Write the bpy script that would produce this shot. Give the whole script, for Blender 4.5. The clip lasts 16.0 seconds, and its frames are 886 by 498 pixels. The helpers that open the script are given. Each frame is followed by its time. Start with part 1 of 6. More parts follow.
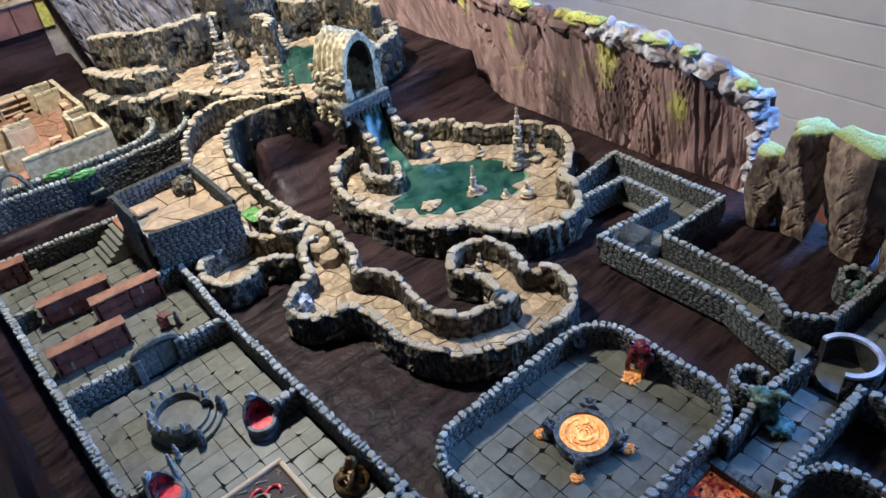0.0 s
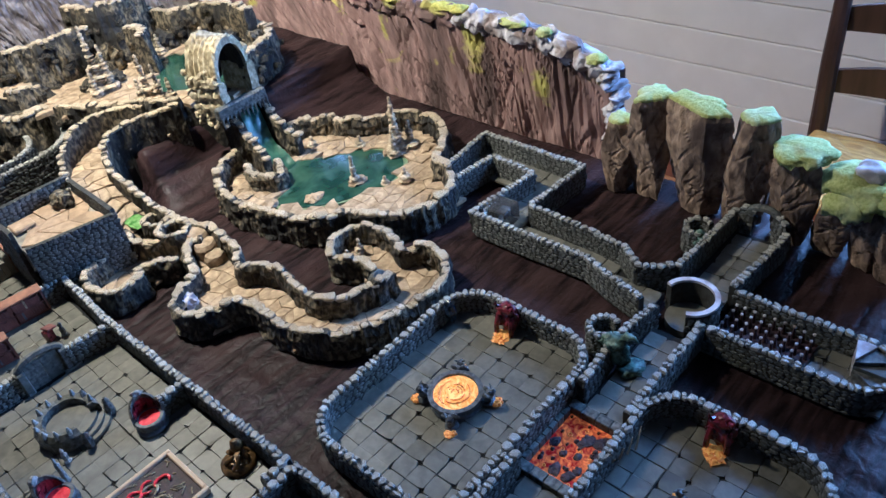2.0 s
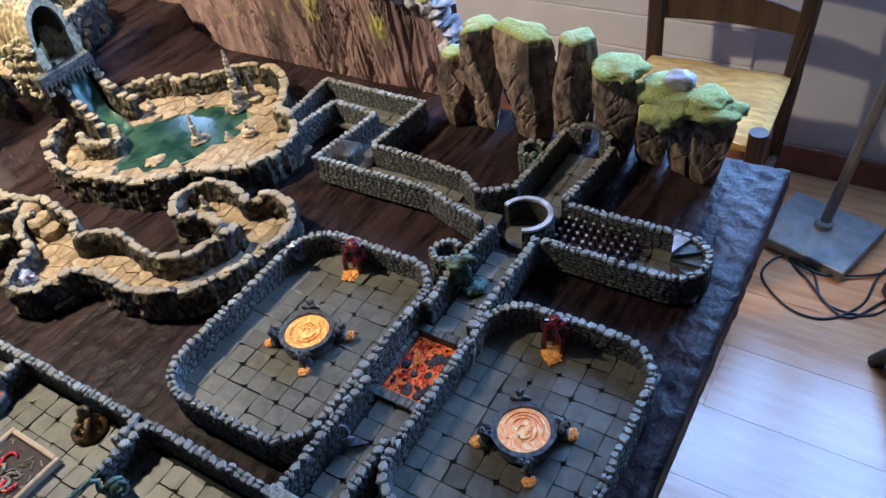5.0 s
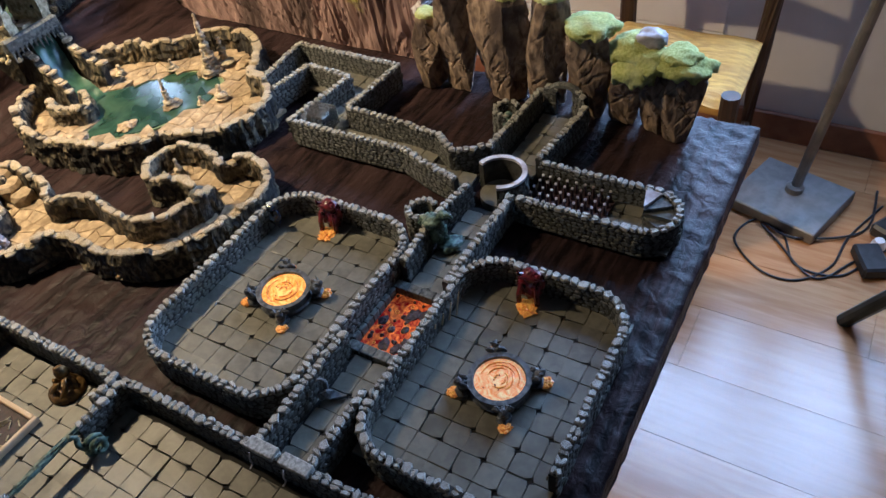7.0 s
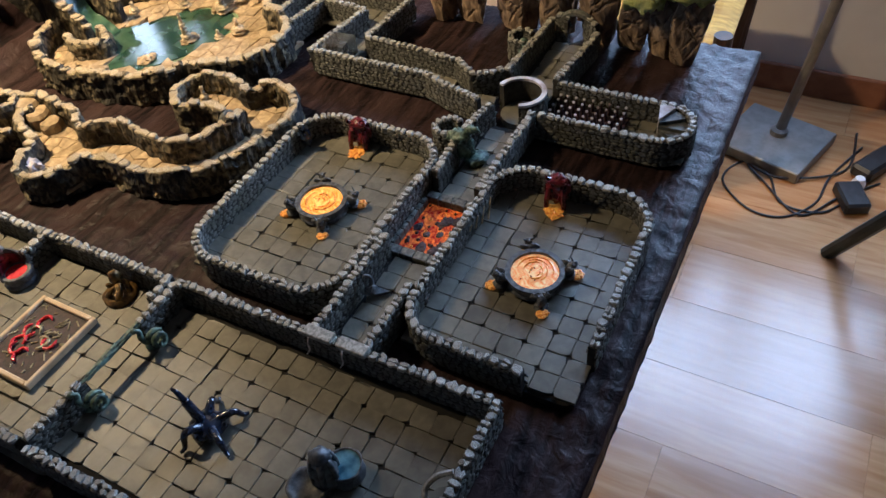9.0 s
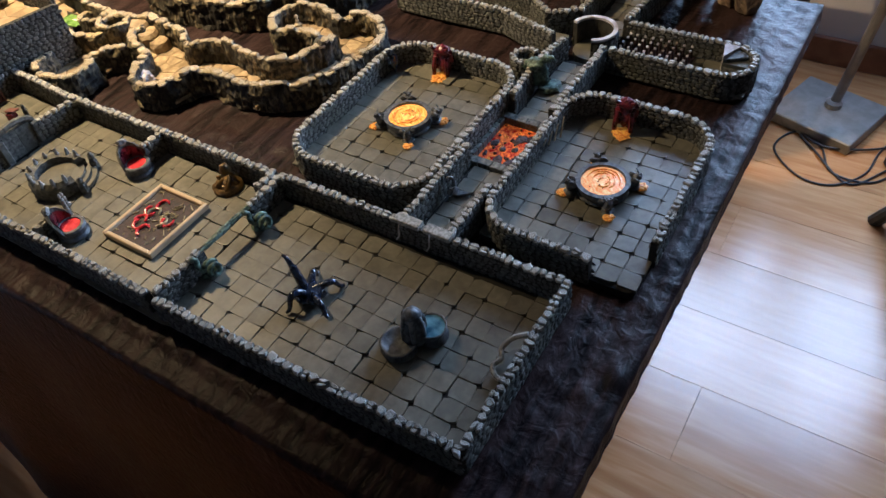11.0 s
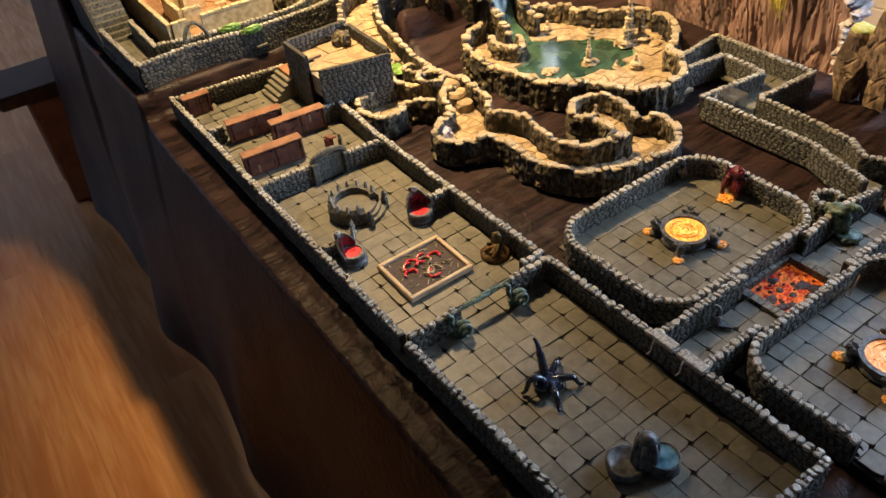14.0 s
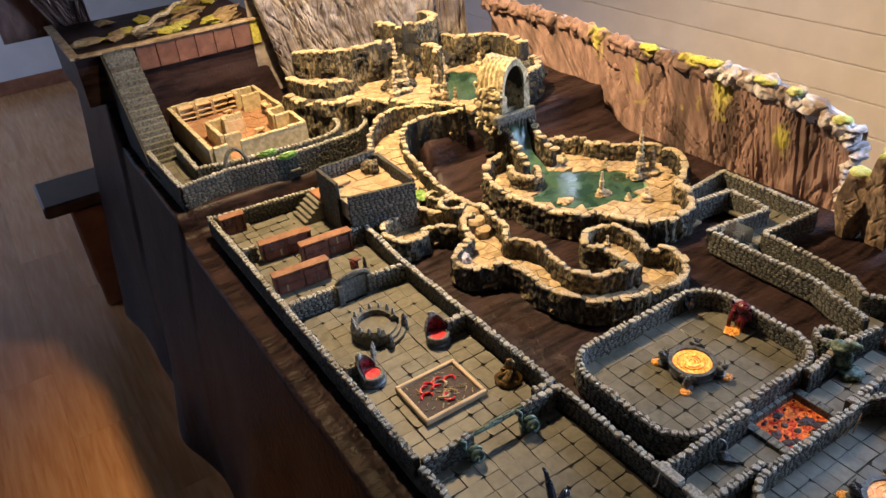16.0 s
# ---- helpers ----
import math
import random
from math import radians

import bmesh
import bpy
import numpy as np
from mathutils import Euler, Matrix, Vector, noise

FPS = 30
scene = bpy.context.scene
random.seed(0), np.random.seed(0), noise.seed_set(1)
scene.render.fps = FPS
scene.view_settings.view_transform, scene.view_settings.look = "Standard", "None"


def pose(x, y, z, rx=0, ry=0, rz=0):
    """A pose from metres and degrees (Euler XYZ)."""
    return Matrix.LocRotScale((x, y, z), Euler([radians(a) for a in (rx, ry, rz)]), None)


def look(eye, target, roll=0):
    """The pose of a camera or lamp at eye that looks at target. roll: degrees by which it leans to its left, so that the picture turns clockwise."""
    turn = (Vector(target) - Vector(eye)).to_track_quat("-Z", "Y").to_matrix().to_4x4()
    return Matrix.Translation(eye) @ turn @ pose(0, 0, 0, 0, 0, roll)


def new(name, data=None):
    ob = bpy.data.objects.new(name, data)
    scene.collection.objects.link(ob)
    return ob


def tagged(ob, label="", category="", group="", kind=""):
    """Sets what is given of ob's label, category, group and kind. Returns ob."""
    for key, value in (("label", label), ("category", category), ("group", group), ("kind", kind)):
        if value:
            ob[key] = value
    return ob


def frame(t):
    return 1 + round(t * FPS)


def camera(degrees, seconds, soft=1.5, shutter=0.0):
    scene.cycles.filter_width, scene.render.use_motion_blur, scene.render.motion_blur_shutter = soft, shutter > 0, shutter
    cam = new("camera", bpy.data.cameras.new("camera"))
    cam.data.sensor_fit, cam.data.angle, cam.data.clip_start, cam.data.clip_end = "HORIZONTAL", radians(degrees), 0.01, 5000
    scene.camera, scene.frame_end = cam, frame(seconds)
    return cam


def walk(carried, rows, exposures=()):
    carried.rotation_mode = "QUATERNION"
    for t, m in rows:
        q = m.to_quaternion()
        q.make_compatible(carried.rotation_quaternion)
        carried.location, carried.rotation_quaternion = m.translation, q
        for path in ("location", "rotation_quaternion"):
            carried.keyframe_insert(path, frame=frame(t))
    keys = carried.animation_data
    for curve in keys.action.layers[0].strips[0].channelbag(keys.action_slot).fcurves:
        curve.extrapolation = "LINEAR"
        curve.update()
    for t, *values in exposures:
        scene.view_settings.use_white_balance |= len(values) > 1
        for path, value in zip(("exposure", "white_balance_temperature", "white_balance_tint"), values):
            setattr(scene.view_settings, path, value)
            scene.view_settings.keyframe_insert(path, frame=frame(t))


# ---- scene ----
cam = camera(61.8, 16.0)
PATH = [
    (0, (-0.008, -0.011, 1.463), (0.95, 1.269, 0.261), -7.2),
    (0.5, (-0.002, -0.043, 1.473), (0.961, 1.233, 0.271), -8.2),
    (1, (0.004, -0.069, 1.475), (0.985, 1.188, 0.268), -8.7),
    (1.5, (0.008, -0.09, 1.469), (1.032, 1.127, 0.257), -8.8),
    (2, (0.014, -0.111, 1.465), (1.095, 1.043, 0.241), -8.7),
    (2.5, (0.021, -0.128, 1.458), (1.143, 0.973, 0.221), -8.5),
    (3, (0.024, -0.142, 1.456), (1.168, 0.913, 0.2), -8.6),
    (3.5, (0.025, -0.156, 1.452), (1.188, 0.853, 0.176), -8.8),
    (4, (0.027, -0.171, 1.448), (1.209, 0.792, 0.154), -8.7),
    (6.5, (0.017, -0.197, 1.427), (1.199, 0.651, 0.054), -8.5),
    (7, (0.008, -0.201, 1.424), (1.188, 0.635, 0.042), -8.3),
    (7.5, (-0.006, -0.2, 1.42), (1.175, 0.622, 0.031), -8.4),
    (8, (-0.03, -0.195, 1.417), (1.156, 0.6, 0.016), -8.0),
    (8.5, (-0.067, -0.187, 1.413), (1.117, 0.578, -0.006), -7.3),
    (9, (-0.113, -0.181, 1.411), (1.056, 0.571, -0.027), -7.3),
    (9.2, (-0.13, -0.184, 1.413), (1.029, 0.568, -0.033), -7.3),
    (11.3, (-0.273, -0.204, 1.413), (0.808, 0.64, -0.043), -6.8),
    (11.5, (-0.28, -0.2, 1.419), (0.79, 0.666, -0.032), -6.7),
    (12, (-0.293, -0.19, 1.423), (0.748, 0.754, 0.0), -6.6),
    (12.5, (-0.3, -0.18, 1.425), (0.703, 0.844, 0.03), -6.7),
    (13, (-0.299, -0.17, 1.433), (0.651, 0.939, 0.067), -6.5),
    (13.5, (-0.291, -0.157, 1.443), (0.556, 1.08, 0.118), -6.6),
    (14, (-0.282, -0.156, 1.454), (0.514, 1.149, 0.164), -6.3),
    (14.5, (-0.276, -0.163, 1.472), (0.538, 1.187, 0.241), -5.6),
    (15, (-0.276, -0.171, 1.49), (0.559, 1.226, 0.328), -5.4),
    (15.5, (-0.279, -0.179, 1.505), (0.568, 1.257, 0.401), -5.5),
    (16, (-0.29, -0.185, 1.516), (0.568, 1.277, 0.455), -5.3),
]
walk(cam, [(t, look(eye, target, roll)) for t, eye, target, roll in PATH],
     [(0, 0.03, 3950, 11), (4, 0.12, 4200, 12), (6.5, 0.1, 4850, 12), (9, 0.12, 5450, 12), (11.5, 0.3, 5500, 11), (12.5, 0.3, 5600, 11), (14, 0.42, 6450, 13), (15, 0.4, 6100, 14), (16, 0.36, 6000, 14)])

# ---------------------------------------------------------------- light
world = bpy.data.worlds.new("world")
scene.world = world
world.use_nodes = True
wn = world.node_tree
sky = wn.nodes.new("ShaderNodeTexSky")
sky.sky_type, sky.sun_disc = "NISHITA", False
sky.sun_elevation, sky.sun_rotation = radians(28), radians(120)
wn.links.new(sky.outputs[0], wn.nodes["Background"].inputs[0])
wn.nodes["Background"].inputs[1].default_value = 0.12


def lamp(name, kind, energy, colour, m, size=0.3, size_y=None, spread=None):
    data = bpy.data.lights.new(name, kind)
    data.energy, data.color = energy, colour
    if kind == "AREA":
        data.shape, data.size, data.size_y = "RECTANGLE", size, size_y or size
    elif kind == "SPOT":
        data.shadow_soft_size, data.spot_size, data.spot_blend = size, radians(spread), 1.0
    else:
        data.shadow_soft_size = size
    ob = new(name, data)
    ob.matrix_world = m
    return ob


# daylight through the window in the long wall
lamp("window_light", "AREA", 31, (0.42, 0.64, 1.0), look((2.1, -0.15, 1.5), (0.9, -0.15, 0.95)), 1.1, 1.1)
# a warm bulb, unseen but inferred above the caves; not the standing lamp's
lamp("bulb_light", "SPOT", 158, (1.0, 0.68, 0.32), look((0.33, 1.2, 1.95), (0.74, 1.2, 0.8)), 0.045, spread=117)
# an unseen side source, added to brighten the far wall in blue
lamp("added_side_light", "AREA", 30, (0.5, 0.68, 1.0), look((-2.62, 4.3, 1.5), (-0.8, 5.2, 1.0)), 1.0, 1.1)

# ---------------------------------------------------------------- materials


def mix(nt, fac, a, b):
    n = nt.nodes.new("ShaderNodeMix")
    n.data_type = "RGBA"
    for sock, v in ((n.inputs[0], fac), (n.inputs[6], a), (n.inputs[7], b)):
        if isinstance(v, bpy.types.NodeSocket):
            nt.links.new(v, sock)
        elif sock is n.inputs[0]:
            sock.default_value = v
        else:
            sock.default_value = (*v, 1)
    return n.outputs[2]


def ramp(nt, src, lo, hi):
    n = nt.nodes.new("ShaderNodeMapRange")
    n.inputs[1].default_value, n.inputs[2].default_value = lo, hi
    nt.links.new(src, n.inputs[0])
    return n.outputs[0]


def noise_tex(nt, vec, scale, detail=4, dist=0.0):
    n = nt.nodes.new("ShaderNodeTexNoise")
    n.inputs["Scale"].default_value, n.inputs["Detail"].default_value = scale, detail
    n.inputs["Distortion"].default_value = dist
    nt.links.new(vec, n.inputs["Vector"])
    return n.outputs[0]


def surface(name, c1, c2, scale=60, rough=0.75, bump=0.4, stain=None, stain_scale=6, stain_at=(0.52, 0.7), metal=0.0,
            stretch=(1, 1, 1), vary=0.0, depth=0.002, contrast=(0.35, 0.65), clear=0.0, world_space=False):
    """A painted or natural surface: two tones by grain, stains at a larger scale, relief, and a shift from piece to piece."""
    m = bpy.data.materials.new(name)
    m.use_nodes = True
    nt = m.node_tree
    b = nt.nodes["Principled BSDF"]
    if world_space:
        vec = nt.nodes.new("ShaderNodeNewGeometry").outputs["Position"]
    else:
        vec = nt.nodes.new("ShaderNodeTexCoord").outputs["Object"]
    mp = nt.nodes.new("ShaderNodeMapping")
    mp.inputs["Scale"].default_value = stretch
    nt.links.new(vec, mp.inputs[0])
    vec = mp.outputs[0]
    if vary:
        info = nt.nodes.new("ShaderNodeObjectInfo")
        add = nt.nodes.new("ShaderNodeVectorMath")
        add.operation = "MULTIPLY_ADD"
        nt.links.new(info.outputs["Random"], add.inputs[0])
        add.inputs[1].default_value = (7, 5, 3)
        nt.links.new(vec, add.inputs[2])
        vec = add.outputs[0]
    grain = noise_tex(nt, vec, scale, 6, 0.4)
    col = mix(nt, ramp(nt, grain, *contrast), c1, c2)
    if stain:
        big = noise_tex(nt, vec, stain_scale, 3)
        col = mix(nt, ramp(nt, big, *stain_at), col, stain)
    if vary:
        hsv = nt.nodes.new("ShaderNodeHueSaturation")
        nt.links.new(col, hsv.inputs["Color"])
        nt.links.new(ramp(nt, info.outputs["Random"], -(1 - vary) / (2 * vary) , 1 + (1 - vary) / (2 * vary)), hsv.inputs["Value"])
        mr = hsv.inputs["Value"].links[0].from_node
        mr.inputs[1].default_value, mr.inputs[2].default_value = 0, 1
        mr.inputs[3].default_value, mr.inputs[4].default_value = 1 - vary, 1 + vary
        col = hsv.outputs[0]
    nt.links.new(col, b.inputs["Base Color"])
    b.inputs["Metallic"].default_value = metal
    rr = nt.nodes.new("ShaderNodeMapRange")
    rr.inputs[3].default_value, rr.inputs[4].default_value = max(rough - 0.12, 0.03), min(rough + 0.12, 1)
    nt.links.new(grain, rr.inputs[0])
    nt.links.new(rr.outputs[0], b.inputs["Roughness"])
    b.inputs["Coat Weight"].default_value = clear
    if bump:
        bp = nt.nodes.new("ShaderNodeBump")
        bp.inputs["Strength"].default_value, bp.inputs["Distance"].default_value = bump, depth
        nt.links.new(grain, bp.inputs["Height"])
        nt.links.new(bp.outputs[0], b.inputs["Normal"])
    return m


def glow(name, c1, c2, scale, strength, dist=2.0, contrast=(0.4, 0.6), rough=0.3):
    """Paint mottled in two colours, with emission added so that it seems to glow."""
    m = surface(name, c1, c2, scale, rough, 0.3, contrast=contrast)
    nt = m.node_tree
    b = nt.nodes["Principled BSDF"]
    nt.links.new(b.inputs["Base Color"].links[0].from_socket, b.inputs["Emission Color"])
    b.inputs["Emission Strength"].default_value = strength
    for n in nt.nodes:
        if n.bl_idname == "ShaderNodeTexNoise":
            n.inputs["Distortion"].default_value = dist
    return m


GREY = surface("grey_stone", (0.04, 0.042, 0.038), (0.18, 0.18, 0.16), 180, 0.72, 0.5, (0.1, 0.1, 0.075), 22, vary=0.25, depth=0.001)
CAP = surface("cap_stone", (0.2, 0.2, 0.175), (0.5, 0.485, 0.43), 260, 0.75, 0.5, (0.2, 0.18, 0.14), 40, vary=0.22, depth=0.0008)
MORTAR = surface("mortar", (0.018, 0.018, 0.016), (0.05, 0.048, 0.042), 120, 0.9, 0.4)
FLAG = surface("flagstone", (0.108, 0.104, 0.082), (0.182, 0.174, 0.138), 95, 0.42, 0.4, (0.092, 0.09, 0.07), 30, vary=0.14, depth=0.0006, contrast=(0.25, 0.75))
GROUT = surface("floor_joint", (0.005, 0.005, 0.005), (0.014, 0.013, 0.012), 90, 0.9, 0.2)
CAVE = surface("cave_rock", (0.018, 0.015, 0.01), (0.25, 0.205, 0.12), 150, 0.8, 1.0, (0.02, 0.018, 0.015), 20, (0.48, 0.62), stretch=(1, 1, 0.6), depth=0.004, contrast=(0.42, 0.68))
CAVECAP = surface("cave_rim", (0.32, 0.25, 0.15), (0.68, 0.57, 0.385), 170, 0.8, 0.7, (0.22, 0.18, 0.11), 40, vary=0.2, depth=0.002)
CAVEFLOOR = surface("cave_floor", (0.27, 0.198, 0.115), (0.47, 0.36, 0.22), 90, 0.75, 0.7, (0.2, 0.14, 0.07), 34, vary=0.18, depth=0.0012)
CLOTH = surface("dark_cloth", (0.006, 0.004, 0.0045), (0.036, 0.021, 0.021), 70, 0.42, 0.8, (0.05, 0.03, 0.029), 12, (0.5, 0.72), stretch=(0.22, 1.5, 1), depth=0.002)
_cb = CLOTH.node_tree.nodes["Principled BSDF"]
_cb.inputs["Specular IOR Level"].default_value = 0.11
_cn = CLOTH.node_tree.nodes.new("ShaderNodeBump")
_cn.inputs["Strength"].default_value, _cn.inputs["Distance"].default_value = 0.4, 0.005
CLOTH.node_tree.links.new(noise_tex(CLOTH.node_tree, CLOTH.node_tree.nodes.new("ShaderNodeTexCoord").outputs["Object"], 62, 5, 1.0), _cn.inputs["Height"])
CLOTH.node_tree.links.new(_cn.outputs[0], _cb.inputs["Normal"].links[0].from_node.inputs["Normal"])
CLIFF = surface("cliff_foam", (0.2, 0.122, 0.104), (0.37, 0.245, 0.208), 34, 0.8, 0.8, (0.08, 0.05, 0.042), 7, (0.5, 0.65), stretch=(1, 1.5, 0.35), depth=0.005)
_nt = CLIFF.node_tree
_cc = _nt.nodes["Principled BSDF"].inputs["Base Color"]
_blot = ramp(_nt, noise_tex(_nt, _nt.nodes.new("ShaderNodeTexCoord").outputs["Object"], 13, 5, 0.8), 0.64, 0.74)
_col = mix(_nt, _blot, _cc.links[0].from_socket, (0.42, 0.37, 0.07))
_pos = _nt.nodes.new("ShaderNodeTexCoord").outputs["Object"]
_rag = noise_tex(_nt, _pos, 60, 4, 0.6)
for _py, _pz, _pw, _ph in ((0.815, 0.9, 0.026, 0.075), (1.06, 0.885, 0.014, 0.035), (0.65, 0.835, 0.026, 0.04), (0.90, 0.95, 0.04, 0.016), (1.02, 0.955, 0.03, 0.02), (1.2, 0.94, 0.03, 0.06)):
    _mp = _nt.nodes.new("ShaderNodeMapping")
    _mp.vector_type = "TEXTURE"
    _mp.inputs["Location"].default_value = (1.03, _py, _pz)
    _mp.inputs["Scale"].default_value = (0.2, _pw, _ph)
    _nt.links.new(_pos, _mp.inputs[0])
    _ln = _nt.nodes.new("ShaderNodeVectorMath")
    _ln.operation = "LENGTH"
    _nt.links.new(_mp.outputs[0], _ln.inputs[0])
    _sb = _nt.nodes.new("ShaderNodeMath")
    _sb.operation = "SUBTRACT"
    _nt.links.new(_rag, _sb.inputs[0])
    _ml = _nt.nodes.new("ShaderNodeMath")
    _ml.operation = "MULTIPLY"
    _ml.inputs[1].default_value = 0.5
    _nt.links.new(_ln.outputs["Value"], _ml.inputs[0])
    _nt.links.new(_ml.outputs[0], _sb.inputs[1])
    _col = mix(_nt, ramp(_nt, _sb.outputs[0], 0.02, 0.3), _col, (0.42, 0.38, 0.08))
_nt.links.new(_col, _cc)
CLIFFGREY = surface("grey_cliff_foam", (0.14, 0.115, 0.105), (0.36, 0.32, 0.3), 34, 0.8, 0.8, (0.14, 0.11, 0.1), 8, depth=0.006)
FROST = surface("pale_foam_edge", (0.4, 0.38, 0.4), (0.68, 0.65, 0.68), 45, 0.8, 0.7, (0.24, 0.19, 0.17), 22, (0.44, 0.6), depth=0.004)
MOSS = surface("green_moss", (0.3, 0.34, 0.08), (0.52, 0.54, 0.18), 260, 0.95, 0.7, (0.56, 0.6, 0.34), 20, (0.5, 0.75), depth=0.0015)
YMOSS = surface("yellow_lichen", (0.35, 0.34, 0.04), (0.6, 0.56, 0.12), 140, 0.95, 0.9, depth=0.003)
BROWNROCK = surface("brown_rock", (0.1, 0.066, 0.045), (0.4, 0.29, 0.19), 85, 0.8, 1.0, (0.09, 0.062, 0.046), 13, (0.52, 0.68), stretch=(1, 1, 0.6), depth=0.004)
WATER = surface("pool_water", (0.012, 0.036, 0.024), (0.042, 0.088, 0.055), 22, 0.06, 0.06, (0.1, 0.17, 0.14), 14, (0.56, 0.72), depth=0.001, contrast=(0.38, 0.62))
STREAM = surface("running_water", (0.012, 0.045, 0.03), (0.06, 0.14, 0.085), 45, 0.32, 0.4, (0.1, 0.19, 0.12), 30, (0.5, 0.7), depth=0.002)
SHALLOW = surface("shallow_water", (0.12, 0.2, 0.11), (0.3, 0.36, 0.2), 60, 0.2, 0.2, (0.2, 0.24, 0.12), 30)
WOODFLOOR = surface("laminate", (0.47, 0.21, 0.079), (0.585, 0.308, 0.13), 7, 0.22, 0.02, (0.42, 0.18, 0.065), 2.5, stretch=(9, 0.8, 1), vary=0.12, depth=0.0005)
WHITEWALL = surface("white_board", (0.8, 0.76, 0.74), (0.86, 0.82, 0.8), 8, 0.35, 0.06, vary=0.03)
# Dark brown for unseen walls and ceiling, chosen to cut bounced light.
DIM = surface("bounce_cutting_brown", (0.1, 0.075, 0.06), (0.18, 0.14, 0.11), 6, 0.8, 0.2, stretch=(1, 0.1, 1))
PLASTER = surface("plaster", (0.62, 0.6, 0.6), (0.7, 0.68, 0.68), 5, 0.8, 0.08)
DARKWOOD = surface("dark_wood", (0.03, 0.016, 0.01), (0.085, 0.045, 0.028), 22, 0.4, 0.2, stretch=(1, 1, 0.15))
EDGEWOOD = surface("table_wood", (0.1, 0.05, 0.028), (0.2, 0.11, 0.06), 26, 0.4, 0.15, stretch=(0.12, 1, 1))
SKIRT = surface("brown_skirting", (0.2, 0.08, 0.045), (0.3, 0.13, 0.07), 18, 0.4, 0.1)
RUSH = surface("woven_rush", (0.46, 0.24, 0.04), (0.7, 0.42, 0.09), 90, 0.7, 0.9, (0.4, 0.22, 0.05), 9, stretch=(1, 0.2, 1), depth=0.003)
SHELFRED = surface("red_brown_board", (0.09, 0.03, 0.022), (0.2, 0.075, 0.05), 70, 0.6, 0.3)
SHELFTOP = surface("orange_brown_top", (0.17, 0.075, 0.04), (0.29, 0.14, 0.072), 60, 0.6, 0.3)
PALEWOOD = surface("pale_wood", (0.5, 0.36, 0.2), (0.66, 0.5, 0.31), 60, 0.6, 0.3, stretch=(1, 0.2, 1))
BLACK = surface("black_plastic", (0.012, 0.012, 0.013), (0.03, 0.03, 0.032), 40, 0.4, 0.1)
GREYMETAL = surface("grey_metal", (0.2, 0.19, 0.18), (0.28, 0.265, 0.25), 30, 0.45, 0.15, metal=0.4)
IRON = surface("dark_iron", (0.035, 0.038, 0.042), (0.13, 0.14, 0.15), 160, 0.45, 0.5, depth=0.001)
# Lava and fires are painted miniatures; their glow is put into the colour.
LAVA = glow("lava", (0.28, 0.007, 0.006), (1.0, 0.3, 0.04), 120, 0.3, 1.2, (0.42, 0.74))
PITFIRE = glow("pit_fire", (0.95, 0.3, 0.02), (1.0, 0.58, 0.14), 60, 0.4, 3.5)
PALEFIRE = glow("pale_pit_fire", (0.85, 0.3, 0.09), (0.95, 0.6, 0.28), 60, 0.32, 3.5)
FLAME = glow("glowing_flame_paint", (0.7, 0.2, 0.025), (0.95, 0.5, 0.08), 140, 0.1)
CRUST = surface("lava_crust", (0.012, 0.007, 0.012), (0.06, 0.03, 0.036), 160, 0.6, 0.6)
CRIMSON = surface("crimson_paint", (0.03, 0.004, 0.006), (0.2, 0.02, 0.03), 150, 0.3, 0.4)
RED = surface("bright_red_paint", (0.6, 0.02, 0.03), (0.85, 0.06, 0.07), 120, 0.25, 0.3)
BLUE = surface("blue_gloss", (0.008, 0.009, 0.016), (0.02, 0.034, 0.07), 120, 0.2, 0.3, clear=0.6)
TEAL = surface("verdigris", (0.012, 0.028, 0.022), (0.17, 0.25, 0.19), 150, 0.5, 0.5)
GOLD = surface("tarnished_gold", (0.03, 0.02, 0.01), (0.26, 0.15, 0.04), 140, 0.4, 0.5, metal=0.3)
SANDWALL = surface("sand_wall", (0.38, 0.31, 0.17), (0.6, 0.52, 0.33), 90, 0.8, 0.5, vary=0.06, depth=0.001)
HUTWALL = surface("dirty_plaster", (0.2, 0.18, 0.13), (0.36, 0.33, 0.26), 60, 0.8, 0.5, (0.12, 0.11, 0.09), 25)
CLAYFLOOR = surface("clay_floor", (0.24, 0.12, 0.06), (0.4, 0.22, 0.12), 80, 0.7, 0.4, (0.3, 0.18, 0.1), 25, vary=0.12)
HUTFLOOR = surface("tan_clay_floor", (0.26, 0.18, 0.1), (0.4, 0.29, 0.175), 80, 0.7, 0.4, (0.24, 0.17, 0.1), 25, vary=0.1)
BONE = surface("bone_paint", (0.26, 0.21, 0.11), (0.6, 0.52, 0.33), 130, 0.7, 0.9, (0.2, 0.16, 0.09), 50)
SLIME = surface("green_slime", (0.08, 0.2, 0.03), (0.22, 0.38, 0.1), 120, 0.3, 0.4)
RUSTPANEL = surface("rust_panel", (0.1, 0.04, 0.028), (0.18, 0.085, 0.055), 40, 0.7, 0.3, (0.07, 0.03, 0.02), 12, vary=0.2)
GLASS = bpy.data.materials.new("clear_resin")
GLASS.use_nodes = True
_g = GLASS.node_tree.nodes["Principled BSDF"]
_g.inputs["Transmission Weight"].default_value, _g.inputs["Roughness"].default_value, _g.inputs["IOR"].default_value = 0.96, 0.06, 1.3
_g.inputs["Base Color"].default_value = (0.9, 0.85, 0.75, 1)
SKYGLOW = bpy.data.materials.new("daylight_outside")
SKYGLOW.use_nodes = True
_s = SKYGLOW.node_tree.nodes["Principled BSDF"]
_s.inputs["Emission Color"].default_value, _s.inputs["Emission Strength"].default_value = (0.75, 0.87, 1, 1), 6.5

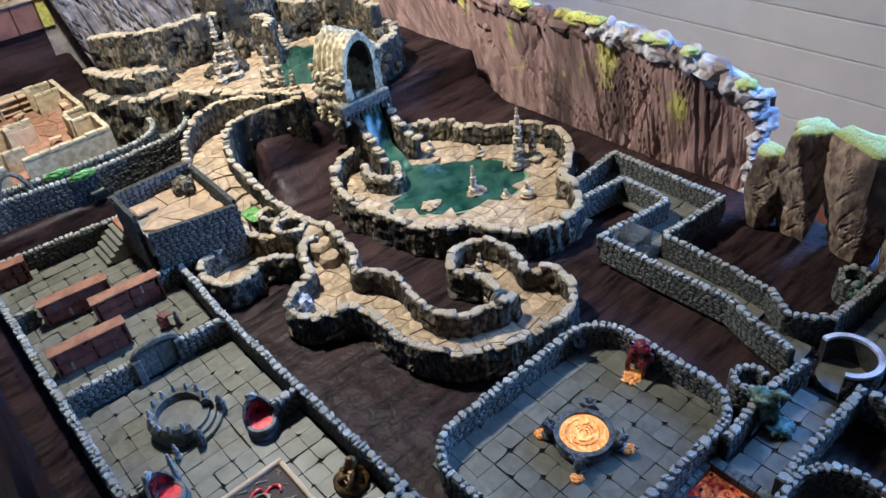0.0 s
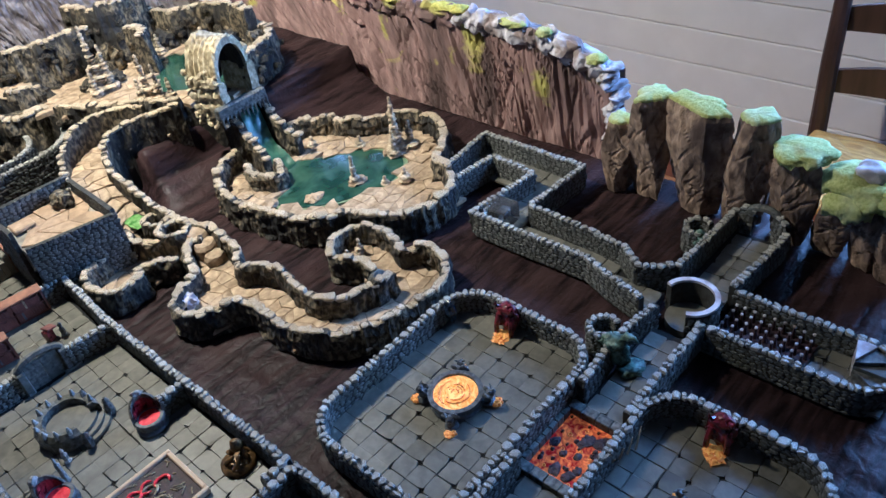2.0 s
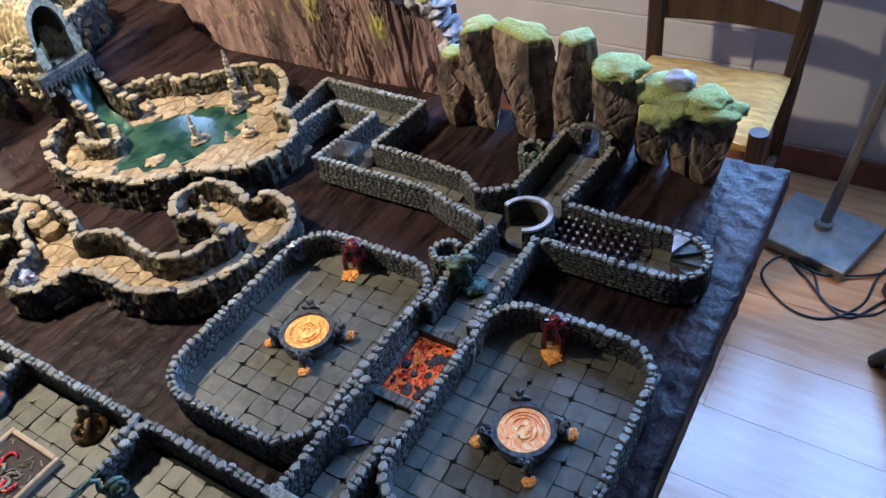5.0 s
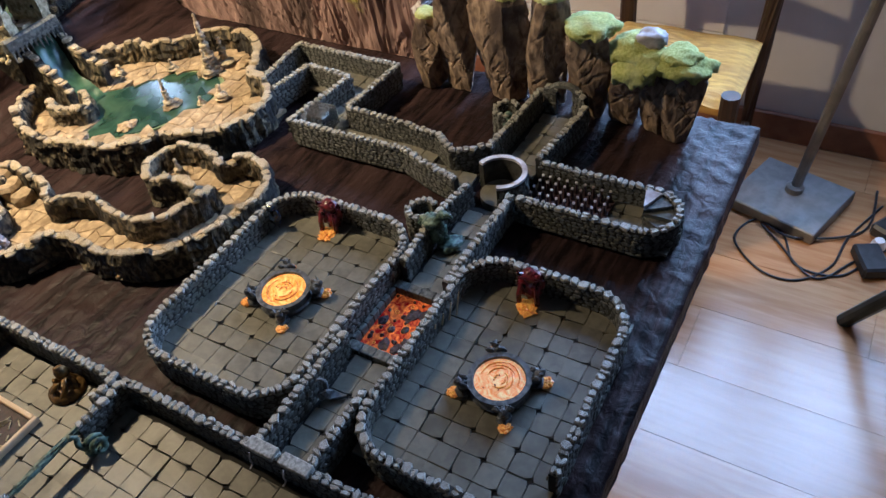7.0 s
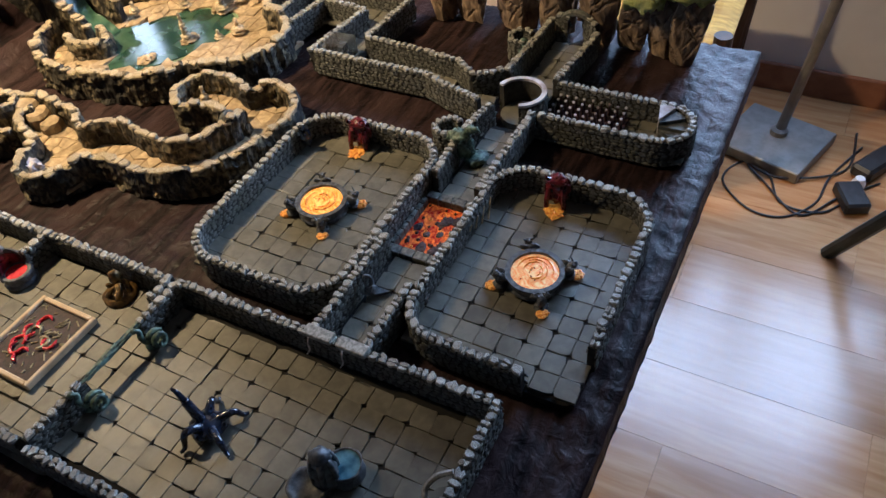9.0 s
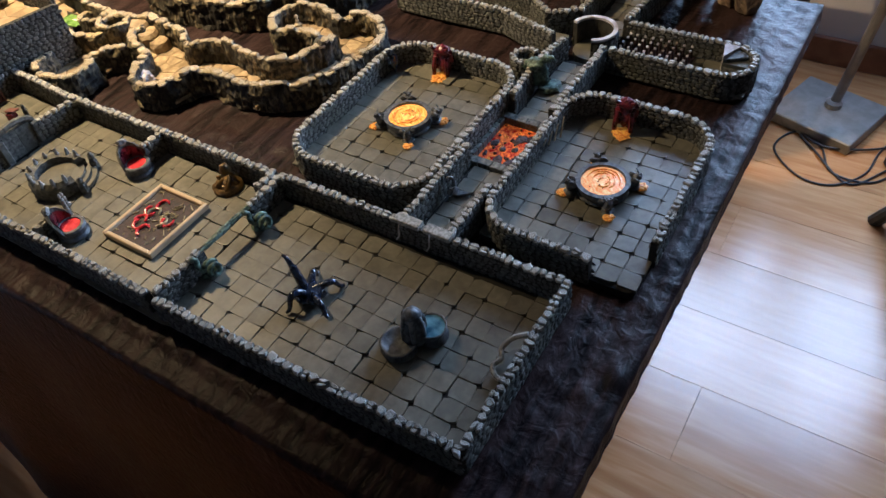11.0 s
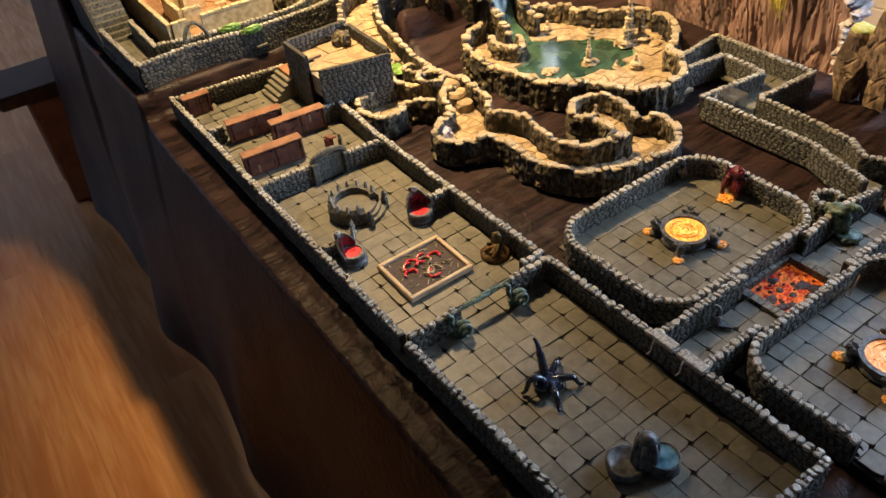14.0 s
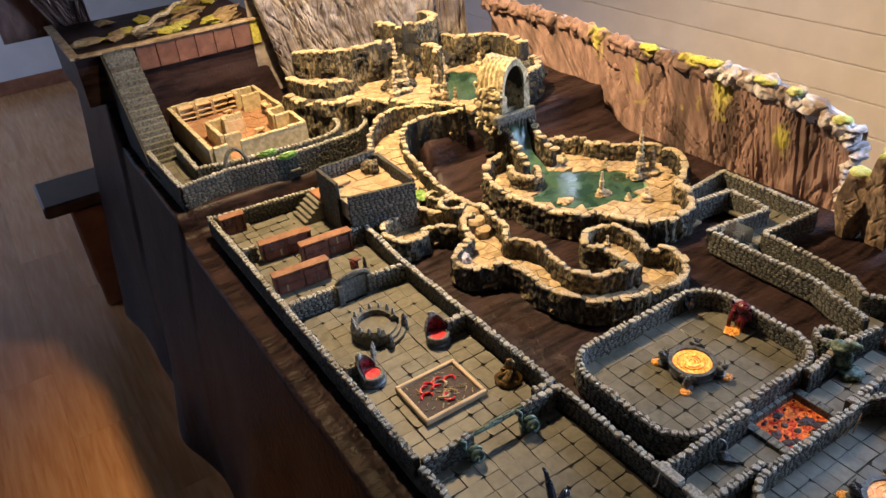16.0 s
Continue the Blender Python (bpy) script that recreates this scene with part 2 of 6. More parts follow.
# ---------------------------------------------------------------- mesh helpers
rnd = random.Random(7)


def n3(x, y, z):
    return noise.noise(Vector((x, y, z)))


def mesh_of(name, verts, faces, material, smooth=False):
    me = bpy.data.meshes.new(name)
    me.from_pydata(verts, [], faces)
    me.validate()
    if material:
        me.materials.append(material)
    if smooth:
        me.polygons.foreach_set("use_smooth", [True] * len(me.polygons))
    me.update()
    return me


def bm_mesh(name, bm, material, smooth=False):
    bmesh.ops.recalc_face_normals(bm, faces=bm.faces)
    me = bpy.data.meshes.new(name)
    bm.to_mesh(me)
    bm.free()
    if material:
        me.materials.append(material)
    if smooth:
        me.polygons.foreach_set("use_smooth", [True] * len(me.polygons))
    return me


def part(name, data, material, parent, label="", kind="", smooth=False, m=None):
    """One mesh object under a thing or under a part. data: a bmesh, a mesh or (verts, faces)."""
    if isinstance(data, bmesh.types.BMesh):
        data = bm_mesh(name, data, material, smooth)
    elif isinstance(data, tuple):
        data = mesh_of(name, *data, material, smooth)
    ob = new(name, data)
    ob.parent = parent
    if m is not None:
        ob.matrix_basis = m
    return tagged(ob, label=label, kind=kind)


def thing(name, label, category, m=None, group="", kind=""):
    ob = new(name)
    ob.empty_display_size = 0.02
    if m is not None:
        ob.matrix_basis = m
    return tagged(ob, label, category, group, kind)


def solid(name, data, material, label, category, group="", kind="", smooth=False, m=None):
    """A top-level thing that is one mesh."""
    ob = part(name, data, material, None, label, kind, smooth, m)
    return tagged(ob, category=category, group=group)


def box(bm, x0, y0, z0, x1, y1, z1, bevel=0.0, m=None):
    r = bmesh.ops.create_cube(bm, size=1)
    vs = r["verts"]
    for v in vs:
        v.co = Vector((x0 + (v.co.x + 0.5) * (x1 - x0), y0 + (v.co.y + 0.5) * (y1 - y0), z0 + (v.co.z + 0.5) * (z1 - z0)))
    if bevel:
        es = {e for v in vs for e in v.link_edges}
        r = bmesh.ops.bevel(bm, geom=list(es), offset=bevel, segments=1, affect="EDGES")
        vs = [v for v in r["verts"]]
        vs = list({v for f in r["faces"] for v in f.verts} | set(v for v in vs if v.is_valid))
    if m is not None:
        done = set()
        stack = list(vs)
        while stack:
            v = stack.pop()
            if v in done:
                continue
            done.add(v)
            stack += [e.other_vert(v) for e in v.link_edges]
        for v in done:
            v.co = m @ v.co
    return bm


def boxed(*a, **k):
    return box(bmesh.new(), *a, **k)


def tube(bm, pts, radii, n=8, cap=True):
    """A swept round rod through the points, with a radius at each."""
    pts = [Vector(p) for p in pts]
    rings = []
    for i, p in enumerate(pts):
        d = (pts[min(i + 1, len(pts) - 1)] - pts[max(i - 1, 0)]).normalized()
        q = d.to_track_quat("Z", "Y")
        r = radii[i] if isinstance(radii, (list, tuple)) else radii
        rings.append([bm.verts.new(p + q @ Vector((r * math.cos(2 * math.pi * k / n), r * math.sin(2 * math.pi * k / n), 0))) for k in range(n)])
    for a, b in zip(rings, rings[1:]):
        for k in range(n):
            bm.faces.new((a[k], a[(k + 1) % n], b[(k + 1) % n], b[k]))
    if cap:
        bm.faces.new(rings[0][::-1])
        bm.faces.new(rings[-1])
    return bm


def smooth_path(pts, n=6):
    """A curve through the points."""
    p = [Vector(q) for q in pts]
    out = []
    for i in range(len(p) - 1):
        a, b, c, d = p[max(i - 1, 0)], p[i], p[i + 1], p[min(i + 2, len(p) - 1)]
        for k in range(n):
            t = k / n
            out.append(0.5 * ((2 * b) + (c - a) * t + (2 * a - 5 * b + 4 * c - d) * t * t + (3 * b - a - 3 * c + d) * t ** 3))
    out.append(p[-1])
    return out


def blob(bm, centre, size, rough=0.15, freq=3.0, sub=2, seed=0.0, m=None):
    r = bmesh.ops.create_icosphere(bm, subdivisions=sub, radius=1)
    for v in r["verts"]:
        k = 1 + rough * n3(v.co.x * freq + seed, v.co.y * freq + seed * 1.7, v.co.z * freq)
        co = Vector((v.co.x * k * size[0], v.co.y * k * size[1], v.co.z * k * size[2]))
        v.co = (m @ co if m is not None else co) + Vector(centre)
    return bm


def lathe(bm, profile, n=20, centre=(0, 0, 0), jitter=0.0):
    """A turned body: profile of (radius, height)."""
    c = Vector(centre)
    rings = []
    for r, z in profile:
        rings.append([bm.verts.new(c + Vector((r * (1 + jitter * rnd.uniform(-1, 1)) * math.cos(2 * math.pi * k / n), r * (1 + jitter * rnd.uniform(-1, 1)) * math.sin(2 * math.pi * k / n), z))) for k in range(n)])
    for a, b in zip(rings, rings[1:]):
        for k in range(n):
            bm.faces.new((a[k], a[(k + 1) % n], b[(k + 1) % n], b[k]))
    bm.faces.new(rings[0][::-1])
    bm.faces.new(rings[-1])
    return bm


def prism(bm, poly, z0, z1):
    """A flat plate with the plan's outline."""
    lo = [bm.verts.new((x, y, z0)) for x, y in poly]
    hi = [bm.verts.new((x, y, z1)) for x, y in poly]
    n = len(poly)
    bm.faces.new(lo[::-1])
    bm.faces.new(hi)
    for k in range(n):
        bm.faces.new((lo[k], lo[(k + 1) % n], hi[(k + 1) % n], hi[k]))
    return bm


def inside(x, y, poly):
    hit = False
    j = len(poly) - 1
    for i in range(len(poly)):
        (xi, yi), (xj, yj) = poly[i], poly[j]
        if (yi > y) != (yj > y) and x < (xj - xi) * (y - yi) / (yj - yi) + xi:
            hit = not hit
        j = i
    return hit


def rrect(x0, y0, x1, y1, r, n=8):
    """A rectangle with round corners, counterclockwise from the foot of its west side."""
    out = []
    for cx, cy, a0 in ((x0 + r, y0 + r, 180), (x1 - r, y0 + r, 270), (x1 - r, y1 - r, 0), (x0 + r, y1 - r, 90)):
        for k in range(n + 1):
            a = radians(a0 + 90 * k / n)
            out.append((cx + r * math.cos(a), cy + r * math.sin(a)))
    return out


class Line:
    """A path in the plan, walked by its length."""

    def __init__(self, pts, closed=False):
        self.p = [Vector((*q[:2], 0)) for q in pts]
        if closed:
            self.p.append(self.p[0].copy())
        self.s = [0.0]
        for a, b in zip(self.p, self.p[1:]):
            self.s.append(self.s[-1] + (b - a).length)
        self.length = self.s[-1]

    def at(self, s):
        s = min(max(s, 0), self.length - 1e-6)
        i = 0
        while self.s[i + 1] < s:
            i += 1
        a, b = self.p[i], self.p[i + 1]
        d = (b - a).normalized()
        return a + d * (s - self.s[i]), d


# stones in a few shapes that many pieces share
def stone_mesh(name, material, seed, n=7, squash=1.0):
    r = random.Random(seed)
    verts, faces = [], []
    ang = sorted((k + r.uniform(-0.3, 0.3)) / n * 2 * math.pi for k in range(n))
    rad = [r.uniform(0.44, 0.56) for _ in ang]
    for h, k in ((-0.5, 0.96), (0.22, 1.0), (0.5, 0.8)):
        for a, q in zip(ang, rad):
            c, s = math.cos(a), math.sin(a)
            p = 1 / max(abs(c), abs(s)) ** 0.6
            verts.append((q * k * c * p, q * k * s * p, h + (r.uniform(-0.06, 0.06) if h > 0 else 0)))
    for ring in range(2):
        for k in range(n):
            a, b = ring * n + k, ring * n + (k + 1) % n
            faces.append((a, b, b + n, a + n))
    faces.append(tuple(range(2 * n, 3 * n)))
    faces.append(tuple(range(n - 1, -1, -1)))
    return mesh_of(name, verts, faces, material)


CAPS = [stone_mesh("cap_stone", CAP, s, 5 + s % 3) for s in range(12)]
LEDGES = [stone_mesh("ledge_rock", CAVE, 60 + s, 8) for s in range(6)]
RIMS = [stone_mesh("rim_rock", CAVECAP, 20 + s, 8) for s in range(8)]
FACE_SHAPES = []
for _s in range(10):
    _r = random.Random(50 + _s)
    _a = sorted((k + _r.uniform(-0.25, 0.25)) / 6 * 2 * math.pi for k in range(6))
    FACE_SHAPES.append([(math.cos(a) / max(abs(math.cos(a)), abs(math.sin(a))) ** 0.6 * _r.uniform(0.44, 0.54), math.sin(a) / max(abs(math.cos(a)), abs(math.sin(a))) ** 0.6 * _r.uniform(0.44, 0.54)) for a in _a])


def facing(line, side, half, z0, z1, seed, size=0.0095, verts=None, faces=None):
    """Rubble stones in courses on one face of a wall."""
    r = random.Random(seed)
    z = z0 + 0.001
    while z < z1 - 0.003:
        h = r.uniform(0.7, 1.05) * size * 0.85
        s = r.uniform(-0.004, 0.002)
        while s < line.length:
            w = r.uniform(0.75, 1.6) * size
            mid = s + w / 2
            if 0 < mid < line.length:
                p, d = line.at(mid)
                nrm = Vector((d.y, -d.x, 0)) * side
                o = p + nrm * (half - 0.001) + Vector((0, 0, min(z + h / 2 + r.uniform(-0.0008, 0.0008), z1 - h / 2)))
                out = r.uniform(0.0012, 0.0024)
                shape = r.choice(FACE_SHAPES)
                b = len(verts)
                for depth, k in ((0, 1.0), (out * 0.65, 0.98), (out, 0.66)):
                    for u, v in shape:
                        verts.append(tuple(o + d * (u * w * k * 0.97) + Vector((0, 0, v * h * k * 1.02)) + nrm * depth))
                for ring in range(2):
                    for k in range(6):
                        q, q2 = b + ring * 6 + k, b + ring * 6 + (k + 1) % 6
                        faces.append((q, q2, q2 + 6, q + 6))
                faces.append(tuple(range(b + 12, b + 18)))
            s += w
        z += h
    return verts, faces


def strip(line, half, z0, z1, step=0.012):
    """The core of a wall along a path."""
    verts, faces = [], []
    n = max(int(line.length / step), 1)
    stops = sorted({0.0, line.length, *[line.length * k / n for k in range(n + 1)], *[s + e for s in line.s for e in (-0.0005, 0.0005) if 0 < s + e < line.length]})
    for s in stops:
        p, d = line.at(s)
        nrm = Vector((d.y, -d.x, 0)) * half
        verts += [tuple(p + nrm + Vector((0, 0, z0))), tuple(p + nrm + Vector((0, 0, z1))), tuple(p - nrm + Vector((0, 0, z1))), tuple(p - nrm + Vector((0, 0, z0)))]
    for k in range(len(stops) - 1):
        a = 4 * k
        for i in range(4):
            j = (i + 1) % 4
            faces.append((a + i, a + j, a + 4 + j, a + 4 + i))
    faces += [(0, 3, 2, 1), tuple(len(verts) - 4 + i for i in range(4))]
    return verts, faces


def stone_wall(parent, pts, z0=0.75, z1=0.79, half=0.0047, closed=False, caps=True, size=0.0082, seed=1, cap_size=0.0088, cap_data=None):
    """A rubble wall of a miniature: core, stones on both faces, cap stones on top."""
    line = Line(pts, closed)
    core = part("wall", strip(line, half, z0, z1), MORTAR, parent)
    v, f = [], []
    for side in (1, -1):
        facing(line, side, half, z0, z1, seed * 10 + side, size, v, f)
    part("rubble_facing", (v, f), GREY, core, kind="stuff")
    if caps:
        r = random.Random(seed)
        s = 0.0
        while s < line.length - 0.003:
            w = r.uniform(0.62, 1.6) * cap_size
            p, d = line.at(s + w / 2)
            a = math.atan2(d.y, d.x) + r.uniform(-0.22, 0.22)
            off = Vector((d.y, -d.x, 0)) * r.uniform(-0.0012, 0.0012)
            m = Matrix.LocRotScale(p + off + Vector((0, 0, z1 + 0.001)), Euler((r.uniform(-0.16, 0.16), r.uniform(-0.16, 0.16), a)), (w * 1.0, (2 * half + 0.002) * r.uniform(0.8, 1.1), r.uniform(0.004, 0.0058)))
            if r.random() < 0.42 and not cap_data:
                for sd in (-1, 1):
                    side = Vector((d.y, -d.x, 0)) * sd * half * 0.55
                    m2 = Matrix.LocRotScale(m.translation + side, Euler((r.uniform(-0.2, 0.2), r.uniform(-0.2, 0.2), a + r.uniform(-0.4, 0.4))), (w * r.uniform(0.75, 1.0), half * r.uniform(1.0, 1.3), r.uniform(0.004, 0.006)))
                    part("cap_stone", r.choice(CAPS), None, core, m=m2)
            else:
                part("cap_stone", (cap_data or r.choice(CAPS)), None, core, m=m)
            s += w
    return core


# flagstones: one inch square, two corners nicked where the tiles lock together
def slab_mesh(name, material, seed, nick=0.005, half=0.01232):
    r = random.Random(seed)
    b = 0.0004
    out = []
    for inset, z in ((0.0, 0.0), (0.0, 0.0035), (b, 0.0038)):
        h = half - inset
        k = nick
        ring = [(-h + k * 0.42, -h), (h, -h), (h, h - k), (h - k * 0.42, h), (-h, h), (-h, -h + k)]
        out += [(x + r.uniform(-1, 1) * 0.0005, y + r.uniform(-1, 1) * 0.0005, z + (r.uniform(-0.0003, 0.0003) if z > 0.001 else 0)) for x, y in ring]
    faces = [(i + 6 * q, (i + 1) % 6 + 6 * q, (i + 1) % 6 + 6 * q + 6, i + 6 * q + 6) for q in range(2) for i in range(6)]
    faces.append(tuple(range(12, 18)))
    return mesh_of(name, out, faces, material)


SLABS = [slab_mesh("flagstone", FLAG, s, 0.0066) for s in range(6)]
PLAIN_SLABS = [slab_mesh("flagstone", FLAG, 30 + s, 0.0009) for s in range(6)]


def tile_floor(parent, poly, ox, oy, z=0.75, pitch=0.0254, margin=0.001):
    """Base plate and one-inch flagstones over a plan; tiles of two by two stones."""
    bm = prism(bmesh.new(), poly, z - 0.004, z + 0.006)
    base = part("floor", bm, GROUT, parent)
    xs, ys = [p[0] for p in poly], [p[1] for p in poly]
    i0, i1 = math.floor((min(xs) - ox) / pitch), math.ceil((max(xs) - ox) / pitch)
    j0, j1 = math.floor((min(ys) - oy) / pitch), math.ceil((max(ys) - oy) / pitch)
    for i in range(i0, i1):
        for j in range(j0, j1):
            x, y = ox + (i + 0.5) * pitch, oy + (j + 0.5) * pitch
            if not inside(x, y, poly):
                continue
            tile = random.Random((i // 2) * 131 + (j // 2) * 17)
            gx, gy = tile.uniform(-0.0009, 0.0009), tile.uniform(-0.0009, 0.0009)
            turn = (0 if (i + j) % 2 else 90) + rnd.choice((0, 180))
            m = pose(x - gx, y - gy, z + 0.0055 + rnd.uniform(-0.0002, 0.0003) + tile.uniform(-0.0004, 0.0004), rnd.uniform(-0.5, 0.5), rnd.uniform(-0.5, 0.5), turn)
            part("flagstone", rnd.choice(SLABS if tile.random() < 0.72 else PLAIN_SLABS), None, base, m=m)
    return base


def paving(parent, poly, z, size, material, seed, holes=(), name="paving_stone", thick=0.0035, slope=None):
    """Irregular flat stones, fitted together over a plan."""
    r = random.Random(seed)
    xs, ys = [p[0] for p in poly], [p[1] for p in poly]
    nx, ny = int((max(xs) - min(xs)) / size) + 3, int((max(ys) - min(ys)) / size) + 3
    node = {}
    for i in range(nx + 1):
        for j in range(ny + 1):
            node[i, j] = Vector((min(xs) + (i - 1 + r.uniform(-0.32, 0.32) + 0.5 * (j % 2)) * size, min(ys) + (j - 1 + r.uniform(-0.32, 0.32)) * size, 0))
    for i in range(nx):
        for j in range(ny):
            ring = [node[i, j], node[i + 1, j], node[i + 1, j + 1], node[i, j + 1]]
            c = sum(ring, Vector()) / 4
            if not inside(c.x, c.y, poly) or any(inside(c.x, c.y, h) for h in holes):
                continue
            hz = (slope(c.x, c.y) if slope else z) + r.uniform(-0.0006, 0.0012)
            verts = []
            for k, dz in ((0.985, -thick), (0.98, 0), (0.9, 0.0008)):
                verts += [tuple((p - c) * k + Vector((0, 0, dz))) for p in ring]
            faces = [(q * 4 + a, q * 4 + (a + 1) % 4, q * 4 + 4 + (a + 1) % 4, q * 4 + 4 + a) for q in range(2) for a in range(4)] + [(8, 9, 10, 11)]
            part(name, (verts, faces), material, parent, m=pose(c.x, c.y, hz, (math.degrees(math.atan2(slope(c.x, c.y + 0.006) - slope(c.x, c.y - 0.006), 0.012)) if slope else 0) + r.uniform(-1.5, 1.5), r.uniform(-1.5, 1.5), 0))


def cave_wall(parent, pts, z0, z1, half=0.007, closed=False, seed=1, slope=None, rim=True, name="cave_wall", mat=None, step=0.0035, cap_size=0.015):
    """A rough fluted cave wall with an uneven crest and a broken rim."""
    sm = smooth_path([(x, y, 0) for x, y in (list(pts) + ([pts[0]] if closed else []))], 7)
    line = Line([(p.x, p.y) for p in sm])
    n = max(int(line.length / step), 2)
    verts, faces = [], []
    side = ((1.45, 0.0), (1.3, 0.14), (1.15, 0.28), (1.2, 0.42), (1.05, 0.56), (1.1, 0.7), (1.0, 0.86), (0.75, 1.0))
    prof = side + tuple((-w, h) for w, h in side[::-1])
    for k in range(n + 1):
        s = line.length * k / n
        p, d = line.at(s)
        nrm = Vector((d.y, -d.x, 0))
        lo, hi = slope(s / line.length) if slope else (z0, z1)
        block = math.floor(s / 0.019 + 0.6 * n3(s * 30, seed, 0))
        top = hi - lo + 0.008 * n3(block * 3.1, seed * 2.3, 1.0) + 0.003 * n3(s * 160, seed, 4)
        flute = 0.26 * n3(s * 190, seed * 3.3, 0) + 0.34 * n3(block * 5.7, seed, 7)
        for w, h in prof:
            k2 = 1 + flute * (1 if abs(w) > 0.8 else 0.4) + (0.5 * n3(s * 75, h * 5 + seed, w) + 0.4 * n3(s * 28, h * 7 + seed, math.copysign(3, w)) if h < 0.95 else 0)
            off = half * w * k2
            verts.append(tuple(p + nrm * off + Vector((0, 0, lo + top * h))))
    m = len(prof)
    for k in range(n):
        for i in range(m - 1):
            a = k * m + i
            faces.append((a, a + 1, a + m + 1, a + m))
    faces += [tuple(range(m)), tuple(n * m + i for i in range(m - 1, -1, -1))]
    body = part(name, (verts, faces), mat or CAVE, parent)
    if rim:
        r = random.Random(seed)
        s = 0.0
        while s < line.length - 0.004:
            w = r.uniform(0.6, 1.5) * cap_size
            mid = min(s + w / 2, line.length)
            p, d = line.at(mid)
            lo, hi = slope(mid / line.length) if slope else (z0, z1)
            block = math.floor(mid / 0.019 + 0.6 * n3(mid * 30, seed, 0))
            z = hi + 0.008 * n3(block * 3.1, seed * 2.3, 1.0)
            off = Vector((d.y, -d.x, 0)) * r.uniform(-0.002, 0.002)
            mm = Matrix.LocRotScale(p + off + Vector((0, 0, z - 0.001)), Euler((r.uniform(-0.2, 0.2), r.uniform(-0.2, 0.2), math.atan2(d.y, d.x) + r.uniform(-0.3, 0.3))), (w * 1.15, half * r.uniform(1.35, 2.2), r.uniform(0.003, 0.0075)))
            part("rim_rock", r.choice(RIMS), None, body, m=mm)
            s += w * 0.85
    return body

# ---------------------------------------------------------------- the room round the table
FX0, FX1, FY0, FY1 = -2.6, 2.06, -2.6, 5.4
floor = part("floor", boxed(FX0, FY0, -0.06, FX1, FY1, -0.012), SKIRT, None, "warm brown laminate floor", "structure")
for _i in range(24):
    _x = FX0 + _i * 0.195
    _y = FY0 - (_i * 0.37) % 1.2
    while _y < FY1:
        _a, _b = max(_y, FY0), min(_y + 1.2, FY1)
        if _b - _a > 0.02:
            part("plank", boxed(_x, _a, -0.012, min(_x + 0.1946, FX1), _b - 0.0005, 0.0, 0.0003), WOODFLOOR, floor)
        _y += 1.2
wall_east = part("wall_east", boxed(FX1, 0.45, 0, FX1 + 0.12, 2.4, 2.5), PLASTER, None, "white boarded wall behind the table", "structure")
for _y0, _y1, _z0, _z1 in ((2.4, 2.56, 0, 1.75), (2.4, 2.56, 1.96, 2.5), (2.56, 2.7, 0, 2.5), (2.7, 3.1, 0, 1.78), (2.7, 3.1, 2.1, 2.5), (3.1, FY1, 0, 2.5)):
    part("wall_east", boxed(FX1, _y0, _z0, FX1 + 0.12, _y1, _z1), PLASTER, None, "white wall round the small high window", "structure")
for _k in range(14):
    part("board", boxed(FX1 - 0.012, 0.16 if _k < 6 else 0.5, 0.1 + _k * 0.109, FX1 - 0.0005, FY1, 0.1 + _k * 0.109 + 0.1065, 0.003), WHITEWALL, wall_east)
part("wall_east", boxed(FX1, -0.75, 0, FX1 + 0.12, 0.45, 0.85), PLASTER, None, "plain white wall under the window", "structure")
part("wall_east", boxed(FX1, -0.75, 2.1, FX1 + 0.12, 0.45, 2.5), PLASTER, None, "plain white wall over the window", "structure")
part("wall_east", boxed(FX1, FY0, 0, FX1 + 0.12, -0.75, 2.5), PLASTER, None, "plain white wall beside the window", "structure")
part("wall_north", boxed(FX0, FY1, 0, FX1 + 0.12, FY1 + 0.12, 2.5), PLASTER, None, "pale blue-white plaster wall", "structure")
# south and west walls and ceiling are unseen, dark to keep bounce low
part("wall_south", boxed(FX0, FY0 - 0.12, 0, FX1 + 0.12, FY0, 2.5), DIM, None, "unseen wall, dark brown to cut bounced light", "structure")
# the gap in this unseen wall is added to hold the side light
for _y0, _y1, _z0, _z1 in ((FY0, 3.75, 0, 2.5), (3.75, 4.85, 0, 0.9), (3.75, 4.85, 2.1, 2.5), (4.85, FY1, 0, 2.5)):
    part("wall_west", boxed(FX0 - 0.12, _y0, _z0, FX0, _y1, _z1), DIM, None, "unseen wall, dark brown to cut bounced light, round an added opening", "structure")
part("ceiling", boxed(FX0 - 0.12, FY0 - 0.12, 2.5, FX1 + 0.12, FY1 + 0.12, 2.56), DIM, None, "unseen ceiling, dark brown to cut bounced light", "structure")
for _y0, _y1 in ((FY0, FY1),):
    part("baseboard", boxed(FX1 - 0.016, _y0, 0, FX1 - 0.0005, _y1, 0.09, 0.003), SKIRT, None, "reddish brown wooden skirting", "structure")
part("baseboard", boxed(FX0, FY1 - 0.016, 0, FX1 - 0.02, FY1 - 0.0005, 0.09, 0.003), SKIRT, None, "reddish brown wooden skirting", "structure")
window_1 = thing("window_1", "tall white-framed window full of daylight", "window", kind="structure")
for _y in (-0.75, -0.175, 0.4):
    part("window_frame", boxed(FX1 + 0.02, _y, 0.85, FX1 + 0.08, _y + 0.05, 2.1, 0.004), WHITEWALL, window_1)
for _z in (0.85, 2.05):
    part("window_frame", boxed(FX1 + 0.022, -0.7, _z, FX1 + 0.078, 0.4, _z + 0.05, 0.004), WHITEWALL, window_1)
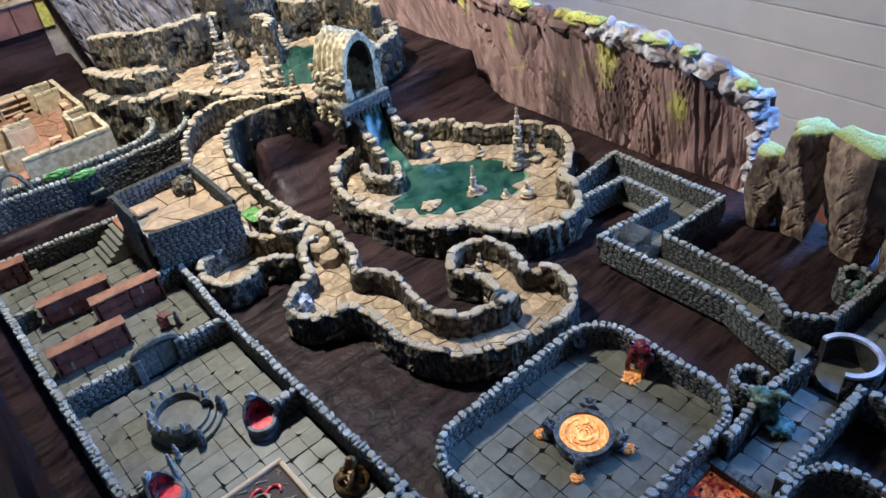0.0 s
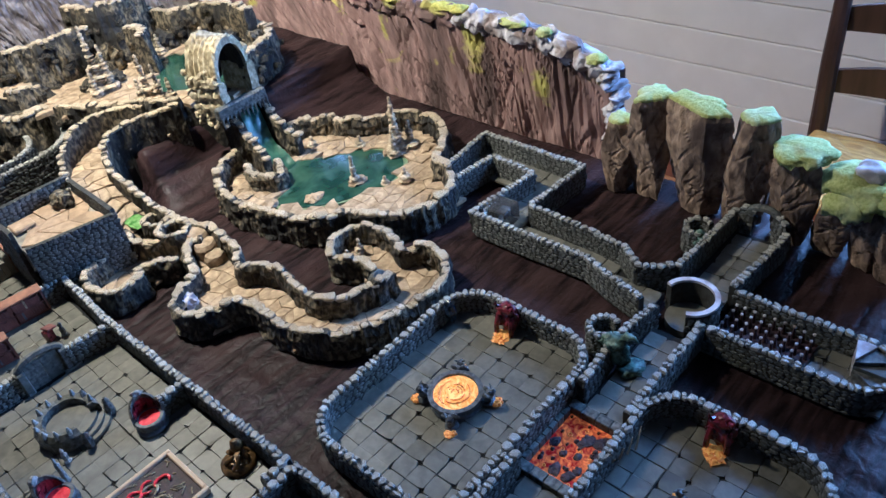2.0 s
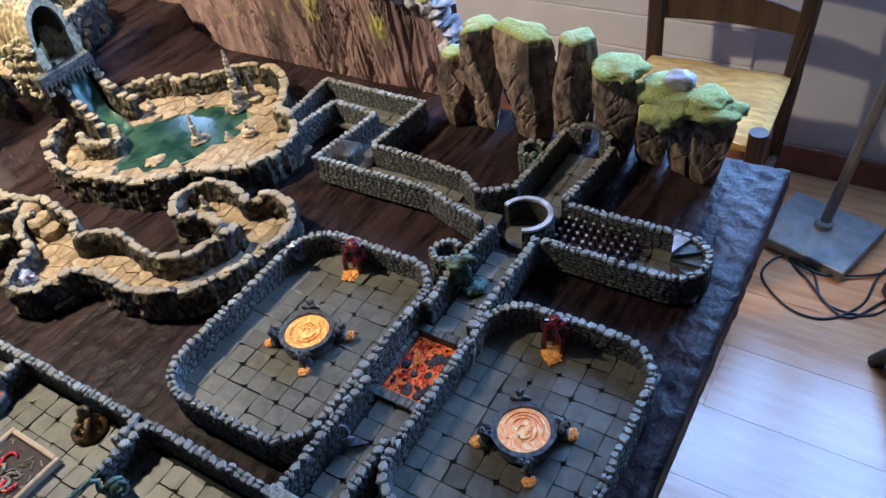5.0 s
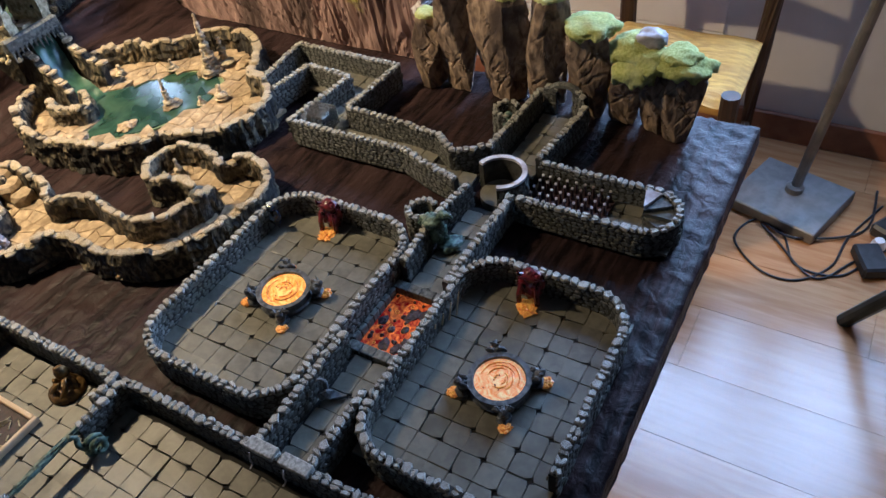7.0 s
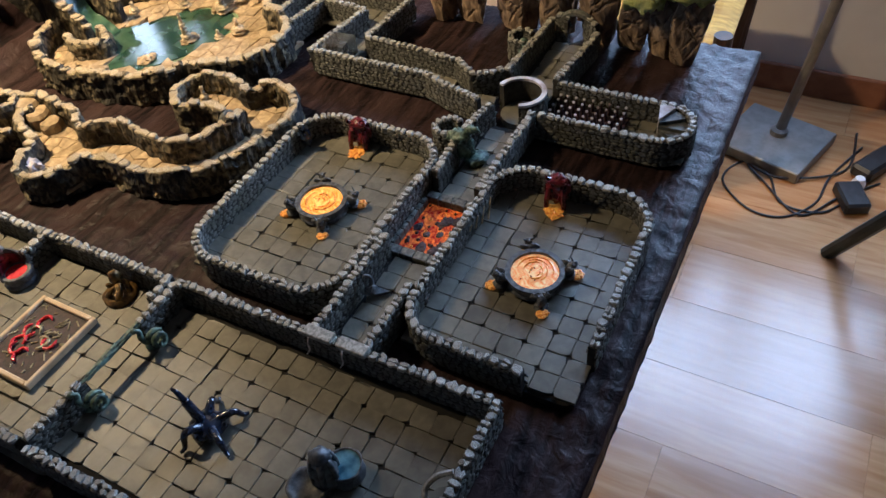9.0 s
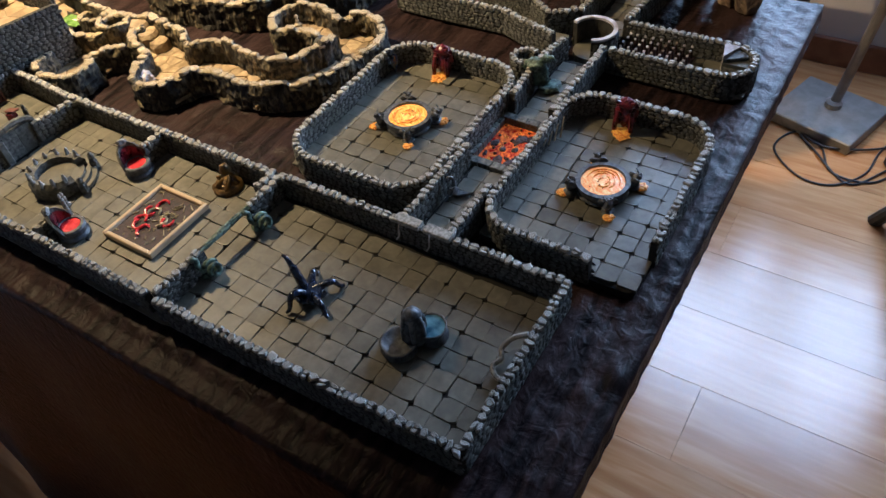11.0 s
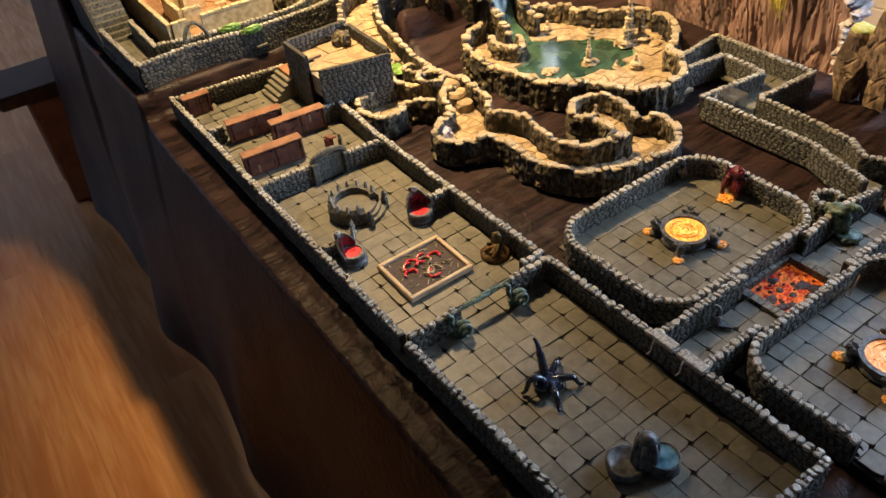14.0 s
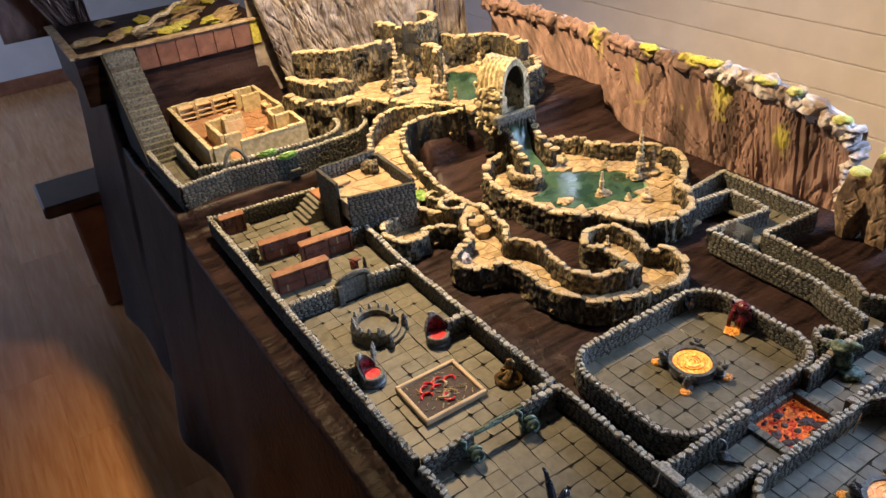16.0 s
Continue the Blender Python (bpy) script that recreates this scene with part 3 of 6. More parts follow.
# unseen pair: the pool's glint implied one window, split to time it
for _nm, _y0, _y1, _z0, _z1 in (("window_2", 2.4, 2.56, 1.75, 1.96), ("window_3", 2.7, 3.1, 1.78, 2.1)):
    _win = thing(_nm, "unseen high window sized to place the glint on the pool", "window", kind="structure")
    for _y in (_y0, _y1 - 0.02):
        part("window_frame", boxed(FX1 + 0.02, _y, _z0, FX1 + 0.08, _y + 0.02, _z1, 0.003), WHITEWALL, _win)
    for _z in (_z0, _z1 - 0.02):
        part("window_frame", boxed(FX1 + 0.022, _y0 + 0.02, _z, FX1 + 0.078, _y1 - 0.02, _z + 0.02, 0.003), WHITEWALL, _win)
part("backdrop", boxed(FX1 + 0.3, 1.9, 1.3, FX1 + 0.32, 3.6, 2.9), SKYGLOW, None, "bright sky outside the high window", "structure")
part("backdrop", boxed(FX1 + 0.3, -1.6, 0.3, FX1 + 0.32, 1.3, 2.6), SKYGLOW, None, "bright sky outside the window", "structure")

# ---------------------------------------------------------------- the table under its cloth
TX0, TX1, TY0, TY1 = -0.055, 1.0, -0.095, 2.25
dining_table = thing("dining_table", "long dark wooden table covered by a crumpled dark cloth", "table")
part("tabletop", boxed(TX0 + 0.02, TY0 + 0.004, 0.705, TX1 - 0.02, TY1 - 0.02, 0.7385, 0.004), EDGEWOOD, dining_table, "brown wooden board, its edge bare at the side")
for _x in (TX0 + 0.12, TX1 - 0.14):
    for _y in (0.06, 1.1, 2.1):
        part("leg", boxed(_x, _y, 0, _x + 0.07, _y + 0.07, 0.7045, 0.006), DARKWOOD, dining_table)


def sstep(a, b, v):
    t = min(max((v - a) / (b - a), 0), 1)
    return t * t * (3 - 2 * t)


def ground(x, y):
    """The height of the cloth: the low table, the terrace of the caves and the high shelf behind."""
    east = sstep(0.44, 0.48, x)
    front = 1.27 - 0.145 * east
    z = 0.75 + 0.032 * east * sstep(1.04, 1.12, y) + (0.05 + 0.01 * east) * sstep(front, front + 0.022, y)
    z += 0.15 * sstep(1.77, 1.80, y) * (1 - sstep(0.36, 0.4, x))
    return z


def build_cloth():
    nu, nv = 190, 330
    verts, faces = [], []
    left, right = 0.86, 0.03
    for j in range(nv + 1):
        y0 = TY0 - 0.035 + (TY1 - TY0 + 0.05) * j / nv
        for i in range(nu + 1):
            u = i / nu
            y = y0
            if u < 0.25:
                q = (0.25 - u) / 0.25
                drop = q * left
                x = TX0 - 0.012 - 0.1 * q - 0.012 * n3(y * 5, q * 3, 2) * (0.3 + q) - 0.02 * max(q, 0) * math.sin(y * 9 + 2 * n3(y * 2, 0, 0))
                z = ground(TX0, y) - drop * (ground(TX0, y) - 0.01) / left
            else:
                x = TX0 - 0.01 + (TX1 - TX0 + 0.012) * (u - 0.25) / 0.75
                z = ground(x, y)
                fold = n3(x * 14, y * 10, 0.3) * 0.0025 + abs(n3(x * 26, y * 60, 5)) * 0.0035 + n3(x * 60, y * 120, 9) * 0.002 + (1 - sstep(-0.06, 0.06, y)) * (abs(n3(x * 75, y * 90, 2)) * 0.006 - 0.001)
                z += fold - 0.0055
                if z > 0.76:
                    z += 0.006 * n3(x * 9, y * 12, 3) - 0.003
                if u < 0.27:
                    z -= 0.004
            if y < TY0 + 0.004 and u >= 0.25:
                over = (TY0 + 0.004 - y)
                z = 0.748 - min(over * 0.85, 0.028) + 0.002 * n3(x * 60, 0, over * 90)
                y = TY0 - 0.004 - 0.004 * abs(n3(x * 30, 1, 1)) - 0.1 * over
            verts.append((x, y, z))
    w = nu + 1
    for j in range(nv):
        for i in range(nu):
            faces.append((j * w + i, j * w + i + 1, (j + 1) * w + i + 1, (j + 1) * w + i))
    ob = solid("tablecloth", (verts, faces), CLOTH, "crumpled shiny dark brown cloth draped over the table", "tablecloth", smooth=True)
    sol = ob.modifiers.new("thick", "SOLIDIFY")
    sol.thickness, sol.offset = 0.002, -1
    return ob


build_cloth()

# ---------------------------------------------------------------- dungeon rooms
G = 0.0254
room_a = thing("dungeon_room", "large open dungeon room of grey miniature stone tiles", "dungeon room", group="dungeon rooms")
tile_floor(room_a, [(0.004, 0.004), (0.225, 0.002), (0.222, 0.404), (-0.004, 0.404)], -0.0165, 0.0056)
stone_wall(room_a, [(-0.008, 0.40), (0.0, 0.0), (0.229, 0.0), (0.2245, 0.41)], seed=1)
stone_wall(room_a, [(-0.002, 0.407), (0.075, 0.407)], seed=2)
stone_wall(room_a, [(0.158, 0.407), (0.218, 0.407)], seed=3)

room_b = thing("dungeon_room", "dungeon room with thrones and a bone pit, grey stone tiles", "dungeon room", group="dungeon rooms")
tile_floor(room_b, [(-0.006, 0.414), (0.221, 0.414), (0.216, 0.812), (-0.006, 0.832)], -0.0165, 0.0056)
stone_wall(room_b, [(-0.006, 0.415), (-0.01, 0.84)], seed=4)
stone_wall(room_b, [(0.2235, 0.418), (0.2185, 0.82)], seed=5)
stone_wall(room_b, [(-0.002, 0.836), (0.085, 0.832)], seed=6)
stone_wall(room_b, [(0.15, 0.826), (0.212, 0.818)], seed=7)
stone_wall(room_b, [(0.18, 0.628), (0.215, 0.628)], seed=8)
stone_wall(room_b, [(0.19, 0.421), (0.217, 0.421)], seed=9)
stone_wall(room_b, [(-0.002, 0.628), (0.02, 0.628)], seed=10)

room_c = thing("dungeon_room", "library dungeon room of grey stone tiles with bookcases", "dungeon room", group="dungeon rooms")
tile_floor(room_c, [(-0.006, 0.842), (0.214, 0.826), (0.224, 1.0), (0.224, 1.19), (-0.006, 1.22)], -0.0165, 0.0056)
stone_wall(room_c, [(-0.01, 0.842), (-0.012, 1.236)], seed=11)
stone_wall(room_c, [(0.2185, 0.824), (0.2265, 0.99)], seed=12)
stone_wall(room_c, [(-0.006, 1.229), (0.215, 1.204)], seed=13)
stone_wall(room_c, [(0.168, 0.985), (0.219, 0.992)], seed=14)
stone_wall(room_c, [(-0.004, 1.06), (0.022, 1.06)], seed=15)

room_d = thing("dungeon_room", "round-cornered dungeon room with a glowing fire pit", "dungeon room", group="round-cornered rooms")
POLY_D = rrect(0.270, 0.231, 0.570, 0.447, 0.05)
tile_floor(room_d, POLY_D, 0.275, 0.2378)
stone_wall(room_d, POLY_D, closed=True, seed=16)

room_e = thing("dungeon_room", "round-cornered dungeon room with a fire pit and an open doorway", "dungeon room", group="round-cornered rooms")
POLY_E = rrect(0.272, -0.061, 0.562, 0.142, 0.05)
tile_floor(room_e, rrect(0.272, -0.061, 0.562, 0.142, 0.012), 0.277, -0.0618)
stone_wall(room_e, [(0.327, -0.061)] + POLY_E[9:] + [(0.272, -0.008)], seed=17)

corridor_f = thing("dungeon_corridor", "long straight stone corridor with a lava pit", "dungeon corridor", group="dungeon corridors")
tile_floor(corridor_f, [(0.232, 0.155), (0.385, 0.155), (0.385, 0.212), (0.232, 0.212)], 0.231, 0.1575)
tile_floor(corridor_f, [(0.505, 0.155), (0.668, 0.155), (0.668, 0.212), (0.505, 0.212)], 0.505, 0.1575)
stone_wall(corridor_f, [(0.232, 0.2185), (0.384, 0.2185)], seed=18)
stone_wall(corridor_f, [(0.51, 0.2185), (0.535, 0.2185), (0.60, 0.224), (0.676, 0.212)], seed=61)
stone_wall(corridor_f, [(0.234, 0.1535), (0.33, 0.1535)], seed=19)
stone_wall(corridor_f, [(0.50, 0.1515), (0.672, 0.1495)], seed=62)

corridor_g = thing("dungeon_corridor", "short stone corridor with a rounded stair end", "dungeon corridor", group="dungeon corridors")
_c = [(0.6725 + 0.0, 0.142), (0.6725, -0.02)] + [(0.7135 - 0.041 * math.cos(radians(a)), -0.02 - 0.041 * math.sin(radians(a))) for a in range(15, 180, 15)] + [(0.7545, -0.02), (0.7525, 0.142)]
tile_floor(corridor_g, [(0.675, 0.145)] + _c[1:-1] + [(0.751, 0.145)], 0.6775, -0.06)
stone_wall(corridor_g, _c, seed=20)

corridor_h = thing("dungeon_corridor", "straight stone corridor ending at an arch", "dungeon corridor", group="dungeon corridors")
tile_floor(corridor_h, [(0.745, 0.15), (0.915, 0.142), (0.915, 0.212), (0.745, 0.218)], 0.7525, 0.1555)
stone_wall(corridor_h, [(0.757, 0.226), (0.83, 0.221), (0.918, 0.217)], seed=21)
stone_wall(corridor_h, [(0.758, 0.148), (0.90, 0.134)], seed=22)
stone_wall(corridor_h, [(0.92, 0.21), (0.92, 0.19)], seed=23, z1=0.80)
stone_wall(corridor_h, [(0.906, 0.138), (0.92, 0.16)], seed=24, z1=0.80)

corridor_j = thing("dungeon_corridor", "winding stone passage from the caves with square turns", "dungeon corridor", group="dungeon corridors")
tile_floor(corridor_j, [(0.71, 0.535), (0.838, 0.525), (0.845, 0.615), (0.775, 0.64), (0.787, 0.665), (0.902, 0.68), (0.898, 0.475), (0.762, 0.487), (0.756, 0.37), (0.75, 0.31), (0.728, 0.272), (0.735, 0.23), (0.68, 0.23), (0.692, 0.286), (0.712, 0.34)], 0.705, 0.23)
stone_wall(corridor_j, [(0.704, 0.54), (0.704, 0.457), (0.707, 0.336), (0.688, 0.286), (0.673, 0.232)], seed=25, z1=0.792)
stone_wall(corridor_j, [(0.782, 0.671), (0.909, 0.687), (0.904, 0.471), (0.767, 0.481), (0.762, 0.371), (0.755, 0.308), (0.729, 0.27), (0.742, 0.245), (0.758, 0.232)], seed=26, z1=0.792)
stone_wall(corridor_j, [(0.767, 0.635), (0.852, 0.622), (0.844, 0.53), (0.704, 0.548)], seed=27, z1=0.792)

# ---------------------------------------------------------------- caves
K_NEAR = [(0.294, 0.775), (0.292, 0.744), (0.321, 0.715), (0.357, 0.696), (0.365, 0.665), (0.362, 0.621), (0.367, 0.578), (0.384, 0.538), (0.411, 0.511), (0.445, 0.492), (0.48, 0.484), (0.532, 0.474), (0.569, 0.486), (0.596, 0.513), (0.599, 0.552), (0.572, 0.575), (0.585, 0.598), (0.593, 0.637), (0.582, 0.671), (0.561, 0.688), (0.53, 0.687), (0.507, 0.662), (0.512, 0.634), (0.525, 0.611), (0.515, 0.581)]
K_FAR = [(0.525, 0.545), (0.491, 0.55), (0.445, 0.572), (0.425, 0.598), (0.424, 0.641), (0.434, 0.687), (0.425, 0.731), (0.404, 0.759), (0.426, 0.797), (0.438, 0.857)]
K_LEFT = [(0.294, 0.775), (0.337, 0.802), (0.359, 0.817), (0.376, 0.867), (0.397, 0.888), (0.414, 0.877)]
cave_k = thing("cave_passage", "winding cave passage of tan and grey rock", "cave")
poly_k = K_NEAR[:16] + [(0.53, 0.56)] + K_FAR + K_LEFT[::-1][:-1]
part("floor", prism(bmesh.new(), poly_k, 0.744, 0.757), CAVE, cave_k)
part("floor", prism(bmesh.new(), K_NEAR[15:], 0.744, 0.757), CAVE, cave_k)
paving(cave_k, poly_k, 0.7595, 0.021, CAVEFLOOR, 3)
paving(cave_k, K_NEAR[15:], 0.7595, 0.021, CAVEFLOOR, 4)
cave_wall(cave_k, K_NEAR, 0.748, 0.793, seed=1)
cave_wall(cave_k, K_FAR, 0.748, 0.797, seed=2)
cave_wall(cave_k, K_LEFT, 0.748, 0.793, seed=3)

cave_n = thing("cave_nook", "small round cave nooks of tan rock", "cave")
N_RING = [(0.241, 0.945), (0.24, 0.917), (0.255, 0.885), (0.295, 0.883), (0.317, 0.904), (0.363, 0.868), (0.372, 0.93), (0.354, 0.95), (0.32, 0.984), (0.283, 0.972), (0.252, 0.96)]
part("floor", prism(bmesh.new(), N_RING, 0.744, 0.757), CAVE, cave_n)
paving(cave_n, N_RING, 0.7595, 0.021, CAVEFLOOR, 5)
cave_wall(cave_n, N_RING[:6], 0.748, 0.79, seed=4)
cave_wall(cave_n, N_RING[6:] + N_RING[:1], 0.748, 0.795, seed=5)

M_RIGHT = [(0.577, 1.143), (0.514, 1.16), (0.453, 1.178), (0.42, 1.153), (0.40, 1.10), (0.405, 1.055), (0.412, 0.995), (0.427, 0.925), (0.438, 0.875), (0.43, 0.838)]
M_LEFT = [(0.533, 1.196), (0.479, 1.249), (0.427, 1.24), (0.381, 1.214), (0.348, 1.174), (0.33, 1.105), (0.338, 1.06), (0.343, 1.02), (0.348, 0.985)]
cave_m = thing("cave_passage", "sloping cave passage of pale tan rock with green slime", "cave")


def m_slope(y):
    return 0.757 + 0.085 * sstep(0.95, 1.16, y)


poly_m = M_RIGHT + M_LEFT[::-1]
_v = [(x, y, m_slope(y)) for x, y in poly_m]
_v += [(x, y, 0.744) for x, y in poly_m]
_n = len(poly_m)
part("floor", (_v, [tuple(range(_n)), *[(k, k + _n, (k + 1) % _n + _n, (k + 1) % _n) for k in range(_n)]]), CAVE, cave_m)
paving(cave_m, poly_m, 0.76, 0.022, CAVEFLOOR, 6, slope=lambda x, y: m_slope(y) + 0.003)
cave_wall(cave_m, M_RIGHT, 0.75, 0.8, seed=6, slope=lambda t: (0.748, 0.892 - 0.095 * sstep(0.15, 0.85, t)))
cave_wall(cave_m, M_LEFT, 0.75, 0.8, seed=7, slope=lambda t: (0.748, 0.895 - 0.095 * sstep(0.3, 0.95, t)))

L_RIM = [(0.613, 1.05), (0.571, 1.044), (0.532, 1.0), (0.508, 0.93), (0.513, 0.878), (0.52, 0.824), (0.534, 0.781), (0.556, 0.742), (0.591, 0.719), (0.61, 0.672), (0.643, 0.635), (0.69, 0.617), (0.748, 0.626), (0.78, 0.669), (0.79, 0.7), (0.828, 0.721), (0.876, 0.759), (0.903, 0.819), (0.888, 0.866), (0.85, 0.906), (0.812, 0.947), (0.795, 1.0), (0.746, 1.042), (0.715, 1.04)]
POOL = [(0.57, 0.90), (0.61, 0.915), (0.632, 0.945), (0.628, 0.99), (0.632, 1.03), (0.685, 1.03), (0.682, 0.985), (0.722, 0.941), (0.784, 0.895), (0.808, 0.826), (0.787, 0.786), (0.732, 0.766), (0.666, 0.785), (0.613, 0.82), (0.58, 0.86)]
cave_l = thing("pool_cave", "ring-shaped cave of tan rock round a green pool", "cave")
part("floor", prism(bmesh.new(), L_RIM, 0.744, 0.7545), CAVE, cave_l)
part("base_corner", prism(bmesh.new(), [(0.526, 0.767), (0.52, 0.85), (0.6, 0.74)], 0.744, 0.7565), CAVEFLOOR, cave_l)
paving(cave_l, L_RIM, 0.7605, 0.024, CAVEFLOOR, 7, holes=[[(p.x, p.y) for p in smooth_path([(x, y, 0) for x, y in POOL + POOL[:1]], 4)]], thick=0.006)
cave_wall(cave_l, L_RIM, 0.748, 0.799, seed=8, half=0.008)
_w = [(p.x, p.y) for p in smooth_path([(x, y, 0) for x, y in POOL + POOL[:1]], 5)][:-1]
_cx, _cy = 0.69, 0.87
part("shallows", prism(bmesh.new(), [(_cx + (x - _cx) * 1.07, _cy + (y - _cy) * 1.05) for x, y in _w], 0.75, 0.7575), SHALLOW, cave_l, "pale green paint at the water's edge")
part("water", prism(bmesh.new(), _w, 0.7576, 0.7592), WATER, cave_l, "still dark green resin water")

# ---------------------------------------------------------------- cliffs


def cliff_panel(name, label, path, z0, tops, thick, material, edge, seed, slant=0.5, step=0.0028):
    """A carved foam rock face along a path: slanting facets, deep cuts, a stepped crest and pale broken edges."""
    line = Line(path)
    cliff = thing(name, label, "cliff")
    n, m = int(line.length / step), 44
    verts, faces = [], []

    def facet(q, size, key):
        i = math.floor(q / size)
        a = (i + 0.35 * n3(i * 3.7, key, 0)) * size
        b = (i + 1 + 0.35 * n3((i + 1) * 3.7, key, 0)) * size
        if q < a:
            i, a, b = i - 1, (i - 1 + 0.35 * n3((i - 1) * 3.7, key, 0)) * size, a
        elif q > b:
            i, a, b = i + 1, b, (i + 2 + 0.35 * n3((i + 2) * 3.7, key, 0)) * size
        f = (q - a) / (b - a)
        groove = max(0, 1 - min(f, 1 - f) * (b - a) / 0.0035)
        return n3(i * 5.3, key, 2) + (f - 0.5) * 1.6 * n3(i * 2.9, key, 8), groove, i

    for k in range(n + 1):
        s = line.length * k / n
        p, d = line.at(s)
        nrm = Vector((d.y, -d.x, 0))
        t = s / line.length * (len(tops) - 1)
        i = min(int(t), len(tops) - 2)
        _, gr, col = facet(s, 0.042, seed)
        top = tops[i] + (tops[i + 1] - tops[i]) * (t - i) + 0.014 * n3(col * 2.7, seed, 3) - 0.006 * gr + 0.003 * n3(s * 150, seed, 0)
        for j in range(m + 1):
            h = j / m
            z = z0 + (top - z0) * h
            lean = slant * (1 - 0.9 * s / line.length)
            q = s + 0.004 * n3(s * 9, z * 9, seed)
            big, g1, _ = facet(q, 0.042, seed)
            mid, g2, _ = facet(q, 0.015, seed + 9)
            cut = max(0, n3(q * 95, z * 7, seed + 2) - 0.12) + 0.7 * max(0, n3(q * 38 + z * 8, z * 3, seed + 5) - 0.2)
            out = 0.016 * big + 0.004 * mid - 0.011 * g1 * max(0, 0.35 + 1.6 * n3(q * 12, z * 5, seed + 1)) - 0.003 * g2 * (0.4 + n3(q * 40, z * 7, seed)) - 0.011 * cut + 0.006 * n3(q * 22, z * 14, seed + 7) + 0.0016 * n3(q * 160, z * 40, seed) - 0.01 * h
            for lean_k, fr, key in ((0.55, 34, 3), (-0.4, 26, 6), (0.15, 48, 11)):
                gouge = abs(n3((q + lean_k * (z - z0)) * fr, z * 4 + key, seed + key))
                out -= 0.0085 * max(0, 1 - gouge / 0.07) * max(0, min(1, 0.5 + 2.2 * n3(q * 7, z * 7, key)))
            if h > 0.985:
                out -= 0.006
            verts.append(tuple(p - d * lean * (z - top) + nrm * out + Vector((0, 0, z))))
    w = m + 1
    for k in range(n):
        for j in range(m):
            faces.append((k * w + j, k * w + j + 1, (k + 1) * w + j + 1, (k + 1) * w + j))
    back = len(verts)
    for k in range(n + 1):
        s = line.length * k / n
        p, d = line.at(s)
        nrm = Vector((d.y, -d.x, 0))
        zt = verts[k * w + m][2]
        verts.append(tuple(p - nrm * (0.3 * thick + 0.006 * n3(s * 60, seed, 4)) + Vector((0, 0, zt + 0.004 * n3(s * 80, 3, seed)))))
        verts.append(tuple(p - nrm * thick + Vector((0, 0, zt - 0.008))))
        verts.append(tuple(p - nrm * thick + Vector((0, 0, z0))))
    crest = []
    for k in range(n):
        a, b = back + 3 * k, back + 3 * k + 3
        crest += [(k * w + m - 1, k * w + m, (k + 1) * w + m, (k + 1) * w + m - 1), (k * w + m, a, b, (k + 1) * w + m), (a, a + 1, b + 1, b)]
        faces.append((a + 1, a + 2, b + 2, b + 1))
    faces = [f for f in faces if not any((i < back and i % w == m) for i in f)]
    part("rock_face", (verts, faces), material, cliff)
    used = sorted({i for f in crest for i in f})
    idx = {o: i for i, o in enumerate(used)}
    part("crest", ([verts[i] for i in used], [tuple(idx[i] for i in f) for f in crest]), edge, cliff, "pale broken foam crest")
    return cliff, line


cliff_a, cl_line = cliff_panel("cliff_backdrop", "tall carved brown foam cliff with yellow lichen and pale crest", [(1.03, 1.72), (1.03, 0.50)], 0.60, [0.96, 0.96, 0.962, 0.96, 0.95, 0.943, 0.948, 0.948, 0.938, 0.9], 0.05, CLIFF, FROST, 2, slant=0.9)
# pale broken layers at the cliff's end, and lichen on its face
for _k in range(26):
    _z = 0.70 + 0.008 * _k
    bm = blob(bmesh.new(), (0, 0, 0), (0.026, 0.012, 0.006), 0.5, 2.5, 2, _k * 1.3)
    part("edge_layer", bm, FROST, cliff_a, m=pose(1.046 + rnd.uniform(-0.005, 0.005), 0.496 + 0.008 * math.sin(_k * 0.9) + max(0, _z - 0.86) * 0.35, _z, rnd.uniform(-8, 8), rnd.uniform(-10, 10), rnd.uniform(-20, 20)))
# pale lumps along the crest, some with flat moss on top
_tops = [0.96, 0.96, 0.962, 0.96, 0.95, 0.943, 0.948, 0.948, 0.938, 0.9]
_y, _k = 0.515, 0
while _y < 1.68:
    _w = rnd.uniform(0.026, 0.06)
    _t = (1.72 - _y - _w / 2) / 1.22 * 9
    _i = min(int(_t), 8)
    _z = _tops[_i] + (_tops[_i + 1] - _tops[_i]) * (_t - _i)
    part("crest_rock", blob(bmesh.new(), (1.044, _y + _w / 2, _z - 0.012), (0.018, _w * 0.6, rnd.uniform(0.018, 0.026)), 0.6, 1.5, 3, _k * 1.7), FROST if _y < 0.84 else CLIFF, cliff_a)
    if _k in (0, 3, 5, 9, 10, 14):
        part("lichen", blob(bmesh.new(), (1.04, _y + _w / 2, _z + 0.005), (0.018, _w * 0.5, 0.008), 0.5, 2.4, 3, _k * 2.3), MOSS if _y < 0.8 else YMOSS, cliff_a, smooth=True)
    _y += _w * 0.92
    _k += 1

cliff_panel("cliff_backdrop", "grey carved foam cliff behind the upper cave", [(0.335, 1.74), (1.0, 1.74)], 0.82, [1.14, 1.17, 1.2, 1.19, 1.2, 1.17, 1.15], 0.05, CLIFFGREY, FROST, 5, slant=0.22)
cliff_panel("cliff_backdrop", "brown carved foam cliff beside the wooden dock", [(-0.225, 2.24), (-0.0, 2.24)], 0.98, [1.3, 1.32, 1.28], 0.06, CLIFF, FROST, 8)


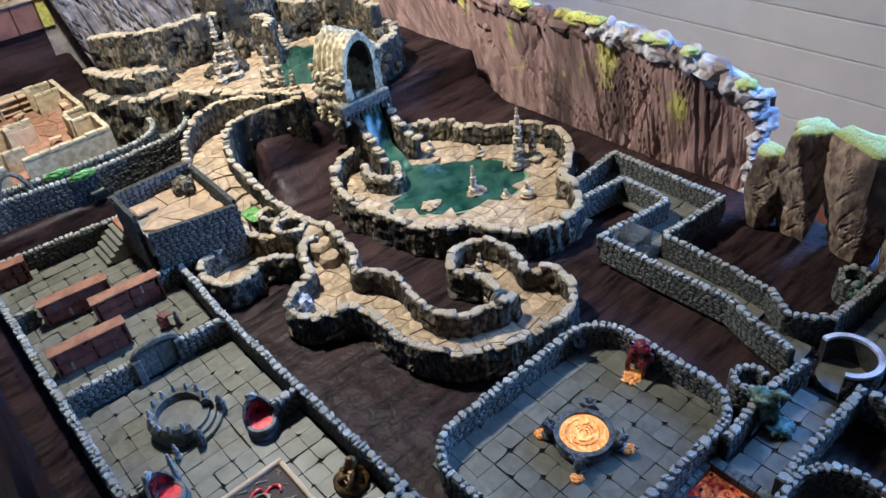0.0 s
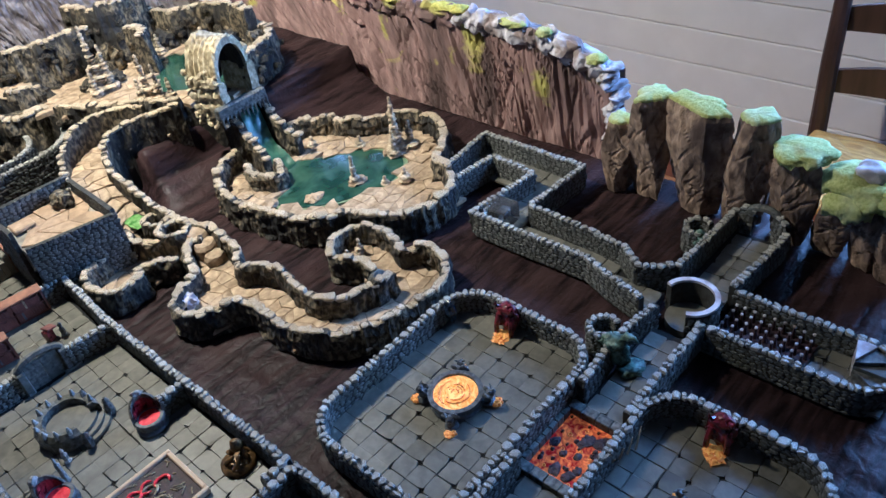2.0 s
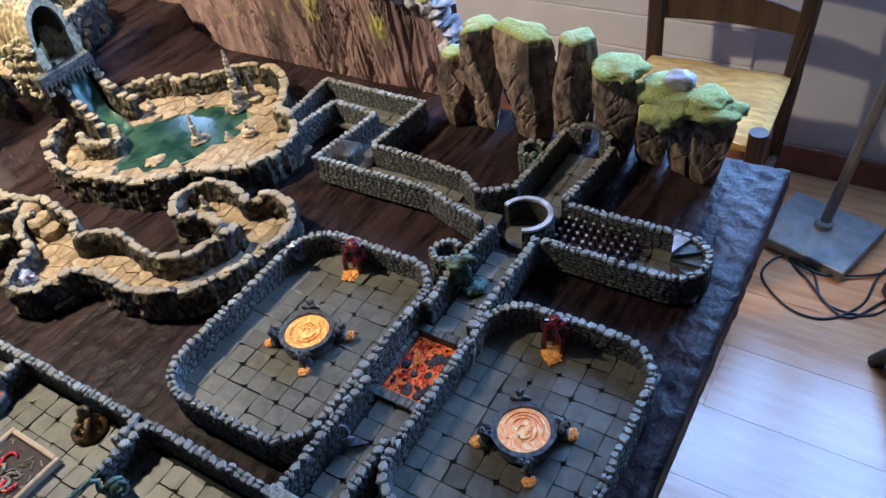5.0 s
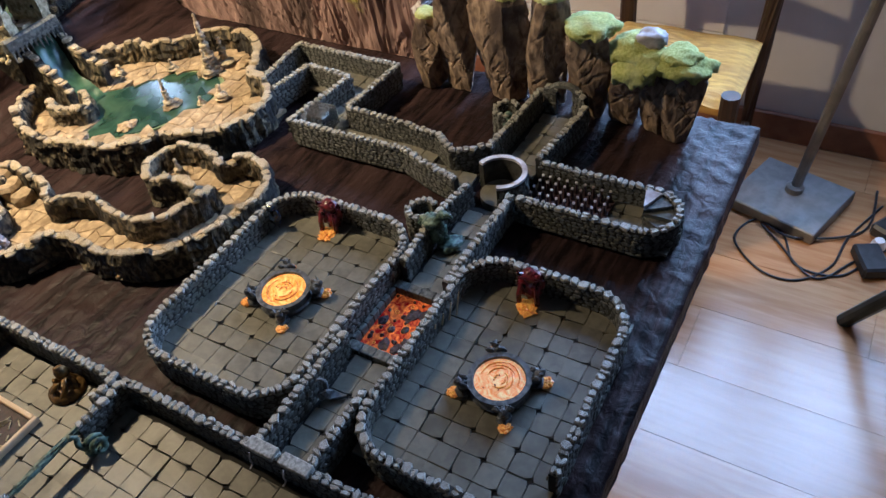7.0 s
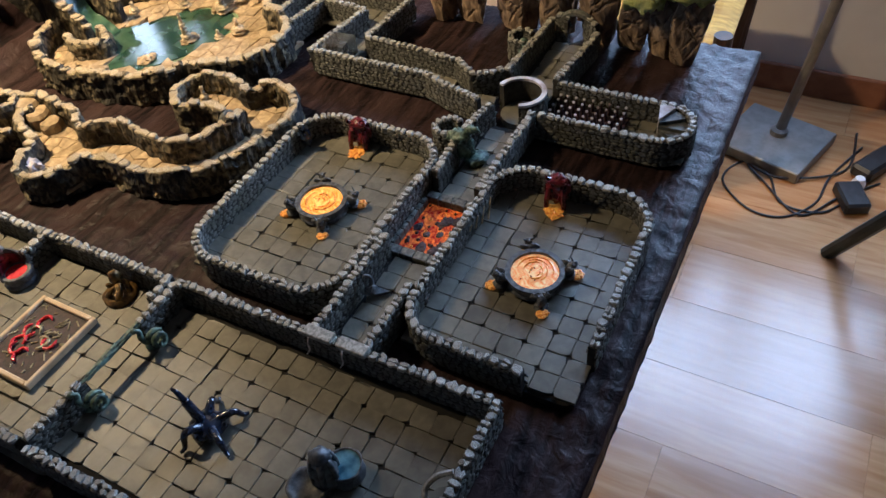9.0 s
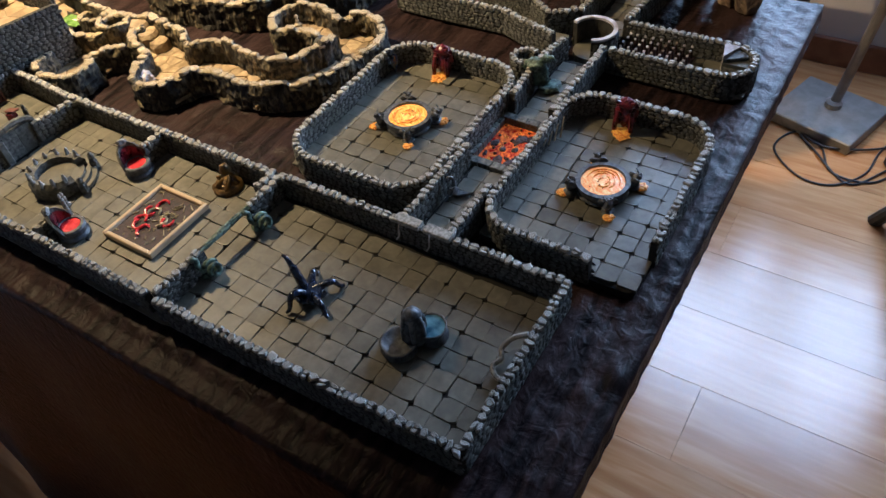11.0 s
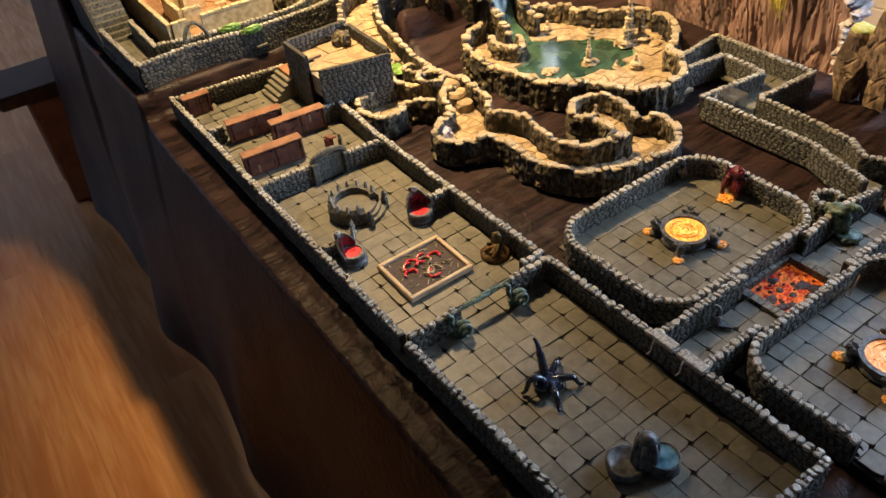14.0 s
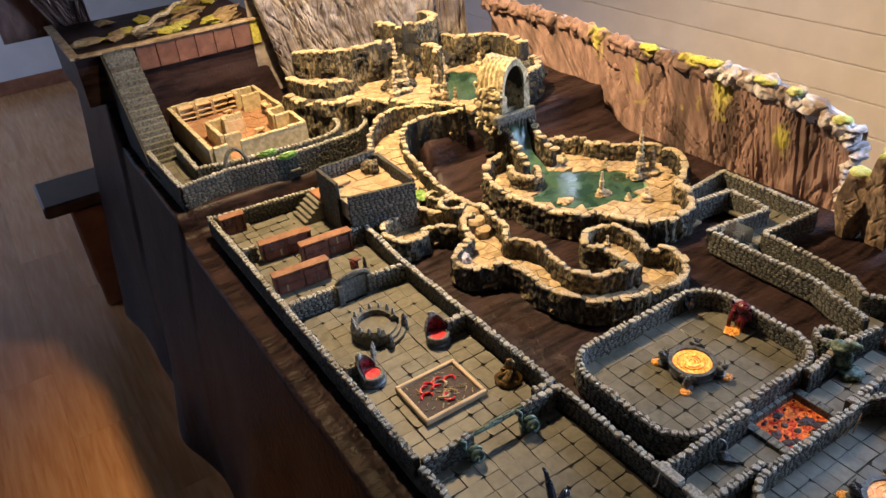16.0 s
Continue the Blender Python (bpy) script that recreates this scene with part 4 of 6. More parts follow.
def rock_column(cx, cy, rx, ry, z0, z1, seed, label, foot=0.74, moss=True):
    """One upright foam rock, carved in flat facets, with a flat mossy head and a narrow foot."""
    r = random.Random(seed)
    n, rows = 96, 40
    rock = thing("rock_column", label, "rock", group="mossy rocks")
    planes = []
    for k in range(8):
        planes.append((2 * math.pi * (k + r.uniform(-0.25, 0.25)) / 8, r.uniform(0.92, 1.06), r.uniform(-0.09, 0.09), 0.0))
    for k in range(14):
        planes.append((r.uniform(0, 6.28), r.uniform(0.94, 1.06), 0.0, r.choice((-1, 1)) * r.uniform(0.3, 1.0)))
    cuts = [(r.uniform(0, 6.28), r.uniform(0.04, 0.9), r.uniform(-1.4, 1.4)) for _ in range(44)]

    def radius(a, h):
        f = 2.0
        for pa, d, lean, tilt in planes:
            c = math.cos(a - pa)
            if c > 0.25:
                f = min(f, (d + lean * (h - 0.5) + tilt * (h - 0.5 - 0.3 * math.sin(pa * 3))) / c if tilt else (d + lean * (h - 0.5)) / c)
        f = max(f, 0.6) * (foot + (1 - foot) * min(1, h * 1.5) ** 0.8)
        for ca, ch, cl in cuts:
            da = (a - ca + math.pi) % (2 * math.pi) - math.pi
            if abs(da) < 0.55:
                f -= 0.12 * max(0, 1 - abs(h - ch - cl * da * 0.3) / 0.024) * (1 - abs(da) / 0.55)
        return f + 0.022 * n3(math.cos(a) * 5, math.sin(a) * 5 + seed, h * 9) - 0.05 * max(0, h - 0.955) / 0.045

    verts, faces = [], []
    for j in range(rows + 1):
        h = j / rows
        for i in range(n):
            a = 2 * math.pi * i / n
            f = radius(a, h)
            verts.append((cx + rx * f * math.cos(a), cy + ry * f * math.sin(a), z0 + (z1 - z0) * h + (0.003 * n3(math.cos(a), math.sin(a), seed) if j == rows else 0)))
    for j in range(rows):
        for i in range(n):
            a, b = j * n + i, j * n + (i + 1) % n
            faces.append((a, b, b + n, a + n))
    faces += [tuple(range(n - 1, -1, -1)), tuple(rows * n + i for i in range(n))]
    part("rock", (verts, faces), BROWNROCK, rock)
    if not moss:
        return rock
    top, mv, mf = rows * n, [], []
    for j, (k, dz) in enumerate(((1.0, -0.002), (1.02, 0.002), (0.93, 0.0045), (0.5, 0.006), (0.02, 0.0065))):
        for i in range(n):
            x, y, z = verts[top + i]
            w = k * (1 + 0.05 * n3(i * 0.35, seed, j * 0.3))
            mv.append((cx + (x - cx) * w, cy + (y - cy) * w, z * k + (z1 if k < 1 else z) * (1 - k) + dz + 0.0004 * n3(x * 90, y * 90, seed) - (0.006 * max(0, n3(i * 0.5, seed, 3)) if j == 0 else 0)))
        if j:
            mf += [((j - 1) * n + i, (j - 1) * n + (i + 1) % n, j * n + (i + 1) % n, j * n + i) for i in range(n)]
    part("moss", (mv, mf), MOSS, rock, "pale green moss cap", smooth=True)
    return rock


for _i, (_y, _w, _z, _x) in enumerate(((0.43, 0.031, 0.872, 0.945), (0.377, 0.043, 0.925, 0.95), (0.294, 0.052, 0.93, 0.95), (0.221, 0.039, 0.925, 0.955))):
    rock_column(_x, _y, 0.034, _w, 0.748, _z, 23 + _i, "upright brown foam rock with a pale green moss top")
rock_column(0.95, 0.152, 0.034, 0.036, 0.748, 0.893, 9, "brown foam rock with a broad green moss top", 0.7)
rock_column(0.957, 0.09, 0.034, 0.036, 0.748, 0.868, 10, "low brown foam rock under thick green moss", 0.75, False)
rock_column(0.948, 0.045, 0.034, 0.03, 0.748, 0.862, 12, "low brown foam rock under thick green moss", 0.75, False)
rock_column(0.943, 0.008, 0.034, 0.034, 0.748, 0.858, 11, "low brown foam rock under thick green moss", 0.72, False)
mossy = thing("moss_clump", "thick green moss draped over the low rocks with a pale peak", "moss")


def moss_pad(centre, size, material, seed):
    """A rounded cushion of moss with a ragged hem."""
    bm = bmesh.new()
    q = bmesh.ops.create_icosphere(bm, subdivisions=4, radius=1)
    for v in q["verts"]:
        c = v.co.copy()
        k = 1 + 0.3 * n3(c.x * 1.6 + seed, c.y * 1.6, c.z) + 0.1 * n3(c.x * 5, c.y * 5 + seed, c.z * 5) + 0.03 * n3(c.x * 17, c.y * 17, c.z * 17)
        zz = max(c.z, -0.25) if c.z > -0.25 else -0.25 - 1.2 * max(0, n3(c.x * 3 + seed, c.y * 3, 5))
        v.co = Vector((centre[0] + size[0] * c.x * k, centre[1] + size[1] * c.y * k, centre[2] + size[2] * zz * k))
    part("moss", bm, material, mossy, smooth=True)


for _c, _s, _m in (((0.95, 0.151, 0.893), (0.036, 0.04, 0.011), MOSS), ((0.943, 0.008, 0.862), (0.037, 0.04, 0.014), MOSS), ((0.953, 0.082, 0.868), (0.035, 0.038, 0.02), MOSS), ((0.94, 0.05, 0.862), (0.034, 0.034, 0.018), MOSS), ((0.925, 0.075, 0.845), (0.022, 0.032, 0.02), MOSS), ((0.958, 0.062, 0.885), (0.022, 0.022, 0.014), FROST), ((0.945, 0.015, 0.874), (0.03, 0.026, 0.009), MOSS)):
    moss_pad(_c, _s, _m, _c[1] * 50)

# ---------------------------------------------------------------- the upper cave, its bridge and the skull arch
cave_u = thing("upper_cave", "raised cave of tan rock with spires and a pool", "cave")
U_POLY = [(0.40, 1.62), (0.385, 1.50), (0.415, 1.42), (0.44, 1.36), (0.49, 1.285), (0.545, 1.22), (0.60, 1.15), (0.66, 1.10), (0.71, 1.10), (0.73, 1.15), (0.80, 1.19), (0.875, 1.25), (0.84, 1.42), (0.76, 1.5), (0.7, 1.62)]
part("floor", prism(bmesh.new(), U_POLY, 0.747, 0.872), CAVE, cave_u)
U_POOL = [(0.60, 1.235), (0.64, 1.20), (0.665, 1.13), (0.715, 1.13), (0.74, 1.22), (0.76, 1.33), (0.745, 1.39), (0.69, 1.41), (0.655, 1.36), (0.62, 1.30)]
_uw = [(p.x, p.y) for p in smooth_path([(x, y, 0) for x, y in U_POOL + U_POOL[:1]], 5)][:-1]
part("water", prism(bmesh.new(), _uw, 0.87, 0.8775), WATER, cave_u, "still teal resin water")
paving(cave_u, U_POLY, 0.879, 0.026, CAVEFLOOR, 11, holes=[_uw], thick=0.008)
cave_wall(cave_u, [(0.318, 1.56), (0.33, 1.48), (0.385, 1.425), (0.44, 1.42)], 0.78, 0.885, seed=12, half=0.014)
cave_wall(cave_u, [(0.34, 1.58), (0.355, 1.505), (0.4, 1.455), (0.45, 1.45)], 0.80, 0.918, seed=19, half=0.012)
part("terrace", prism(bmesh.new(), [(0.32, 1.56), (0.333, 1.48), (0.387, 1.43), (0.44, 1.425), (0.445, 1.45), (0.4, 1.46), (0.357, 1.51), (0.342, 1.58)], 0.79, 0.884), CAVE, cave_u)
paving(cave_u, [(0.345, 1.59), (0.36, 1.51), (0.405, 1.462), (0.45, 1.46), (0.45, 1.52), (0.37, 1.59)], 0.905, 0.02, CAVEFLOOR, 15, thick=0.03)
cave_wall(cave_u, [(0.44, 1.37), (0.48, 1.295), (0.54, 1.225), (0.585, 1.155)], 0.80, 0.895, seed=13, half=0.009)
cave_wall(cave_u, [(0.37, 1.60), (0.45, 1.53), (0.53, 1.5), (0.6, 1.5)], 0.84, 0.972, seed=14, half=0.013)
cave_wall(cave_u, [(0.60, 1.57), (0.615, 1.5), (0.67, 1.47), (0.735, 1.5), (0.73, 1.56)], 0.84, 1.005, seed=15, half=0.011)
cave_wall(cave_u, [(0.75, 1.53), (0.77, 1.45), (0.83, 1.40), (0.86, 1.33), (0.855, 1.27)], 0.84, 0.955, seed=16, half=0.011)
cave_wall(cave_u, [(0.725, 1.155), (0.77, 1.175), (0.83, 1.2), (0.87, 1.235), (0.875, 1.3)], 0.79, 0.915, seed=17, half=0.011)
cave_wall(cave_u, [(0.655, 1.43), (0.665, 1.38), (0.64, 1.35)], 0.85, 0.965, seed=18, half=0.01)
for _x, _y, _sx, _h in ((0.555, 1.40, 0.035, 0.024), (0.575, 1.385, 0.02, 0.018), (0.53, 1.41, 0.018, 0.015), (0.80, 1.3, 0.03, 0.03), (0.74, 1.45, 0.03, 0.03), (0.6, 1.45, 0.03, 0.04), (0.45, 1.47, 0.025, 0.02), (0.84, 1.24, 0.03, 0.03)):
    part("ledge", blob(bmesh.new(), (_x, _y, 0.878 + _h * 0.4), (_sx, _sx * 0.8, _h), 0.6, 2.5, 3, _x * 40), CAVE, cave_u)


# broken layers of rock that stick out of the upper walls, and rubble at their feet
for _path, _lo, _hi in (([(0.37, 1.60), (0.45, 1.53), (0.53, 1.5), (0.6, 1.5)], 0.87, 0.965), ([(0.60, 1.57), (0.615, 1.5), (0.67, 1.47), (0.735, 1.5)], 0.87, 0.99), ([(0.75, 1.53), (0.77, 1.45), (0.83, 1.40), (0.86, 1.33)], 0.87, 0.95), ([(0.44, 1.37), (0.48, 1.295), (0.54, 1.225), (0.585, 1.155)], 0.82, 0.885), ([(0.725, 1.155), (0.77, 1.175), (0.83, 1.2), (0.87, 1.235)], 0.81, 0.905)):
    _line = Line(_path)
    for _k in range(int(_line.length / 0.0042)):
        _p, _d = _line.at(_line.length * rnd.random())
        _h = rnd.random() ** 1.3
        _q = rnd.choice((-1, 1)) * (0.009 + 0.018 * rnd.random() * (1 - _h))
        _s = rnd.uniform(0.014, 0.03) * (1.2 - 0.4 * _h)
        _o = _p + Vector((_d.y, -_d.x, 0)) * _q + Vector((0, 0, _lo + (_hi - _lo) * _h))
        part("ledge_rock", rnd.choice(LEDGES), None, cave_u, m=Matrix.LocRotScale(_o, Euler((rnd.uniform(-0.3, 0.3), rnd.uniform(-0.3, 0.3), rnd.uniform(0, 6))), (_s, _s * rnd.uniform(0.6, 1), _s * rnd.uniform(0.3, 0.6))))


def rock_spire(x, y, z, h, r0, label, seed):
    """A stalagmite built of stacked knobbly discs."""
    r = random.Random(seed)
    prof = []
    n = max(int(h / 0.007), 4)
    for k in range(n):
        t = k / n
        rad = 0.8 * r0 * (0.55 * (1 - t) ** 0.8 + 0.45 * (1 - t) ** 5) * (1 + 0.35 * math.sin(k * 2.1)) + 0.0016
        prof += [(rad * r.uniform(0.55, 0.75), h * t), (rad * r.uniform(1.1, 1.4), h * (t + 0.35 / n)), (rad * r.uniform(0.95, 1.15), h * (t + 0.75 / n))]
    prof.append((0.0012, h))
    ob = solid("rock_spire", lathe(bmesh.new(), prof, 9, (0, 0, 0), 0.14), CAVECAP, label, "stalagmite", "rock spires", m=pose(x, y, z))
    return ob


SP = "knobbly pale tan rock spire standing on the cave floor"
for _i, (_x, _y, _z, _h, _r) in enumerate(((0.541, 1.375, 0.88, 0.135, 0.02), (0.556, 1.36, 0.88, 0.095, 0.014), (0.52, 1.355, 0.88, 0.06, 0.012), (0.573, 1.245, 0.87, 0.1, 0.016), (0.59, 1.235, 0.87, 0.075, 0.013), (0.555, 1.24, 0.87, 0.06, 0.012), (0.60, 1.21, 0.875, 0.045, 0.011), (0.818, 0.83, 0.76, 0.112, 0.017), (0.84, 0.815, 0.76, 0.06, 0.015), (0.80, 0.82, 0.76, 0.055, 0.013), (0.83, 0.845, 0.76, 0.05, 0.014), (0.695, 0.818, 0.76, 0.056, 0.009), (0.745, 0.74, 0.762, 0.03, 0.013), (0.79, 0.905, 0.762, 0.022, 0.009), (0.74, 0.99, 0.762, 0.022, 0.009), (0.72, 0.765, 0.762, 0.016, 0.006), (0.555, 0.655, 0.762, 0.03, 0.007), (0.53, 0.655, 0.762, 0.024, 0.006), (0.76, 1.46, 0.88, 0.05, 0.014), (0.79, 1.38, 0.88, 0.04, 0.012), (0.71, 1.43, 0.88, 0.045, 0.012))):
    rock_spire(_x, _y, _z, _h, _r, SP, 40 + _i)
for _i, (_x, _y, _s) in enumerate(((0.82, 0.83, 0.03), (0.7, 0.818, 0.018), (0.62, 0.845, 0.017), (0.76, 0.95, 0.012), (0.55, 0.96, 0.016), (0.56, 0.9, 0.018), (0.575, 0.985, 0.02), (0.85, 0.78, 0.02), (0.72, 0.67, 0.018))):
    solid("boulder", blob(bmesh.new(), (_x, _y, 0.761), (_s, _s * 0.8, _s * 0.4), 0.5, 2.5, 3, _i * 3.0), CAVEFLOOR, "low rounded tan boulder on the cave floor", "boulder", "cave boulders")
# the inner lobe beside the pool and the falling stream
lobe = thing("rock_outcrop", "dark fluted rock outcrop jutting into the pool", "rock")
cave_wall(lobe, [(0.60, 1.005), (0.585, 0.97), (0.60, 0.93), (0.625, 0.935), (0.637, 0.965)], 0.752, 0.79, seed=21, half=0.008)
stream = thing("waterfall_channel", "steep rock channel with green water down to the pool", "waterfall")
_sp = smooth_path([(0.657, 0.965, 0.7605), (0.662, 1.0, 0.774), (0.66, 1.025, 0.79), (0.667, 1.048, 0.822), (0.672, 1.07, 0.85), (0.678, 1.11, 0.8785)], 8)
_v, _f = [], []
for _k, _p in enumerate(_sp):
    for _i in range(9):
        _u = (_i - 4) / 4
        _v.append((_p.x + 0.021 * _u + 0.002 * n3(_p.y * 90, _u, 4), _p.y, _p.z + 0.003 * _u * _u + 0.0035 * n3(_p.y * 70, _u * 2, 0) + 0.0016 * n3(_p.y * 190, _u * 6, 0)))
    if _k:
        _f += [((_k - 1) * 9 + _i, (_k - 1) * 9 + _i + 1, _k * 9 + _i + 1, _k * 9 + _i) for _i in range(8)]
part("water", (_v, _f), STREAM, stream, "green resin stream", smooth=True)
part("channel_bed", prism(bmesh.new(), [(0.632, 0.99), (0.7, 0.99), (0.708, 1.11), (0.637, 1.11)], 0.748, 0.757), CAVE, stream)
for _seed, _pts in ((22, [(0.636, 1.098), (0.632, 1.06), (0.634, 1.02), (0.63, 0.985)]), (23, [(0.712, 1.09), (0.704, 1.05), (0.702, 1.015), (0.71, 0.985)])):
    cave_wall(stream, _pts, 0.75, 0.86, seed=_seed, half=0.009, cap_size=0.016, slope=lambda t: (0.748, 0.868 - 0.07 * (0.5 * t + 0.5 * math.floor(t * 4) / 4)))

arch = thing("skull_arch", "pale ribbed stone tunnel arch set with carved skulls", "archway")
_v, _f = [], []
_na, _nl = 22, 18
for _j in range(_nl + 1):
    for _o in (1, 0):
        for _i in range(_na + 1):
            _a = math.pi * _i / _na
            _r = (0.05 if _o else 0.041) * (1 + (0.05 * math.sin(_j * 2.2) * _o) + 0.07 * _o * n3(_i * 0.9, _j * 0.9, 3))
            _q = _j / _nl
            _v.append((0.655 + 0.01 * _q - _r * math.cos(_a), 1.075 + 0.072 * _q, 0.926 + (_r * 1.45) * math.sin(_a) ** 0.85))
_w2 = 2 * (_na + 1)
for _j in range(_nl):
    for _i in range(_na):
        _a = _j * _w2 + _i
        _f += [(_a, _a + 1, _a + 1 + _w2, _a + _w2), (_a + _na + 1, _a + _na + 1 + _w2, _a + _na + 2 + _w2, _a + _na + 2)]
for _j in (0, _nl):
    for _i in range(_na):
        _a = _j * _w2 + _i
        _f.append((_a, _a + _na + 1, _a + _na + 2, _a + 1))
part("vault", (_v, _f), BONE, arch)
for _sx in (-1, 1):
    cave_wall(arch, [(0.655 + 0.046 * _sx, 1.072), (0.66 + 0.046 * _sx, 1.138)], 0.865, 0.932, seed=30 + _sx, half=0.009, rim=False, mat=BONE)
for _k in range(14):
    _x, _y, _z = 0.655 + (-0.053 if _k < 12 else 0.053), 1.083 + 0.017 * (_k % 4), 0.885 + 0.024 * (_k // 4)
    bm = blob(bmesh.new(), (_x, _y, _z), (0.0075, 0.0095, 0.0105), 0.3, 3, 2, _k)
    part("skull", bm, BONE, arch, "plain carved skull knob")
# a dark sheet added under the vault for the shade inside it
_v2, _f2 = [], []
for _j in range(9):
    for _i in range(15):
        _a = math.pi * _i / 14
        _v2.append((0.655 + 0.01 * _j / 8 - 0.039 * math.cos(_a), 1.079 + 0.066 * _j / 8, 0.89 + 0.04 * 0 + (0.098 * math.sin(_a) ** 0.6 if 0 < _i < 14 else 0)))
    if _j:
        _f2 += [((_j - 1) * 15 + _i, (_j - 1) * 15 + _i + 1, _j * 15 + _i + 1, _j * 15 + _i) for _i in range(14)]
part("lining", (_v2, _f2), MORTAR, arch, "added dark sheet standing in for shade inside the tunnel")
for _k in range(80):
    _y = 1.075 + 0.07 * rnd.random()
    _z = 0.845 + 0.11 * rnd.random()
    _x = 0.655 - 0.05 - rnd.uniform(0, 0.006) - max(0, 0.86 - _z) * 0.12
    part("knob", blob(bmesh.new(), (_x, _y, _z), (rnd.uniform(0.004, 0.007), rnd.uniform(0.004, 0.0075), rnd.uniform(0.004, 0.007)), 0.4, 3, 1, _k), BONE, arch)
# a dark lump added at the back to deepen the tunnel's shade
part("shade_plug", blob(bmesh.new(), (0.665, 1.145, 0.94), (0.046, 0.01, 0.055), 0.3, 3, 3, 3), MORTAR, arch, "added dark plug standing in for shade inside the tunnel")
part("bridge", boxed(0.595, 1.043, 0.868, 0.705, 1.057, 0.893, 0.003), GREY, stream, "grey stone bridge beam")
arch.matrix_basis = Matrix.Translation((0.667, 1.07, 0)) @ pose(0, 0, 0, 0, 0, 20) @ Matrix.Translation((-0.655, -1.075, 0))
for _k in range(12):
    part("dripstone", tube(bmesh.new(), [(0.601 + 0.0092 * _k, 1.045, 0.874), (0.601 + 0.0092 * _k, 1.041, 0.862 - 0.01 * rnd.random())], [0.004, 0.0008], 6), GREY, stream)

# green slime on the sloping passage
solid("slime_patch", blob(bmesh.new(), (0.378, 1.035, 0.7905), (0.016, 0.036, 0.004), 0.6, 2.5, 3, 2.0, ), SLIME, "glossy green slime on the passage floor", "slime")
# low round pillars and hollow rings between the passages
for _x, _y, _r in ((0.398, 0.935, 0.024), (0.395, 0.985, 0.02)):
    hollow = thing("cave_hollow", "low ring of tan rock round a dark hollow", "cave", group="cave hollows")
    cave_wall(hollow, [(_x + _r * math.cos(a * math.pi / 5), _y + _r * math.sin(a * math.pi / 5)) for a in range(10)], 0.748, 0.8, seed=int(_x * 900 + _y * 100), half=0.006, closed=True, cap_size=0.012)
for _x, _y, _z, _r in ((0.418, 0.9, 0.792, 0.02), (0.412, 0.872, 0.785, 0.018), (0.41, 0.845, 0.775, 0.017)):
    solid("rock_step", lathe(bmesh.new(), [(_r, -0.03), (_r * 1.05, -0.004), (_r * 0.9, 0.002), (0.001, 0.003)], 9, (_x, _y, _z), 0.12), CAVEFLOOR, "flat round tan stepping stone", "step", "rock steps")
# the small stone hatch at the bend of the passage
hatch = thing("stone_gate", "small round stone gate set in the cave wall", "gate")
bm = bmesh.new()
tube(bm, [(0.512 + 0.017 * math.cos(a), 0.567 + 0.004 * math.sin(a), 0.766 + 0.024 * math.sin(a)) for a in [math.pi * k / 10 for k in range(11)]], 0.005, 7)
part("arch", bm, GREY, hatch)
part("door", boxed(0.498, 0.568, 0.757, 0.526, 0.572, 0.783, 0.002), TEAL, hatch)
crystal = solid("crystal", blob(bmesh.new(), (0.318, 0.782, 0.772), (0.016, 0.013, 0.014), 0.7, 4, 3, 4.0), FROST, "cluster of pale blue crystals at the passage end", "crystal")

# ---------------------------------------------------------------- the stair corridor, the shop and the dock
TZ = 0.80
corridor_s = thing("dungeon_corridor", "raised stone corridor that curves to the upper cave", "dungeon corridor", group="dungeon corridors")
S_OUT = [(-0.045, 1.545), (-0.038, 1.302), (0.073, 1.315), (0.19, 1.297), (0.32, 1.298)] + [(p.x, p.y) for p in smooth_path([(0.335, 1.298, 0), (0.385, 1.308, 0), (0.425, 1.345, 0), (0.438, 1.39, 0), (0.43, 1.48, 0)], 4)]
S_IN = [(0.02, 1.545), (0.018, 1.372), (0.075, 1.352), (0.198, 1.335), (0.30, 1.332)] + [(p.x, p.y) for p in smooth_path([(0.315, 1.334, 0), (0.352, 1.352, 0), (0.374, 1.395, 0), (0.384, 1.50, 0)], 4)]
tile_floor(corridor_s, S_OUT + S_IN[::-1], -0.03, 1.31, z=TZ)
stone_wall(corridor_s, S_OUT, 0.786, 0.845, seed=40)
stone_wall(corridor_s, S_IN, 0.79, 0.845, seed=41)
for _x, _y in ((0.2, 1.291), (0.17, 1.333)):
    part("slime", blob(bmesh.new(), (_x, _y, 0.846), (0.022, 0.006, 0.009), 0.35, 3, 3, _x), SLIME, corridor_s, "bright green slime dripping over the wall")
solid("boulder", blob(bmesh.new(), (0.405, 1.46, 0.825), (0.022, 0.02, 0.02), 0.25, 2, 3, 1), GREY, "round grey boulder at the corridor's end", "boulder")

stairs = thing("stone_staircase", "long straight grey staircase up to the wooden dock", "staircase")
_n = 21
for _k in range(_n):
    _t = _k / (_n - 1)
    _y = 1.55 + 0.228 * _t
    _z = TZ + 0.012 + 0.216 * _t
    bm = boxed(-0.044, _y, _z - 0.034, 0.028, _y + 0.013, _z, 0.0008)
    part("step", bm, GREY, stairs, m=pose(rnd.uniform(-0.0008, 0.0008), 0, 0))
